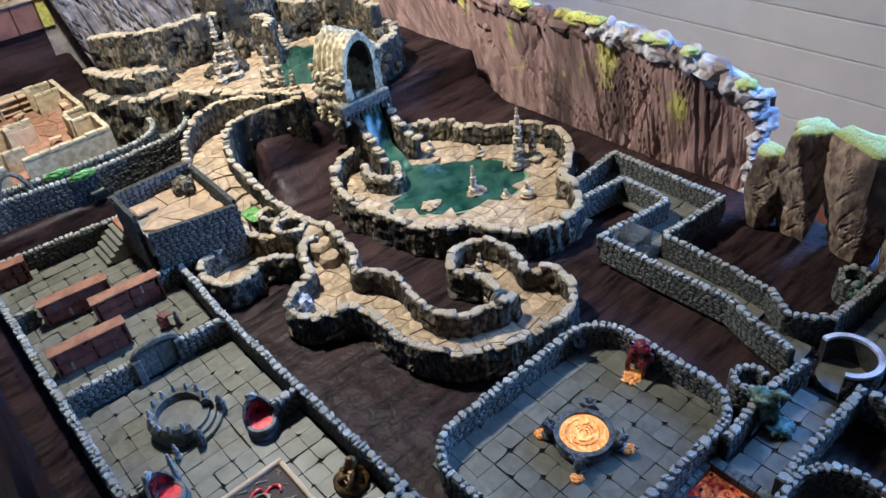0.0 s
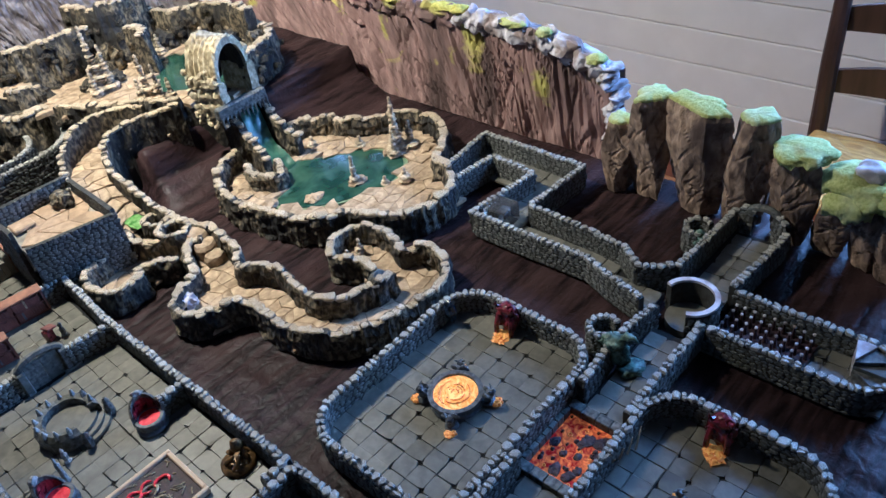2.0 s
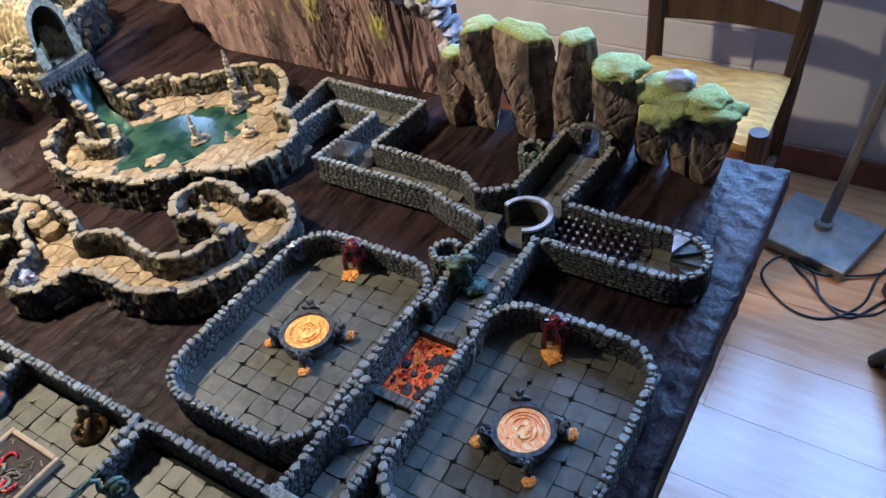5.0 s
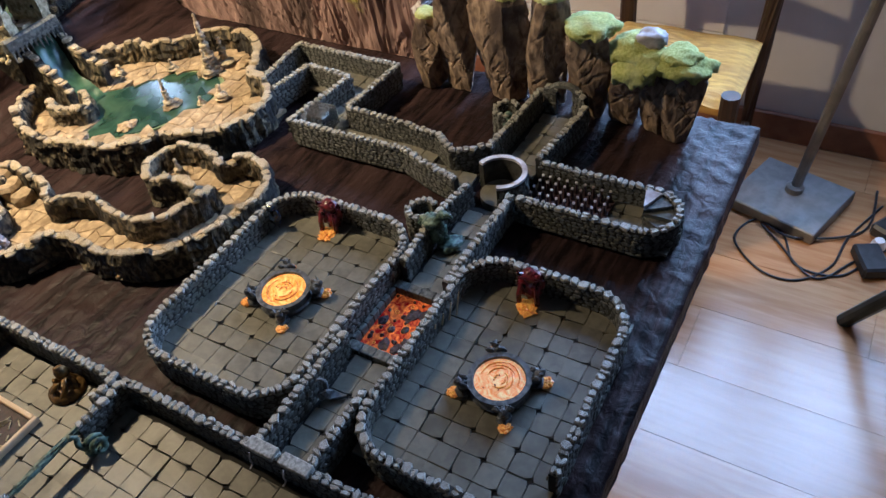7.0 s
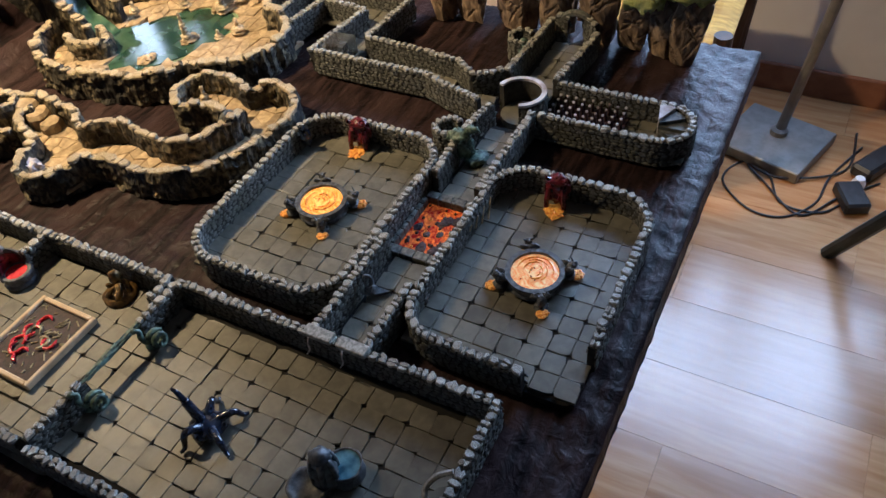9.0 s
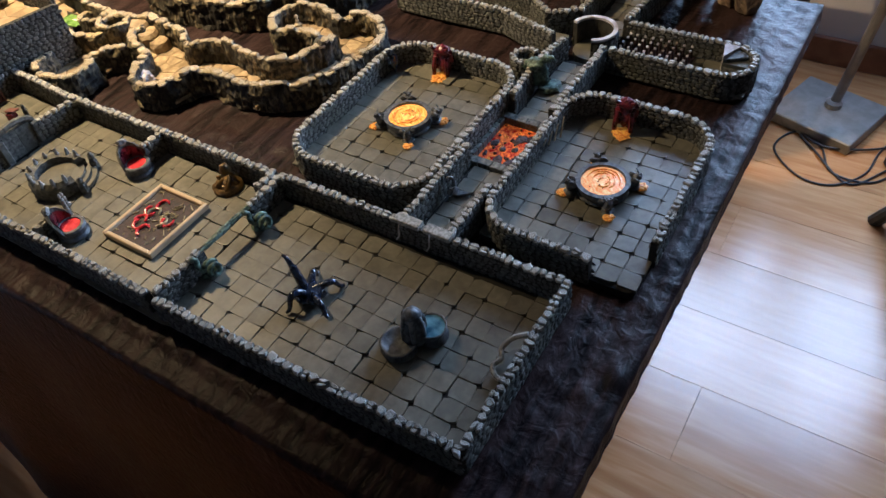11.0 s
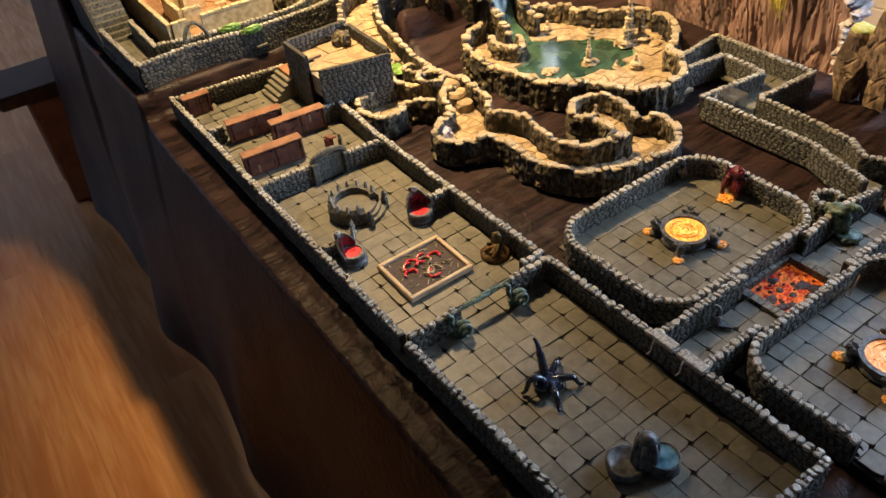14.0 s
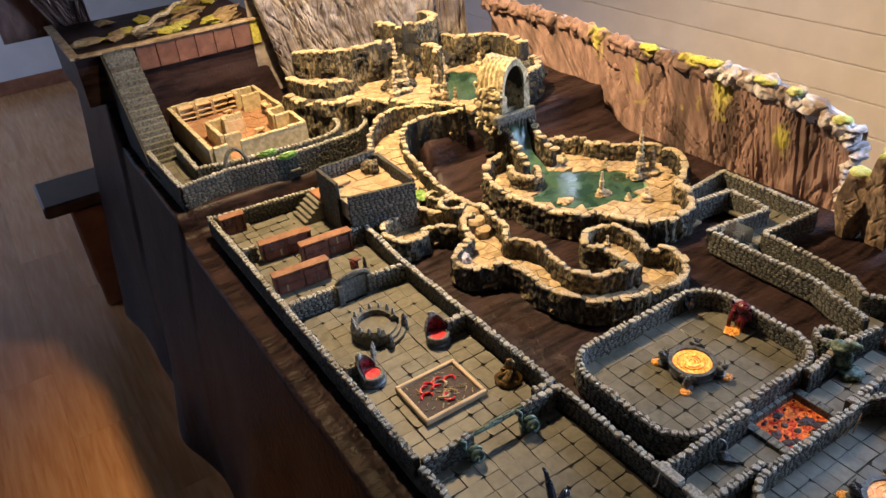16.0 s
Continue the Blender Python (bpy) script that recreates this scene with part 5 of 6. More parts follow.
part("side_wall", ([(-0.05, 1.545, 0.75), (-0.05, 1.785, 0.75), (-0.05, 1.785, 1.026), (-0.05, 1.545, 0.807), (-0.0445, 1.545, 0.75), (-0.0445, 1.785, 0.75), (-0.0445, 1.785, 1.026), (-0.0445, 1.545, 0.807)], [(0, 1, 2, 3), (7, 6, 5, 4), (0, 4, 5, 1), (1, 5, 6, 2), (2, 6, 7, 3), (3, 7, 4, 0)]), MORTAR, stairs)

shop = thing("ruined_house", "roofless sand-coloured house with shelves and a clay floor", "house")
HX0, HX1, HY0, HY1, HZ0, HZ1 = 0.065, 0.295, 1.405, 1.75, 0.795, 0.862
part("floor", boxed(HX0, HY0, HZ0, HX1, HY1, 0.818, 0.001), CLAYFLOOR, shop)
paving(shop, [(HX0 + 0.008, HY0 + 0.008), (HX1 - 0.008, HY0 + 0.008), (HX1 - 0.008, HY1 - 0.008), (HX0 + 0.008, HY1 - 0.008)], 0.8205, 0.034, CLAYFLOOR, 31, name="floor_tile")


def block_wall(parent, x0, y0, x1, y1, z0, z1, half=0.0042):
    """A plastered wall with dressed blocks along its top."""
    w = part("wall", strip(Line([(x0, y0), (x1, y1)]), half, z0, z1), SANDWALL, parent)
    line = Line([(x0, y0), (x1, y1)])
    s = 0.0
    while s < line.length - 0.004:
        q = min(rnd.uniform(0.014, 0.026), line.length - s)
        p, d = line.at(s + q / 2)
        bm = boxed(-q / 2 + 0.0005, -half - 0.0008, -0.003, q / 2 - 0.0005, half + 0.0008, rnd.uniform(0.002, 0.005), 0.001)
        part("block", bm, SANDWALL, w, m=pose(p.x, p.y, z1, 0, 0, math.degrees(math.atan2(d.y, d.x))))
        s += q
    return w


for _a in ((HX0, HY0, HX0, HY1), (HX0 + 0.006, HY1, HX1 - 0.006, HY1), (HX1, HY1, HX1, 1.55), (HX1 - 0.04, 1.545, HX1 + 0.004, 1.545), (HX1 - 0.04, 1.54, HX1 - 0.04, 1.50), (HX1 - 0.04, 1.495, HX1 + 0.004, 1.495), (HX1, 1.49, HX1, HY0), (0.135, HY0, HX1 - 0.005, HY0), (HX0 + 0.005, HY0, 0.105, HY0), (0.115, 1.58, 0.20, 1.58), (0.11, 1.58, 0.11, 1.46), (0.115, 1.46, 0.155, 1.46), (0.15, 1.575, 0.15, 1.55), (0.24, 1.69, 0.29, 1.69), (0.24, 1.74, 0.24, 1.725)):
    block_wall(shop, *_a, HZ0, HZ1)


def shelf_unit(x, y, w, d, h, rows, z, turn=0, name="shelf_unit", label="small pale wooden shelf unit with two boards", mat=None, group="shop shelves", cat="shelf"):
    u = thing(name, label, cat, pose(x, y, z, 0, 0, turn), group)
    for sx in (-1, 1):
        part("side", boxed(sx * w / 2 - 0.0012, -d / 2, 0, sx * w / 2 + 0.0012, d / 2, h, 0.0004), mat or PALEWOOD, u)
    for k in range(rows):
        q = h * (k + 0.6) / rows
        part("shelf_board", boxed(-w / 2 + 0.0015, -d / 2, q - 0.0012, w / 2 - 0.0015, d / 2, q + 0.0012), mat or PALEWOOD, u)
    part("back", boxed(-w / 2 + 0.0015, d / 2 - 0.0015, 0, w / 2 - 0.0015, d / 2 - 0.0002, h), mat or PALEWOOD, u)
    return u


for _x in (0.105, 0.15, 0.195, 0.225):
    shelf_unit(_x, 1.735, 0.04 if _x < 0.2 else 0.02, 0.018, 0.042, 3, 0.8215)
shelf_unit(0.175, 1.563, 0.042, 0.018, 0.036, 2, 0.8215, 180)
shelf_unit(0.28, 1.62, 0.04, 0.016, 0.035, 2, 0.8215, -90)
shelf_unit(0.265, 1.705, 0.036, 0.016, 0.035, 2, 0.8215, 180)
for _x, _y, _t in ((0.2, 1.70, 20), (0.22, 1.52, -10), (0.27, 1.575, 70), (0.21, 1.44, 0), (0.275, 1.47, 40)):
    tb = thing("small_table", "tiny brown plank table on the clay floor", "table", pose(_x, _y, 0.822, 0, 0, _t), "shop tables")
    part("tabletop", boxed(-0.012, -0.006, 0.010, 0.012, 0.006, 0.0125, 0.0006), PALEWOOD, tb)
    for _a in (-0.0095, 0.0095):
        for _b in (-0.004, 0.004):
            part("leg", boxed(_a - 0.0012, _b - 0.0012, 0, _a + 0.0012, _b + 0.0012, 0.0098), PALEWOOD, tb)
ruin = thing("arch_ruin", "thin broken grey stone arch beside the corridor", "ruin")
part("arch", tube(bmesh.new(), [(0.095 + 0.03 * math.cos(a), 1.33 + 0.004 * math.sin(a), 0.806 + 0.075 * math.sin(a)) for a in [math.pi * k / 12 for k in range(13)]], 0.0045, 7), GREY, ruin)

dock = thing("wooden_dock", "high dock of broken pale planks with rust-brown panels in front", "dock")
DY, DZ = 1.79, 1.03
part("base", boxed(-0.108, DY + 0.004, 0.9, 0.385, 2.2, DZ - 0.012), CLOTH, dock, "dark sunken base")
for _k in range(6):
    part("panel", boxed(0.034 + 0.05 * _k, DY - 0.006, 0.962, 0.034 + 0.05 * _k + 0.0485, DY + 0.002, DZ - 0.007, 0.0012), RUSTPANEL, dock, "rust-brown upright panel")
part("panel", boxed(0.335, DY - 0.006, 0.962, 0.358, DY + 0.002, DZ - 0.007, 0.0012), YMOSS, dock, "mossy yellow panel")
part("rim", boxed(-0.108, DY - 0.012, DZ - 0.006, 0.385, DY + 0.014, DZ, 0.001), CAVEFLOOR, dock, "pale sandy edge")
part("rim", boxed(-0.118, DY - 0.012, DZ - 0.006, -0.096, 2.19, DZ + 0.001, 0.001), CAVEFLOOR, dock, "pale sandy edge")
for _k in range(26):
    _x, _y = rnd.uniform(-0.07, 0.34), rnd.uniform(DY + 0.05, 2.15)
    bm = blob(bmesh.new(), (0, 0, 0), (rnd.uniform(0.02, 0.05), rnd.uniform(0.015, 0.035), rnd.uniform(0.006, 0.012)), 0.8, 2.5, 2, _k * 2.1)
    part("rubble_ledge", bm, CAVEFLOOR if _k % 3 else YMOSS, dock, m=pose(_x, _y, DZ - 0.006 + 0.0, 0, 0, rnd.uniform(0, 90)))
rope = part("rope", tube(bmesh.new(), [(0.05 + 0.23 * k / 24, DY + 0.06 + 0.11 * k / 24, DZ + 0.012 + 0.05 * k / 24 + 0.004 * math.sin(k)) for k in range(25)], 0.006, 6), CAVECAP, dock, "thick pale rope laid across the planks")

# ---------------------------------------------------------------- the hut and the library
hut = thing("stone_hut", "open-topped grey stone hut with a clay floor", "hut")
QX0, QX1, QY0, QY1 = 0.205, 0.328, 1.0, 1.125
part("floor", prism(bmesh.new(), [(QX0, QY0 + 0.002), (QX1, QY0 - 0.03), (QX1 + 0.002, QY1), (QX0, QY1)], 0.8, 0.838), HUTWALL, hut)
part("base", boxed(QX0 + 0.008, QY0 + 0.005, 0.744, QX1 - 0.004, QY1, 0.7995, 0.004), CLOTH, hut, "dark cloth-covered base")
paving(hut, [(QX0 + 0.006, QY0 + 0.008), (QX1 - 0.006, QY0 + 0.008), (QX1 - 0.006, QY1 - 0.006), (QX0 + 0.006, QY1 - 0.006)], 0.8405, 0.04, HUTFLOOR, 33, name="floor_tile")
stone_wall(hut, [(QX0 - 0.004, QY0 - 0.005), (QX1 + 0.004, QY0 - 0.036)], 0.75, 0.86, seed=50, half=0.0035, caps=False)
stone_wall(hut, [(QX1 + 0.004, QY0 - 0.032), (QX1 + 0.008, QY1)], 0.75, 0.866, seed=51, half=0.0035, caps=False)
for _a in ((QX0 - 0.004, QY0 + 0.04, QX0 - 0.004, QY1 + 0.004), (QX0 + 0.002, QY1 + 0.006, QX1 + 0.004, QY1 + 0.006)):
    stone_wall(hut, [_a[:2], _a[2:]], 0.75, 0.872, seed=int(_a[1] * 50), half=0.0035, caps=False)
part("rubble", blob(bmesh.new(), (QX1 - 0.022, QY1 - 0.026, 0.85), (0.018, 0.022, 0.018), 0.5, 4, 3, 2), CAVE, hut, "heap of pale rubble in the corner")
part("ledge", boxed(QX0 + 0.01, QY1 - 0.045, 0.841, QX0 + 0.045, QY1 - 0.02, 0.848, 0.002), HUTFLOOR, hut)


def bookcase(x0, y0, x1, y1, d, h, label, seed):
    """A long low bookcase: body, top board, shelves and small books and jars in front."""
    r = random.Random(seed)
    L = math.hypot(x1 - x0, y1 - y0)
    b = thing("bookcase", label, "bookcase", pose(x0, y0, 0.7605, 0, 0, math.degrees(math.atan2(y1 - y0, x1 - x0))), "library bookcases")
    part("back", boxed(0, -0.002, 0, L, 0.002, h - 0.004), SHELFRED, b)
    part("top", boxed(-0.002, -d, h - 0.0035, L + 0.002, d, h, 0.0008), SHELFTOP, b, "orange-brown top board")
    for x in (0.001, L / 2, L - 0.001):
        part("upright", boxed(x - 0.0015, -d + 0.001, 0, x + 0.0015, d - 0.001, h - 0.004), SHELFRED, b)
    for z in (0.002, h * 0.48):
        part("shelf_board", boxed(0.003, -d + 0.001, z - 0.001, L - 0.003, d - 0.001, z + 0.001), SHELFRED, b)
    bk = [SHELFRED, CRIMSON, BONE, SHELFTOP, IRON]
    for side in (-1, 1):
        for z in (0.0032, h * 0.48 + 0.0012):
            x = 0.006
            while x < L - 0.008:
                w = r.uniform(0.0018, 0.0042)
                if abs(x - L / 2) > 0.003:
                    y = side * (d - 0.0045)
                    part("book", boxed(x, y - 0.0028, z, x + w * 0.97, y + 0.0038, z + r.uniform(0.0125, 0.0155), 0.0003), bk[0 if r.random() < 0.92 else r.randrange(5)], b)
                x += w
    return b


bookcase(0.005, 0.925, 0.108, 0.917, 0.011, 0.041, "long red-brown bookcase with an orange-brown top", 1)
bookcase(0.088, 0.992, 0.188, 0.984, 0.011, 0.041, "long red-brown bookcase with an orange-brown top", 2)
bookcase(0.028, 1.05, 0.128, 1.04, 0.011, 0.04, "long red-brown bookcase with an orange-brown top", 3)
bookcase(0.0, 1.20, 0.048, 1.197, 0.011, 0.04, "short red-brown bookcase in the corner", 4)
lib_steps = thing("stone_steps", "short flight of tan stone steps by the back wall", "steps")
for _k in range(5):
    part("step", boxed(0.15 + 0.009 * _k, 1.12, 0.7605, 0.15 + 0.009 * (_k + 1), 1.185, 0.767 + 0.0075 * _k, 0.001), FLAG, lib_steps)
part("landing", boxed(0.1955, 1.12, 0.7605, 0.218, 1.185, 0.802, 0.001), SHELFTOP, lib_steps, "orange-brown landing")
desk = thing("lectern", "small dark red wooden lectern", "lectern", pose(0.155, 0.905, 0.7608, 0, 0, 20))
part("post", boxed(-0.006, -0.006, 0, 0.006, 0.006, 0.018, 0.001), CRIMSON, desk)
part("top", boxed(-0.008, -0.008, 0.018, 0.008, 0.008, 0.021, 0.001, pose(0, 0, 0, 0, 15, 0)), SHELFRED, desk)
solid("figurine", lathe(bmesh.new(), [(0.006, 0), (0.006, 0.002), (0.0035, 0.004), (0.004, 0.014), (0.0018, 0.017), (0.003, 0.02), (0.0025, 0.024), (0.0005, 0.026)], 8, (0.172, 0.895, 0.7608)), GREY, "small grey miniature beside the lectern", "figurine")

# the gate between library and throne room
gate = thing("stone_gate", "tall grey stone gateway with two carved door leaves", "gate")
for _x in (0.088, 0.147):
    part("pier", boxed(_x - 0.006, 0.822, 0.75, _x + 0.006, 0.838, 0.795, 0.002), GREY, gate)
for _x0, _x1 in ((0.0945, 0.117), (0.118, 0.1405)):
    bm = bmesh.new()
    prism(bm, [(_x0, 0.827), (_x1, 0.826), (_x1, 0.833), (_x0, 0.834)], 0.757, 0.798)
    part("door_leaf", bm, GREY, gate)
part("arch", tube(bmesh.new(), [(0.1175 + 0.03 * math.cos(a), 0.83, 0.794 + 0.013 * math.sin(a)) for a in [math.pi * k / 10 for k in range(11)]], 0.005, 7), GREY, gate)

# ---------------------------------------------------------------- the throne room
FZ = 0.7602
dais = thing("ring_dais", "round grey stone dais with a toothed rim and curved steps", "dais", pose(0.095, 0.715, FZ, 0, 0, -55))
part("floor", lathe(bmesh.new(), [(0.034, 0), (0.034, 0.013), (0.001, 0.0135)], 24), FLAG, dais, "worn grey floor")
_v, _f = [], []
_nn = 30
for _k in range(_nn + 1):
    _a = radians(35 + 290 * _k / _nn)
    for _r, _z in ((0.04, 0), (0.04, 0.018), (0.035, 0.025), (0.028, 0.023), (0.027, 0.01)):
        _q = _r * (1 + 0.05 * n3(_k * 0.8, _z * 90, 0))
        _v.append((_q * math.cos(_a), _q * math.sin(_a), _z + 0.002 * n3(_k, _z * 60, 2)))
    if _k:
        _f += [((_k - 1) * 5 + i, (_k - 1) * 5 + i + 1, _k * 5 + i + 1, _k * 5 + i) for i in range(4)]
_f += [(0, 1, 2, 3, 4), tuple(_nn * 5 + i for i in (4, 3, 2, 1, 0))]
part("parapet", (_v, _f), GREY, dais)
for _k in range(11):
    _a = radians(50 + 26 * _k)
    part("tooth", tube(bmesh.new(), [(0.034 * math.cos(_a), 0.034 * math.sin(_a), 0.02), (0.035 * math.cos(_a), 0.035 * math.sin(_a), 0.034)], [0.0048, 0.0012], 6), CAP, dais)
for _k in range(3):
    _w = [((0.05 - 0.007 * _k) * math.cos(radians(a)), (0.05 - 0.007 * _k) * math.sin(radians(a))) for a in range(-32, 33, 8)] + [(0.02, 0.012), (0.02, -0.012)]
    part("step", prism(bmesh.new(), _w, 0, 0.0045 + 0.0045 * _k), FLAG, dais)
for _s in (-1, 1):
    part("post", lathe(bmesh.new(), [(0.006, 0), (0.006, 0.012), (0.004, 0.016), (0.0052, 0.02), (0.002, 0.026)], 8, (0.041, 0.027 * _s, 0)), GREY, dais)
solid("figurine", lathe(bmesh.new(), [(0.0055, 0), (0.005, 0.002), (0.003, 0.004), (0.0038, 0.013), (0.0016, 0.016), (0.0028, 0.019), (0.0005, 0.024)], 8, (0.066, 0.668, FZ)), CAP, "small pale miniature beside the dais", "figurine")


def blood_font(x, y, turn, label):
    """A drum of dark stone with a high curved back, filled with red."""
    f = thing("stone_throne", label, "throne", pose(x, y, FZ, 0, 0, turn), "red fonts")
    part("drum", lathe(bmesh.new(), [(0.02, 0), (0.0205, 0.003), (0.018, 0.006), (0.0195, 0.014), (0.018, 0.0165), (0.014, 0.0165), (0.0135, 0.013), (0.001, 0.013)], 20), IRON, f)
    part("pool", lathe(bmesh.new(), [(0.0136, 0.0132), (0.0136, 0.0148), (0.001, 0.0152)], 18), RED, f, "glossy red pool")
    v, fa = [], []
    for i in range(13):
        a = radians(90 + 180 * i / 12)
        hh = 0.012 + 0.03 * math.sin(math.pi * i / 12) ** 0.7
        for r, z in ((0.0195, 0.012), (0.0205, hh), (0.017, hh + 0.001), (0.0155, 0.012)):
            v.append((r * math.cos(a), r * math.sin(a), z))
        if i:
            fa += [((i - 1) * 4 + q, (i - 1) * 4 + (q + 1) % 4, i * 4 + (q + 1) % 4, i * 4 + q) for q in range(4)]
    fa += [(0, 1, 2, 3), (51, 50, 49, 48)]
    part("back", (v, fa), GREY, f)
    v, fa = [], []
    for i in range(11):
        a = radians(100 + 160 * i / 10)
        hh = 0.012 + 0.025 * math.sin(math.pi * (i + 1) / 12) ** 0.7
        v += [(0.0152 * math.cos(a), 0.0152 * math.sin(a), 0.0145), (0.0152 * math.cos(a), 0.0152 * math.sin(a), hh)]
        if i:
            fa.append((2 * i - 2, 2 * i, 2 * i + 1, 2 * i - 1))
    part("lining", (v, fa), CRIMSON, f, "dark red lining")
    part("crest", blob(bmesh.new(), (-0.019, 0, 0.042), (0.004, 0.008, 0.006), 0.5, 3, 2, x * 9), CAP, f)
    return f


blood_font(0.163, 0.628, -100, "round dark stone font with a high back, full of red")
blood_font(0.034, 0.612, -55, "round grey stone font with a high back, full of red")
solid("figurine", lathe(bmesh.new(), [(0.005, 0), (0.004, 0.003), (0.003, 0.02), (0.0034, 0.032), (0.0014, 0.035), (0.0025, 0.038), (0.0005, 0.043)], 8, (0.052, 0.64, FZ)), CAP, "slim grey miniature standing beside the font", "figurine")

pit = thing("bone_pit", "square pale wooden tray of dark grit, bones and red snakes", "pit", pose(0.1005, 0.5255, FZ, 0, 0, 0))
for _x0, _y0, _x1, _y1 in ((-0.052, -0.045, 0.052, -0.039), (-0.052, 0.039, 0.052, 0.045), (-0.052, -0.0388, -0.046, 0.0388), (0.046, -0.0388, 0.052, 0.0388)):
    part("frame_rail", boxed(_x0, _y0, 0, _x1, _y1, 0.0095, 0.0012), PALEWOOD, pit, "pale wooden rail")
part("grit", boxed(-0.0455, -0.0385, 0, 0.0455, 0.0385, 0.005, 0.0005), CRUST, pit, "dark brown grit")
_r = random.Random(5)
for _k in range(9):
    _x, _y = _r.uniform(-0.025, 0.025), _r.uniform(-0.02, 0.02)
    _a0 = _r.uniform(0, 6)
    _pp = [(_x + 0.009 * math.cos(_a0 + q * 0.5), _y + 0.008 * math.sin(_a0 + q * 0.5), 0.0075 + 0.001 * math.sin(q)) for q in range(9)]
    part("snake", tube(bmesh.new(), _pp, [0.0008] + [0.0019] * 7 + [0.0008], 6), RED if _k % 4 else BONE, pit, "coiled red and white snake")
for _k in range(46):
    _x, _y, _a = _r.uniform(-0.042, 0.042), _r.uniform(-0.035, 0.035), _r.uniform(0, 3.1)
    _l = _r.uniform(0.0015, 0.006)
    part("bone", tube(bmesh.new(), [(_x - _l * math.cos(_a), _y - _l * math.sin(_a), 0.0058), (_x + _l * math.cos(_a), _y + _l * math.sin(_a), 0.0062)], 0.0009, 5), BONE, pit)
bm = lathe(bmesh.new(), [(0.021, 0), (0.021, 0.004), (0.017, 0.008), (0.012, 0.009), (0.001, 0.01)], 18, (0, 0, 0), 0.05)
for _k in range(5):
    _a = _k * 1.26
    tube(bm, smooth_path([(0.014 * math.cos(_a), 0.014 * math.sin(_a), 0.006), (0.011 * math.cos(_a + 0.6), 0.011 * math.sin(_a + 0.6), 0.016), (0.006 * math.cos(_a + 1.4), 0.006 * math.sin(_a + 1.4), 0.022)], 4), [0.004, 0.0038, 0.0036, 0.0034, 0.003, 0.0026, 0.002, 0.0014, 0.0008], 6)
blob(bm, (0.006, 0.004, 0.024), (0.008, 0.007, 0.011), 0.4, 3, 2, 2)
solid("idol", bm, GOLD, "tarnished gold idol coiled on a round base", "idol", smooth=True, m=pose(0.196, 0.487, FZ))

# ---------------------------------------------------------------- the large room
bm = blob(bmesh.new(), (0, 0, 0.008), (0.018, 0.018, 0.009), 0.35, 2.5, 3, 1.0)
for _k, (_a, _reach, _top) in enumerate(((0.9, 0.02, 0.045), (2.2, 0.03, 0.022), (3.6, 0.036, 0.014), (4.9, 0.035, 0.014), (6.0, 0.03, 0.018))):
    _c, _s = math.cos(_a), math.sin(_a)
    _pp = smooth_path([(0.006 * _c, 0.006 * _s, 0.01), (0.014 * _c, 0.014 * _s, _top * 0.9), (_reach * 0.8 * _c, _reach * 0.8 * _s, _top), (_reach * _c, _reach * _s, _top * (1.25 if _k < 1 else 0.25)), ((_reach + 0.006) * _c, (_reach + 0.006) * _s, _top * (1.3 if _k < 1 else 0.12) + 0.001)], 5)
    tube(bm, _pp, [0.0062 * (1 - 0.8 * q / len(_pp)) for q in range(len(_pp))], 8)
tentacle = solid("tentacle_statue", bm, BLUE, "glossy blue-black tentacled miniature on the tiled floor", "statue", smooth=True, m=pose(0.097, 0.262, FZ, 0, 0, 40))
fountain = thing("fountain_statue", "dark stone fountain with a hooded figure and blue water", "fountain", pose(0.104, 0.118, FZ, 0, 0, 150))
part("basin", lathe(bmesh.new(), [(0.019, 0), (0.021, 0.004), (0.018, 0.007), (0.021, 0.013), (0.0185, 0.0145), (0.016, 0.011), (0.001, 0.011)], 22, (0.022, 0, 0), 0.05), IRON, fountain, smooth=True)
part("basin", lathe(bmesh.new(), [(0.017, 0), (0.019, 0.005), (0.016, 0.01), (0.018, 0.019), (0.0165, 0.0205), (0.0155, 0.017), (0.001, 0.017)], 22, (-0.016, 0.004, 0), 0.05), IRON, fountain, smooth=True)
part("figure", lathe(bmesh.new(), [(0.012, 0.004), (0.0145, 0.012), (0.0125, 0.02), (0.0135, 0.027), (0.0105, 0.034), (0.0085, 0.037), (0.0105, 0.042), (0.0098, 0.048), (0.006, 0.052), (0.001, 0.054)], 20, (0.002, 0, 0), 0.1), IRON, fountain, smooth=True)
for _k in range(6):
    _a = _k * 1.05
    part("fold", tube(bmesh.new(), [(0.002 + 0.0085 * math.cos(_a), 0.009 * math.sin(_a), 0.046), (0.002 + 0.0125 * math.cos(_a), 0.0125 * math.sin(_a), 0.03), (0.002 + 0.0135 * math.cos(_a), 0.0135 * math.sin(_a), 0.012)], [0.0035, 0.003, 0.0025], 6), IRON, fountain, smooth=True)
part("water", lathe(bmesh.new(), [(0.0156, 0.0172), (0.0156, 0.0185), (0.001, 0.019)], 18, (-0.016, 0.004, 0)), surface("blue_water", (0.03, 0.09, 0.13), (0.16, 0.32, 0.38), 60, 0.08, 0.1), fountain, "glossy blue water")
basin = thing("wall_basin", "pale grey lobed stone basin against the room's wall", "basin")
_pts = smooth_path([(0.098, 0.006, 0.766), (0.1, 0.02, 0.768), (0.108, 0.026, 0.772), (0.118, 0.022, 0.774), (0.128, 0.026, 0.778), (0.14, 0.02, 0.784), (0.148, 0.006, 0.79)], 5)
part("rim", tube(bmesh.new(), _pts, 0.003, 7), CAP, basin)
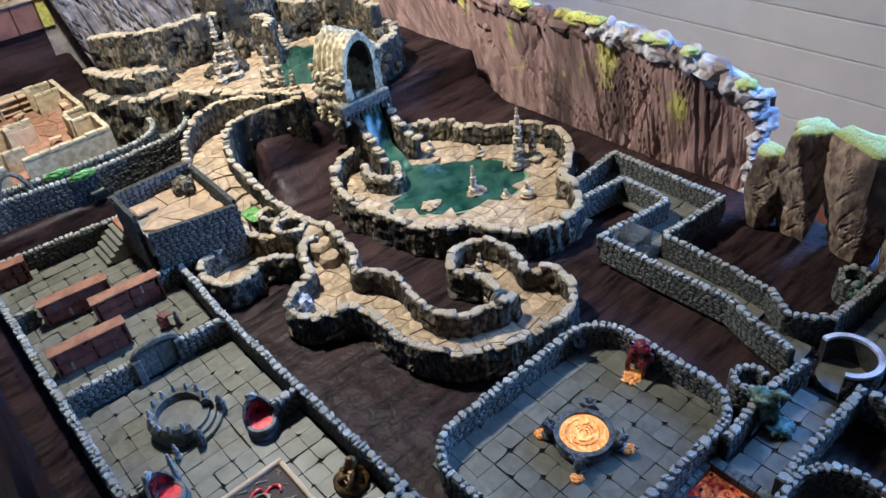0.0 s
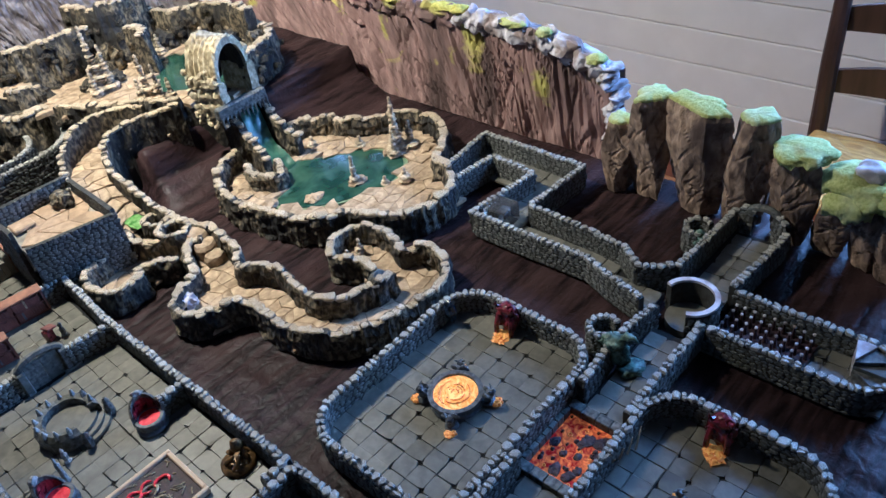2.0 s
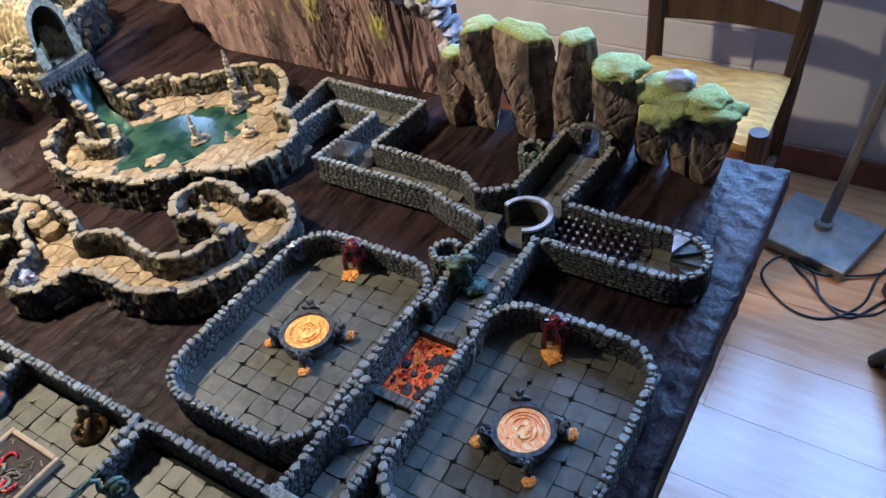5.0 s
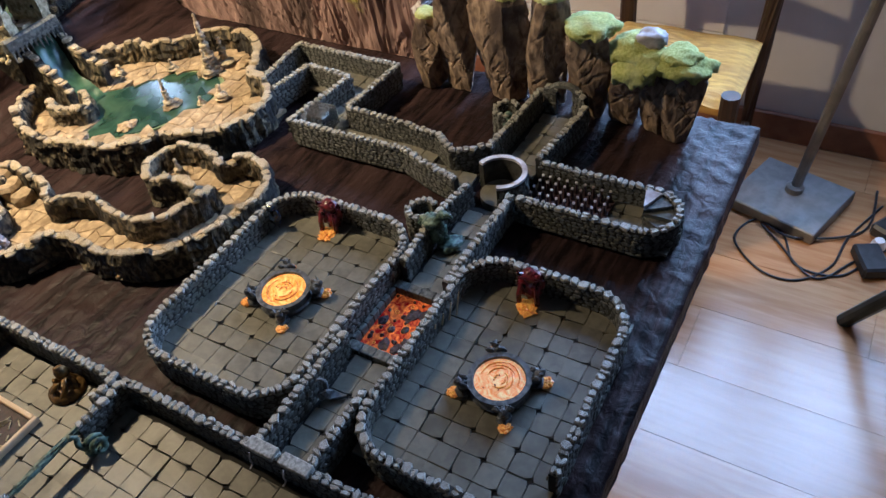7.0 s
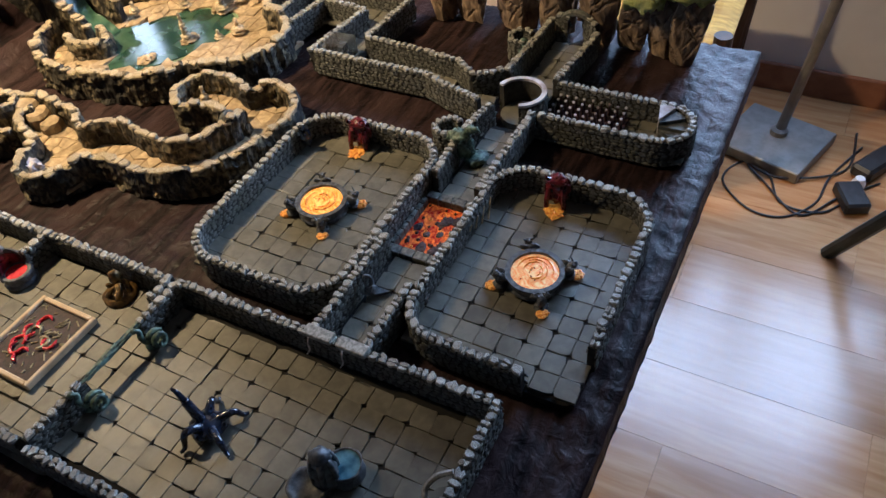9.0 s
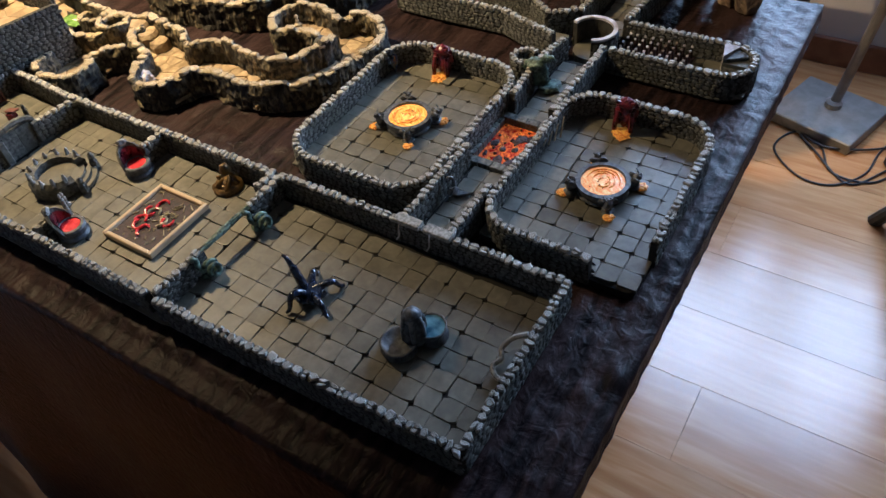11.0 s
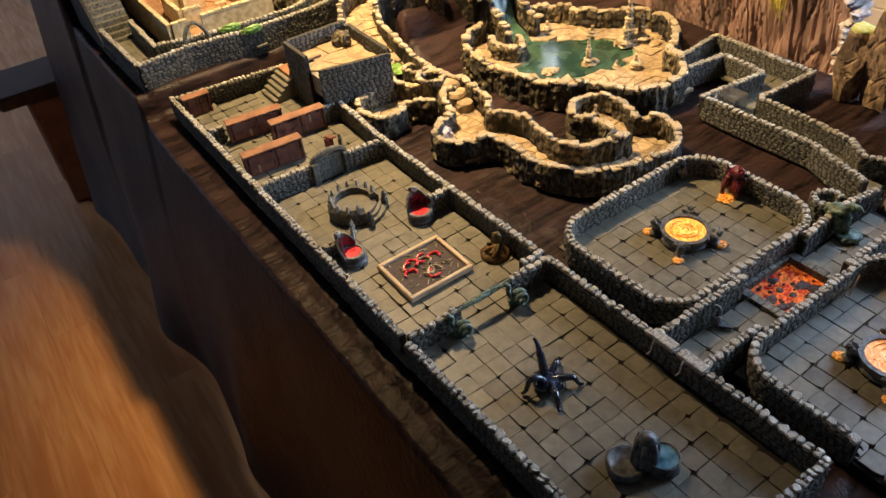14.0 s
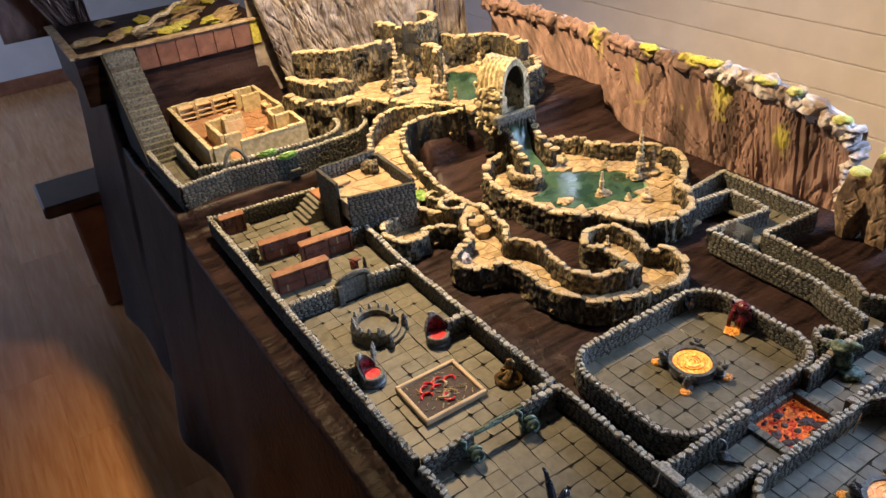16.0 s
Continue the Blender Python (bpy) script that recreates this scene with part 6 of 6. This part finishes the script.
part("bowl", prism(bmesh.new(), [(0.1, 0.009), (0.102, 0.02), (0.109, 0.024), (0.118, 0.02), (0.127, 0.024), (0.138, 0.019), (0.145, 0.009)], 0.758, 0.766), FLAG, basin)


def serpent(x, y, turn, label):
    """A coiled serpent carving beside an opening."""
    bm = bmesh.new()
    pp = [(0.012 * math.cos(k * 0.55) * (1 - k * 0.02), 0.004 + 0.0008 * k, 0.018 + 0.014 * math.sin(k * 0.55) * (1 - k * 0.02)) for k in range(26)]
    tube(bm, pp, [0.0042] * 20 + [0.0036, 0.0032, 0.0026, 0.002, 0.0015, 0.001], 7)
    tube(bm, smooth_path([(0.012, 0.004, 0.018), (0.016, 0.0, 0.03), (0.012, -0.004, 0.04), (0.02, -0.008, 0.046)], 4), [0.0042] * 9 + [0.003, 0.005, 0.004, 0.002], 7)
    blob(bm, (0, 0.0, 0.004), (0.016, 0.012, 0.006), 0.5, 3, 2, x * 9)
    return solid("serpent_statue", bm, TEAL, label, "statue", "gate serpents", smooth=True, m=pose(x, y, FZ, 0, 0, turn) @ Matrix.Scale(0.78, 4))


serpent(0.068, 0.396, 180, "green coiled serpent carving beside the opening")
serpent(0.158, 0.394, 180, "green coiled serpent carving beside the opening")
gate_beam = thing("gate_beam", "verdigris green carved beam over the opening", "beam")
part("beam", blob(bmesh.new(), (0.117, 0.407, 0.789), (0.046, 0.0042, 0.0042), 0.5, 5, 3, 2), TEAL, gate_beam)
for _y in (0.213, 0.17):
    clip_ = thing("wall_clip", "thin pale hook hanging on the wall face", "hook", group="wall hooks")
    part("hook", tube(bmesh.new(), smooth_path([(0.216, _y, 0.797), (0.212, _y - 0.001, 0.79), (0.2135, _y + 0.001, 0.778), (0.210, _y + 0.003, 0.773)], 4), 0.0009, 6), FROST, clip_)
    part("lintel", boxed(0.2195, _y - 0.024, 0.7895, 0.2335, _y + 0.012, 0.7965, 0.001), CAP, clip_)

# ---------------------------------------------------------------- fire pits, braziers and red maws


def gargoyle(bm, x, y, turn):
    m = pose(x, y, 0, 0, 0, turn)
    for c, s in (((0.0, 0, 0.012), (0.007, 0.006, 0.009)), ((0.004, 0, 0.02), (0.005, 0.0045, 0.005)), ((-0.002, 0.006, 0.018), (0.003, 0.006, 0.004)), ((-0.002, -0.006, 0.018), (0.003, 0.006, 0.004)), ((0.0, 0, 0.003), (0.009, 0.008, 0.004))):
        blob(bm, m @ Vector(c), s, 0.4, 3, 2, x * 30 + c[0] * 900)
    for sy in (-1, 1):
        tube(bm, [m @ Vector((0.004, 0.003 * sy, 0.023)), m @ Vector((0.001, 0.007 * sy, 0.028))], [0.0016, 0.0004], 5)
    return bm


def fire_pit(x, y, label, seed, fire=PITFIRE):
    p = thing("fire_pit", label, "fire pit", pose(x, y, FZ, 0, 0, 12), "fire pits")
    part("bowl", lathe(bmesh.new(), [(0.031, 0), (0.0335, 0.003), (0.031, 0.006), (0.034, 0.016), (0.0345, 0.0185), (0.0285, 0.0185), (0.0275, 0.013), (0.001, 0.013)], 32, (0, 0, 0), 0.01), IRON, p, "dark iron-coloured round bowl")
    part("fire", lathe(bmesh.new(), [(0.0278, 0.0125), (0.0278, 0.0155), (0.012, 0.0165), (0.001, 0.0165)], 32), fire, p, "orange swirling fire paint with emission added")
    r = random.Random(seed)
    for k in range(9):
        a, q = r.uniform(0, 6.3), r.uniform(0.004, 0.023)
        pp = [(q * math.cos(a + 0.35 * i), q * math.sin(a + 0.35 * i) * 0.95, 0.0168 + 0.0004 * (i % 2)) for i in range(6)]
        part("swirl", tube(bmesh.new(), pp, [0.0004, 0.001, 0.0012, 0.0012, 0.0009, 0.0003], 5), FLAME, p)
    for k in range(7):
        a, q = r.uniform(0, 6.3), r.uniform(0.004, 0.022)
        part("ember", blob(bmesh.new(), (q * math.cos(a), q * math.sin(a), 0.0172), (0.0011, 0.0009, 0.0006), 0.3, 3, 1, k), CRUST, p)
    for k in range(4):
        a = 20 + 90 * k
        bm = gargoyle(bmesh.new(), 0.0405 * math.cos(radians(a)), 0.0405 * math.sin(radians(a)), a)
        part("gargoyle", bm, IRON, p, "dark grey plain carved creature")
        part("flame", blob(bmesh.new(), (0.05 * math.cos(radians(a)), 0.05 * math.sin(radians(a)), 0.002), (0.0075, 0.007, 0.0028), 0.45, 4, 3, k), FLAME, p, "painted orange flame with emission added")
    return p


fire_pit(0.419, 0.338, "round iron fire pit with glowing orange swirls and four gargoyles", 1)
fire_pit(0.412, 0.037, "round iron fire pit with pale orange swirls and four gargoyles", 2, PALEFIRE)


def red_maw(x, y, turn, label):
    p = thing("fire_maw", label, "wall statue", pose(x, y, FZ, 0, 0, turn), "red maws")
    bm = blob(bmesh.new(), (0, 0, 0.022), (0.011, 0.017, 0.02), 0.4, 2.6, 3, x * 7)
    blob(bm, (-0.004, 0, 0.04), (0.009, 0.012, 0.007), 0.6, 3, 2, 3)
    for s in (-1, 1):
        tube(bm, [(-0.004, 0.006 * s, 0.04), (-0.009, 0.012 * s, 0.045), (-0.008, 0.014 * s, 0.05)], [0.0035, 0.0025, 0.0006], 6)
        tube(bm, [(-0.008, 0.009 * s, 0.03), (-0.013, 0.011 * s, 0.015), (-0.014, 0.011 * s, 0.002)], [0.004, 0.0035, 0.0035], 6)
    part("body", bm, CRIMSON, p)
    part("flame", blob(bmesh.new(), (-0.02, 0, 0.002), (0.013, 0.011, 0.003), 0.8, 3.5, 3, y * 11), FLAME, p, "painted orange flames spilling on the floor, emission added")
    return p


red_maw(0.556, 0.362, 8, "dark red monster maw in the wall spilling orange flame")
red_maw(0.546, 0.062, 8, "dark red monster maw in the wall spilling orange flame")
part("plate", boxed(0.525, 0.335, FZ, 0.56, 0.40, FZ + 0.002, 0.0008), FLAG, room_d, "low raised slab before the maw")

lava = thing("lava_pit", "square pit of glowing red lava with dark crusts", "lava pit")
LX0, LX1, LY0, LY1 = 0.386, 0.504, 0.149, 0.2245
part("bed", boxed(LX0, LY0, 0.744, LX1, LY1, 0.7485), CRUST, lava)
# no lamp lies below; the lava paint itself is made to emit
part("lava", boxed(LX0 + 0.0145, LY0 + 0.004, 0.7486, LX1 - 0.0145, LY1 - 0.006, 0.7525), LAVA, lava, "orange-red lava paint with emission added")
for _x0 in (LX0, LX1 - 0.014):
    for _k in range(4):
        part("kerb_stone", boxed(_x0 + 0.0004, LY0 + _k * 0.0189 + 0.0004, 0.7486, _x0 + 0.0136, LY0 + (_k + 1) * 0.0189 - 0.0004, 0.763, 0.0008), GREY, lava)
for _k in range(7):
    part("kerb_stone", boxed(LX0 + 0.0146 + _k * 0.01271, LY1 - 0.0055, 0.7486, LX0 + 0.0146 + (_k + 1) * 0.01271 - 0.0006, LY1 + 0.001, 0.763, 0.0008), GREY, lava)
_r = random.Random(9)
for _k in range(46):
    _x, _y = _r.uniform(LX0 + 0.018, LX1 - 0.018), _r.uniform(LY0 + 0.007, LY1 - 0.009)
    _s = _r.uniform(0.005, 0.0095) * (1 if _k < 20 else 0.42)
    part("crust", blob(bmesh.new(), (_x, _y, 0.7526), (_s, _s * 0.8, 0.0022), 0.5, 2.5, 2, _k), CRUST, lava, "dark crust floating on the lava")
for _k in range(12):
    _x, _y = _r.uniform(LX0 + 0.018, LX1 - 0.018), _r.uniform(LY0 + 0.007, LY1 - 0.009)
    _rr = _r.uniform(0.0014, 0.0026)
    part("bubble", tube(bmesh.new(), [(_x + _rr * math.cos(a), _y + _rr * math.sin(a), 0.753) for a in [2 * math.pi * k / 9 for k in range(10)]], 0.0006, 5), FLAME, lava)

# ---------------------------------------------------------------- the crossing: round tower, dragon, spikes, wedge stair
tower = thing("round_tower", "low round stone tower with a smooth white rim", "tower")
_ring = [(0.708 + 0.034 * math.cos(radians(a)), 0.182 + 0.034 * math.sin(radians(a))) for a in range(78, -172, -10)]
tl = Line(_ring)
part("wall", strip(tl, 0.004, 0.75, 0.792), MORTAR, tower)
part("rubble_facing", facing(tl, -1, 0.004, 0.75, 0.79, 77, 0.008, [], []), GREY, tower, kind="stuff")
part("rim", strip(tl, 0.0034, 0.7925, 0.7962, 0.004), FROST, tower, "smooth pale rim")
part("floor", lathe(bmesh.new(), [(0.03, 0.744), (0.03, 0.758), (0.001, 0.759)], 20, (0.708, 0.182, 0)), FLAG, tower)
for _x, _y, _r in ((0.604, 0.246, 0.0185), (0.855, 0.243, 0.0185)):
    t2 = thing("stair_turret", "small round stone turret open at the top", "turret", group="small turrets")
    _rg = [(_x + _r * math.cos(radians(a)), _y + _r * math.sin(radians(a))) for a in range(-40, 225, 15)]
    stone_wall(t2, _rg, 0.75, 0.79, 0.004, seed=int(_x * 1000), cap_size=0.008, size=0.008)
bm = bmesh.new()
for _c, _s in (((0, 0, 0.018), (0.012, 0.016, 0.018)), ((-0.002, 0.002, 0.036), (0.013, 0.012, 0.008)), ((0.005, -0.01, 0.045), (0.006, 0.008, 0.006)), ((0.0, 0.014, 0.03), (0.009, 0.009, 0.01)), ((0.0, -0.02, 0.003), (0.017, 0.015, 0.0035))):
    blob(bm, _c, _s, 0.6, 3, 3, _c[2] * 100)
tube(bm, [(0.004, -0.012, 0.046), (0.004, -0.02, 0.05), (0.003, -0.026, 0.046)], [0.004, 0.003, 0.001], 6)
solid("dragon_statue", bm, TEAL, "mottled green dragon carving crouched on the corridor wall", "statue", smooth=True, m=pose(0.585, 0.214, FZ, 0, 0, 0))
bm = blob(bmesh.new(), (0, 0, 0.012), (0.01, 0.012, 0.013), 0.5, 3, 3, 3)
blob(bm, (0.002, 0.006, 0.024), (0.007, 0.007, 0.006), 0.5, 3, 2, 5)
solid("dragon_statue", bm, TEAL, "small dark green carving on the far corridor wall", "statue", smooth=True, m=pose(0.838, 0.228, 0.765))
spikes = thing("spike_trap", "floor trap of bead-tipped red-brown spikes", "trap")
part("plate", boxed(0.682, 0.03, FZ, 0.746, 0.138, FZ + 0.0025, 0.0008), CRUST, spikes)
for _i in range(5):
    for _j in range(9):
        _x, _y = 0.688 + 0.0132 * _i + rnd.uniform(-0.001, 0.001), 0.036 + 0.0122 * _j + rnd.uniform(-0.001, 0.001)
        sp = part("spike", lathe(bmesh.new(), [(0.0035, FZ + 0.002), (0.0025, FZ + 0.008), (0.0014, FZ + 0.016), (0.0006, FZ + 0.019)], 6, (_x, _y, 0)), CRUST, spikes)
        part("bead", blob(bmesh.new(), (_x, _y, FZ + 0.02), (0.0023, 0.0023, 0.0023), 0, 1, 1), FROST, sp)
wstair = thing("winding_stair", "winding pale stone stair in the corridor's round end", "stair")
for _k in range(6):
    _a0, _a1 = radians(20 - 36 * _k), radians(20 - 36 * (_k + 1))
    _w = [(0.7135, -0.016)] + [(0.7135 + 0.0345 * math.cos(_a0 + (_a1 - _a0) * q / 4), -0.02 + 0.0345 * math.sin(_a0 + (_a1 - _a0) * q / 4)) for q in range(5)]
    part("step", prism(bmesh.new(), _w, FZ, FZ + 0.034 - 0.0055 * _k), FROST if _k == 0 else GREY, wstair)
cube = thing("resin_cube", "clear resin cube filling the passage", "cube", pose(0.741, 0.518, 0.7615, 0, 0, 4))
part("cube", boxed(-0.021, -0.021, 0, 0.021, 0.021, 0.034, 0.002), GLASS, cube)
gate_h = thing("stone_arch", "dark stone arch at the corridor's end", "arch")
part("arch", tube(bmesh.new(), [(0.92, 0.176 + 0.03 * math.cos(a), 0.775 + 0.032 * math.sin(a)) for a in [math.pi * k / 12 for k in range(13)]], 0.006, 7), GREY, gate_h)
part("tip", tube(bmesh.new(), [(0.92, 0.182, 0.803), (0.919, 0.183, 0.82), (0.92, 0.181, 0.828)], [0.002, 0.0025, 0.0008], 6), FROST, gate_h, "pale blue tip")
# miniatures and a ladder in the corridor and on the wall
bm = blob(bmesh.new(), (0, 0, 0.008), (0.008, 0.006, 0.008), 0.6, 3, 2, 2)
tube(bm, smooth_path([(0.004, 0, 0.012), (0.006, 0.004, 0.022), (0.001, 0.008, 0.026), (-0.004, 0.004, 0.022)], 4), [0.003] * 6 + [0.0025, 0.002, 0.002, 0.0016, 0.0014, 0.0012, 0.0008], 6)
prism(bm, [(0.002, -0.006), (0.018, -0.016), (0.012, -0.002), (0.01, 0.006)], 0.0, 0.004)
solid("winged_figurine", bm, IRON, "dark winged miniature crouching on the corridor floor", "figurine", m=pose(0.318, 0.203, FZ, 0, 0, -20))
bm = blob(bmesh.new(), (0, 0, 0.014), (0.006, 0.008, 0.014), 0.6, 3, 2, 4)
blob(bm, (0, 0.002, 0.03), (0.005, 0.006, 0.005), 0.5, 3, 2, 6)
solid("figurine", bm, BLUE, "dark blue miniature clinging to the room's wall", "figurine", m=pose(0.52, 0.434, 0.765))
ladder = thing("wooden_spears", "bundle of brown wooden stakes leaning on the wall", "stakes")
for _k in range(4):
    part("stake", tube(bmesh.new(), [(0.45 + 0.01 * _k, 0.140 - 0.004 * _k, 0.765), (0.44 + 0.018 * _k, 0.130, 0.79)], [0.0014, 0.0006], 6), PALEWOOD, ladder)

# ---------------------------------------------------------------- the chair, lamp, cables and stool beyond the table
chair = thing("rush_chair", "dark wooden ladder-back chair with a yellow woven rush seat", "chair")
CX0, CX1, CY0, CY1 = 1.475, 1.80, 0.02, 0.37
bm = bmesh.new()
_n = 16
for _i in range(_n + 1):
    for _j in range(_n + 1):
        _u, _w = _i / _n, _j / _n
        _x = CX0 + (CX1 - CX0) * _u
        _y = CY0 - 0.012 * (1 - _u) + (CY1 - CY0 + 0.024 * (1 - _u)) * _w
        _e = min(_u, 1 - _u, _w, 1 - _w)
        bm.verts.new((_x, _y, 0.448 + 0.014 * min(_e * 8, 1) ** 0.5 - 0.02 * (0.5 - abs(_u - 0.5)) * (0.5 - abs(_w - 0.5)) * 4 + 0.0025 * math.sin((_y if abs(_u - 0.5) > abs(_w - 0.5) else _x) * 900)))
bm.verts.ensure_lookup_table()
for _i in range(_n):
    for _j in range(_n):
        _a = _i * (_n + 1) + _j
        bm.faces.new([bm.verts[q] for q in (_a, _a + _n + 1, _a + _n + 2, _a + 1)])
r_ = bmesh.ops.extrude_face_region(bm, geom=bm.faces[:])
for _q in r_["geom"]:
    if isinstance(_q, bmesh.types.BMVert):
        _q.co.z = 0.43
part("seat", bm, RUSH, chair, "woven yellow rush seat")
for _y in (CY0 + 0.002, CY1 - 0.002):
    part("front_leg", tube(bmesh.new(), [(CX0 + 0.004, _y, 0), (CX0 + 0.004, _y, 0.2), (CX0 + 0.004, _y, 0.485)], [0.016, 0.02, 0.021], 12), DARKWOOD, chair)
    part("back_post", tube(bmesh.new(), [(CX1 + 0.02, _y, 0), (CX1 + 0.012, _y, 0.4), (CX1 + 0.025, _y - 0.008 * (1 if _y < 0.2 else -1), 0.62), (CX1 + 0.07, _y - 0.02 * (1 if _y < 0.2 else -1), 1.02)], [0.019, 0.022, 0.021, 0.016], 12), DARKWOOD, chair)
    part("stretcher", tube(bmesh.new(), [(CX0 + 0.01, _y, 0.2), (CX1 + 0.01, _y, 0.2)], 0.011, 8), DARKWOOD, chair)
for _z in (0.55, 0.7, 0.85):
    _v, _f = [], []
    for _k in range(13):
        _u = _k / 12
        _y = CY0 + 0.006 + (CY1 - CY0 - 0.012) * _u
        _x = CX1 + 0.03 + 0.11 * (_z - 0.55) + 0.02 * math.sin(math.pi * _u)
        _h = 0.045 + 0.02 * math.sin(math.pi * _u)
        _v += [(_x, _y, _z - 0.012), (_x, _y, _z + _h), (_x + 0.012, _y, _z + _h), (_x + 0.012, _y, _z - 0.012)]
        if _k:
            _f += [((_k - 1) * 4 + i, (_k - 1) * 4 + (i + 1) % 4, _k * 4 + (i + 1) % 4, _k * 4 + i) for i in range(4)]
    _f += [(0, 1, 2, 3), (51, 50, 49, 48)]
    part("back_slat", (_v, _f), DARKWOOD, chair)
part("stretcher", tube(bmesh.new(), [(CX0 + 0.004, CY0, 0.24), (CX0 + 0.004, CY1, 0.24)], 0.011, 8), DARKWOOD, chair)

floor_lamp = thing("floor_lamp", "grey floor lamp with a square metal base and a thin pole", "lamp", pose(1.765, -0.135, 0, 0, 0, -17))
part("base", boxed(-0.115, -0.125, 0, 0.115, 0.125, 0.035, 0.003), GREYMETAL, floor_lamp)
part("pole", tube(bmesh.new(), [(0.02, 0, 0.035), (0.06, -0.06, 0.7), (0.1, -0.13, 1.5)], 0.014, 12), GREYMETAL, floor_lamp)
part("collar", lathe(bmesh.new(), [(0.024, 0.035), (0.024, 0.05), (0.015, 0.056)], 14, (0.02, 0, 0)), GREYMETAL, floor_lamp)
for _i, _pts in enumerate((((1.84, -0.36, 0.004), (1.68, -0.3, 0.004), (1.56, -0.28, 0.004), (1.475, -0.21, 0.004), (1.48, -0.12, 0.004), (1.57, -0.04, 0.004), (1.665, -0.075, 0.004), (1.63, -0.15, 0.004), (1.53, -0.2, 0.004), (1.53, -0.3, 0.004), (1.62, -0.36, 0.004)), ((1.9, -0.34, 0.004), (1.72, -0.33, 0.005), (1.62, -0.18, 0.012), (1.66, -0.09, 0.004), (1.6, -0.14, 0.006), (1.5, -0.25, 0.004), (1.6, -0.33, 0.006), (1.7, -0.42, 0.004)))):
    solid("power_cable", tube(bmesh.new(), smooth_path(_pts, 8), 0.0032, 6), BLACK, "thin black power cable looped on the floor", "cable", "floor cables", smooth=True)
adapter = thing("power_adapter", "black power adapter with a white plug on the floor", "adapter", pose(1.6, -0.36, 0, 0, 0, 25))
part("body", boxed(-0.05, -0.032, 0, 0.05, 0.032, 0.035, 0.006), BLACK, adapter)
part("plug", lathe(bmesh.new(), [(0.017, 0), (0.018, 0.02), (0.012, 0.035)], 12, (0.055, -0.035, 0)), WHITEWALL, adapter, "white round plug")
adapter2 = thing("power_adapter", "black power strip lying on the floor", "adapter", pose(1.76, -0.40, 0, 0, 0, -30))
part("body", boxed(-0.07, -0.03, 0, 0.07, 0.03, 0.04, 0.008), BLACK, adapter2)
stool = thing("stool", "stool with a slanting dark green leg", "stool")
for _a, _b in (((1.39, -0.335, 0.0), (1.28, -0.62, 0.62)), ((1.12, -0.75, 0.0), (1.2, -0.66, 0.62)), ((1.5, -0.95, 0.0), (1.32, -0.76, 0.62))):
    part("leg", tube(bmesh.new(), [_a, _b], 0.018, 10), surface("green_black_paint", (0.012, 0.02, 0.018), (0.03, 0.045, 0.04), 30, 0.35, 0.1) if _a[0] == 1.39 else BLACK, stool)
part("seat", lathe(bmesh.new(), [(0.16, 0.62), (0.165, 0.635), (0.15, 0.65), (0.001, 0.652)], 24, (1.27, -0.69, 0)), DARKWOOD, stool)

bench = thing("wooden_bench", "dark wooden bench end jutting out beyond the cloth", "bench")
part("top", boxed(-0.30, 2.36, 0.395, 0.1, 2.6, 0.44, 0.008), DARKWOOD, bench)
part("leg", boxed(-0.22, 2.37, 0.0, -0.1, 2.41, 0.394, 0.006), SKIRT, bench)
part("leg", boxed(-0.22, 2.55, 0.0, -0.1, 2.59, 0.394, 0.006), SKIRT, bench)
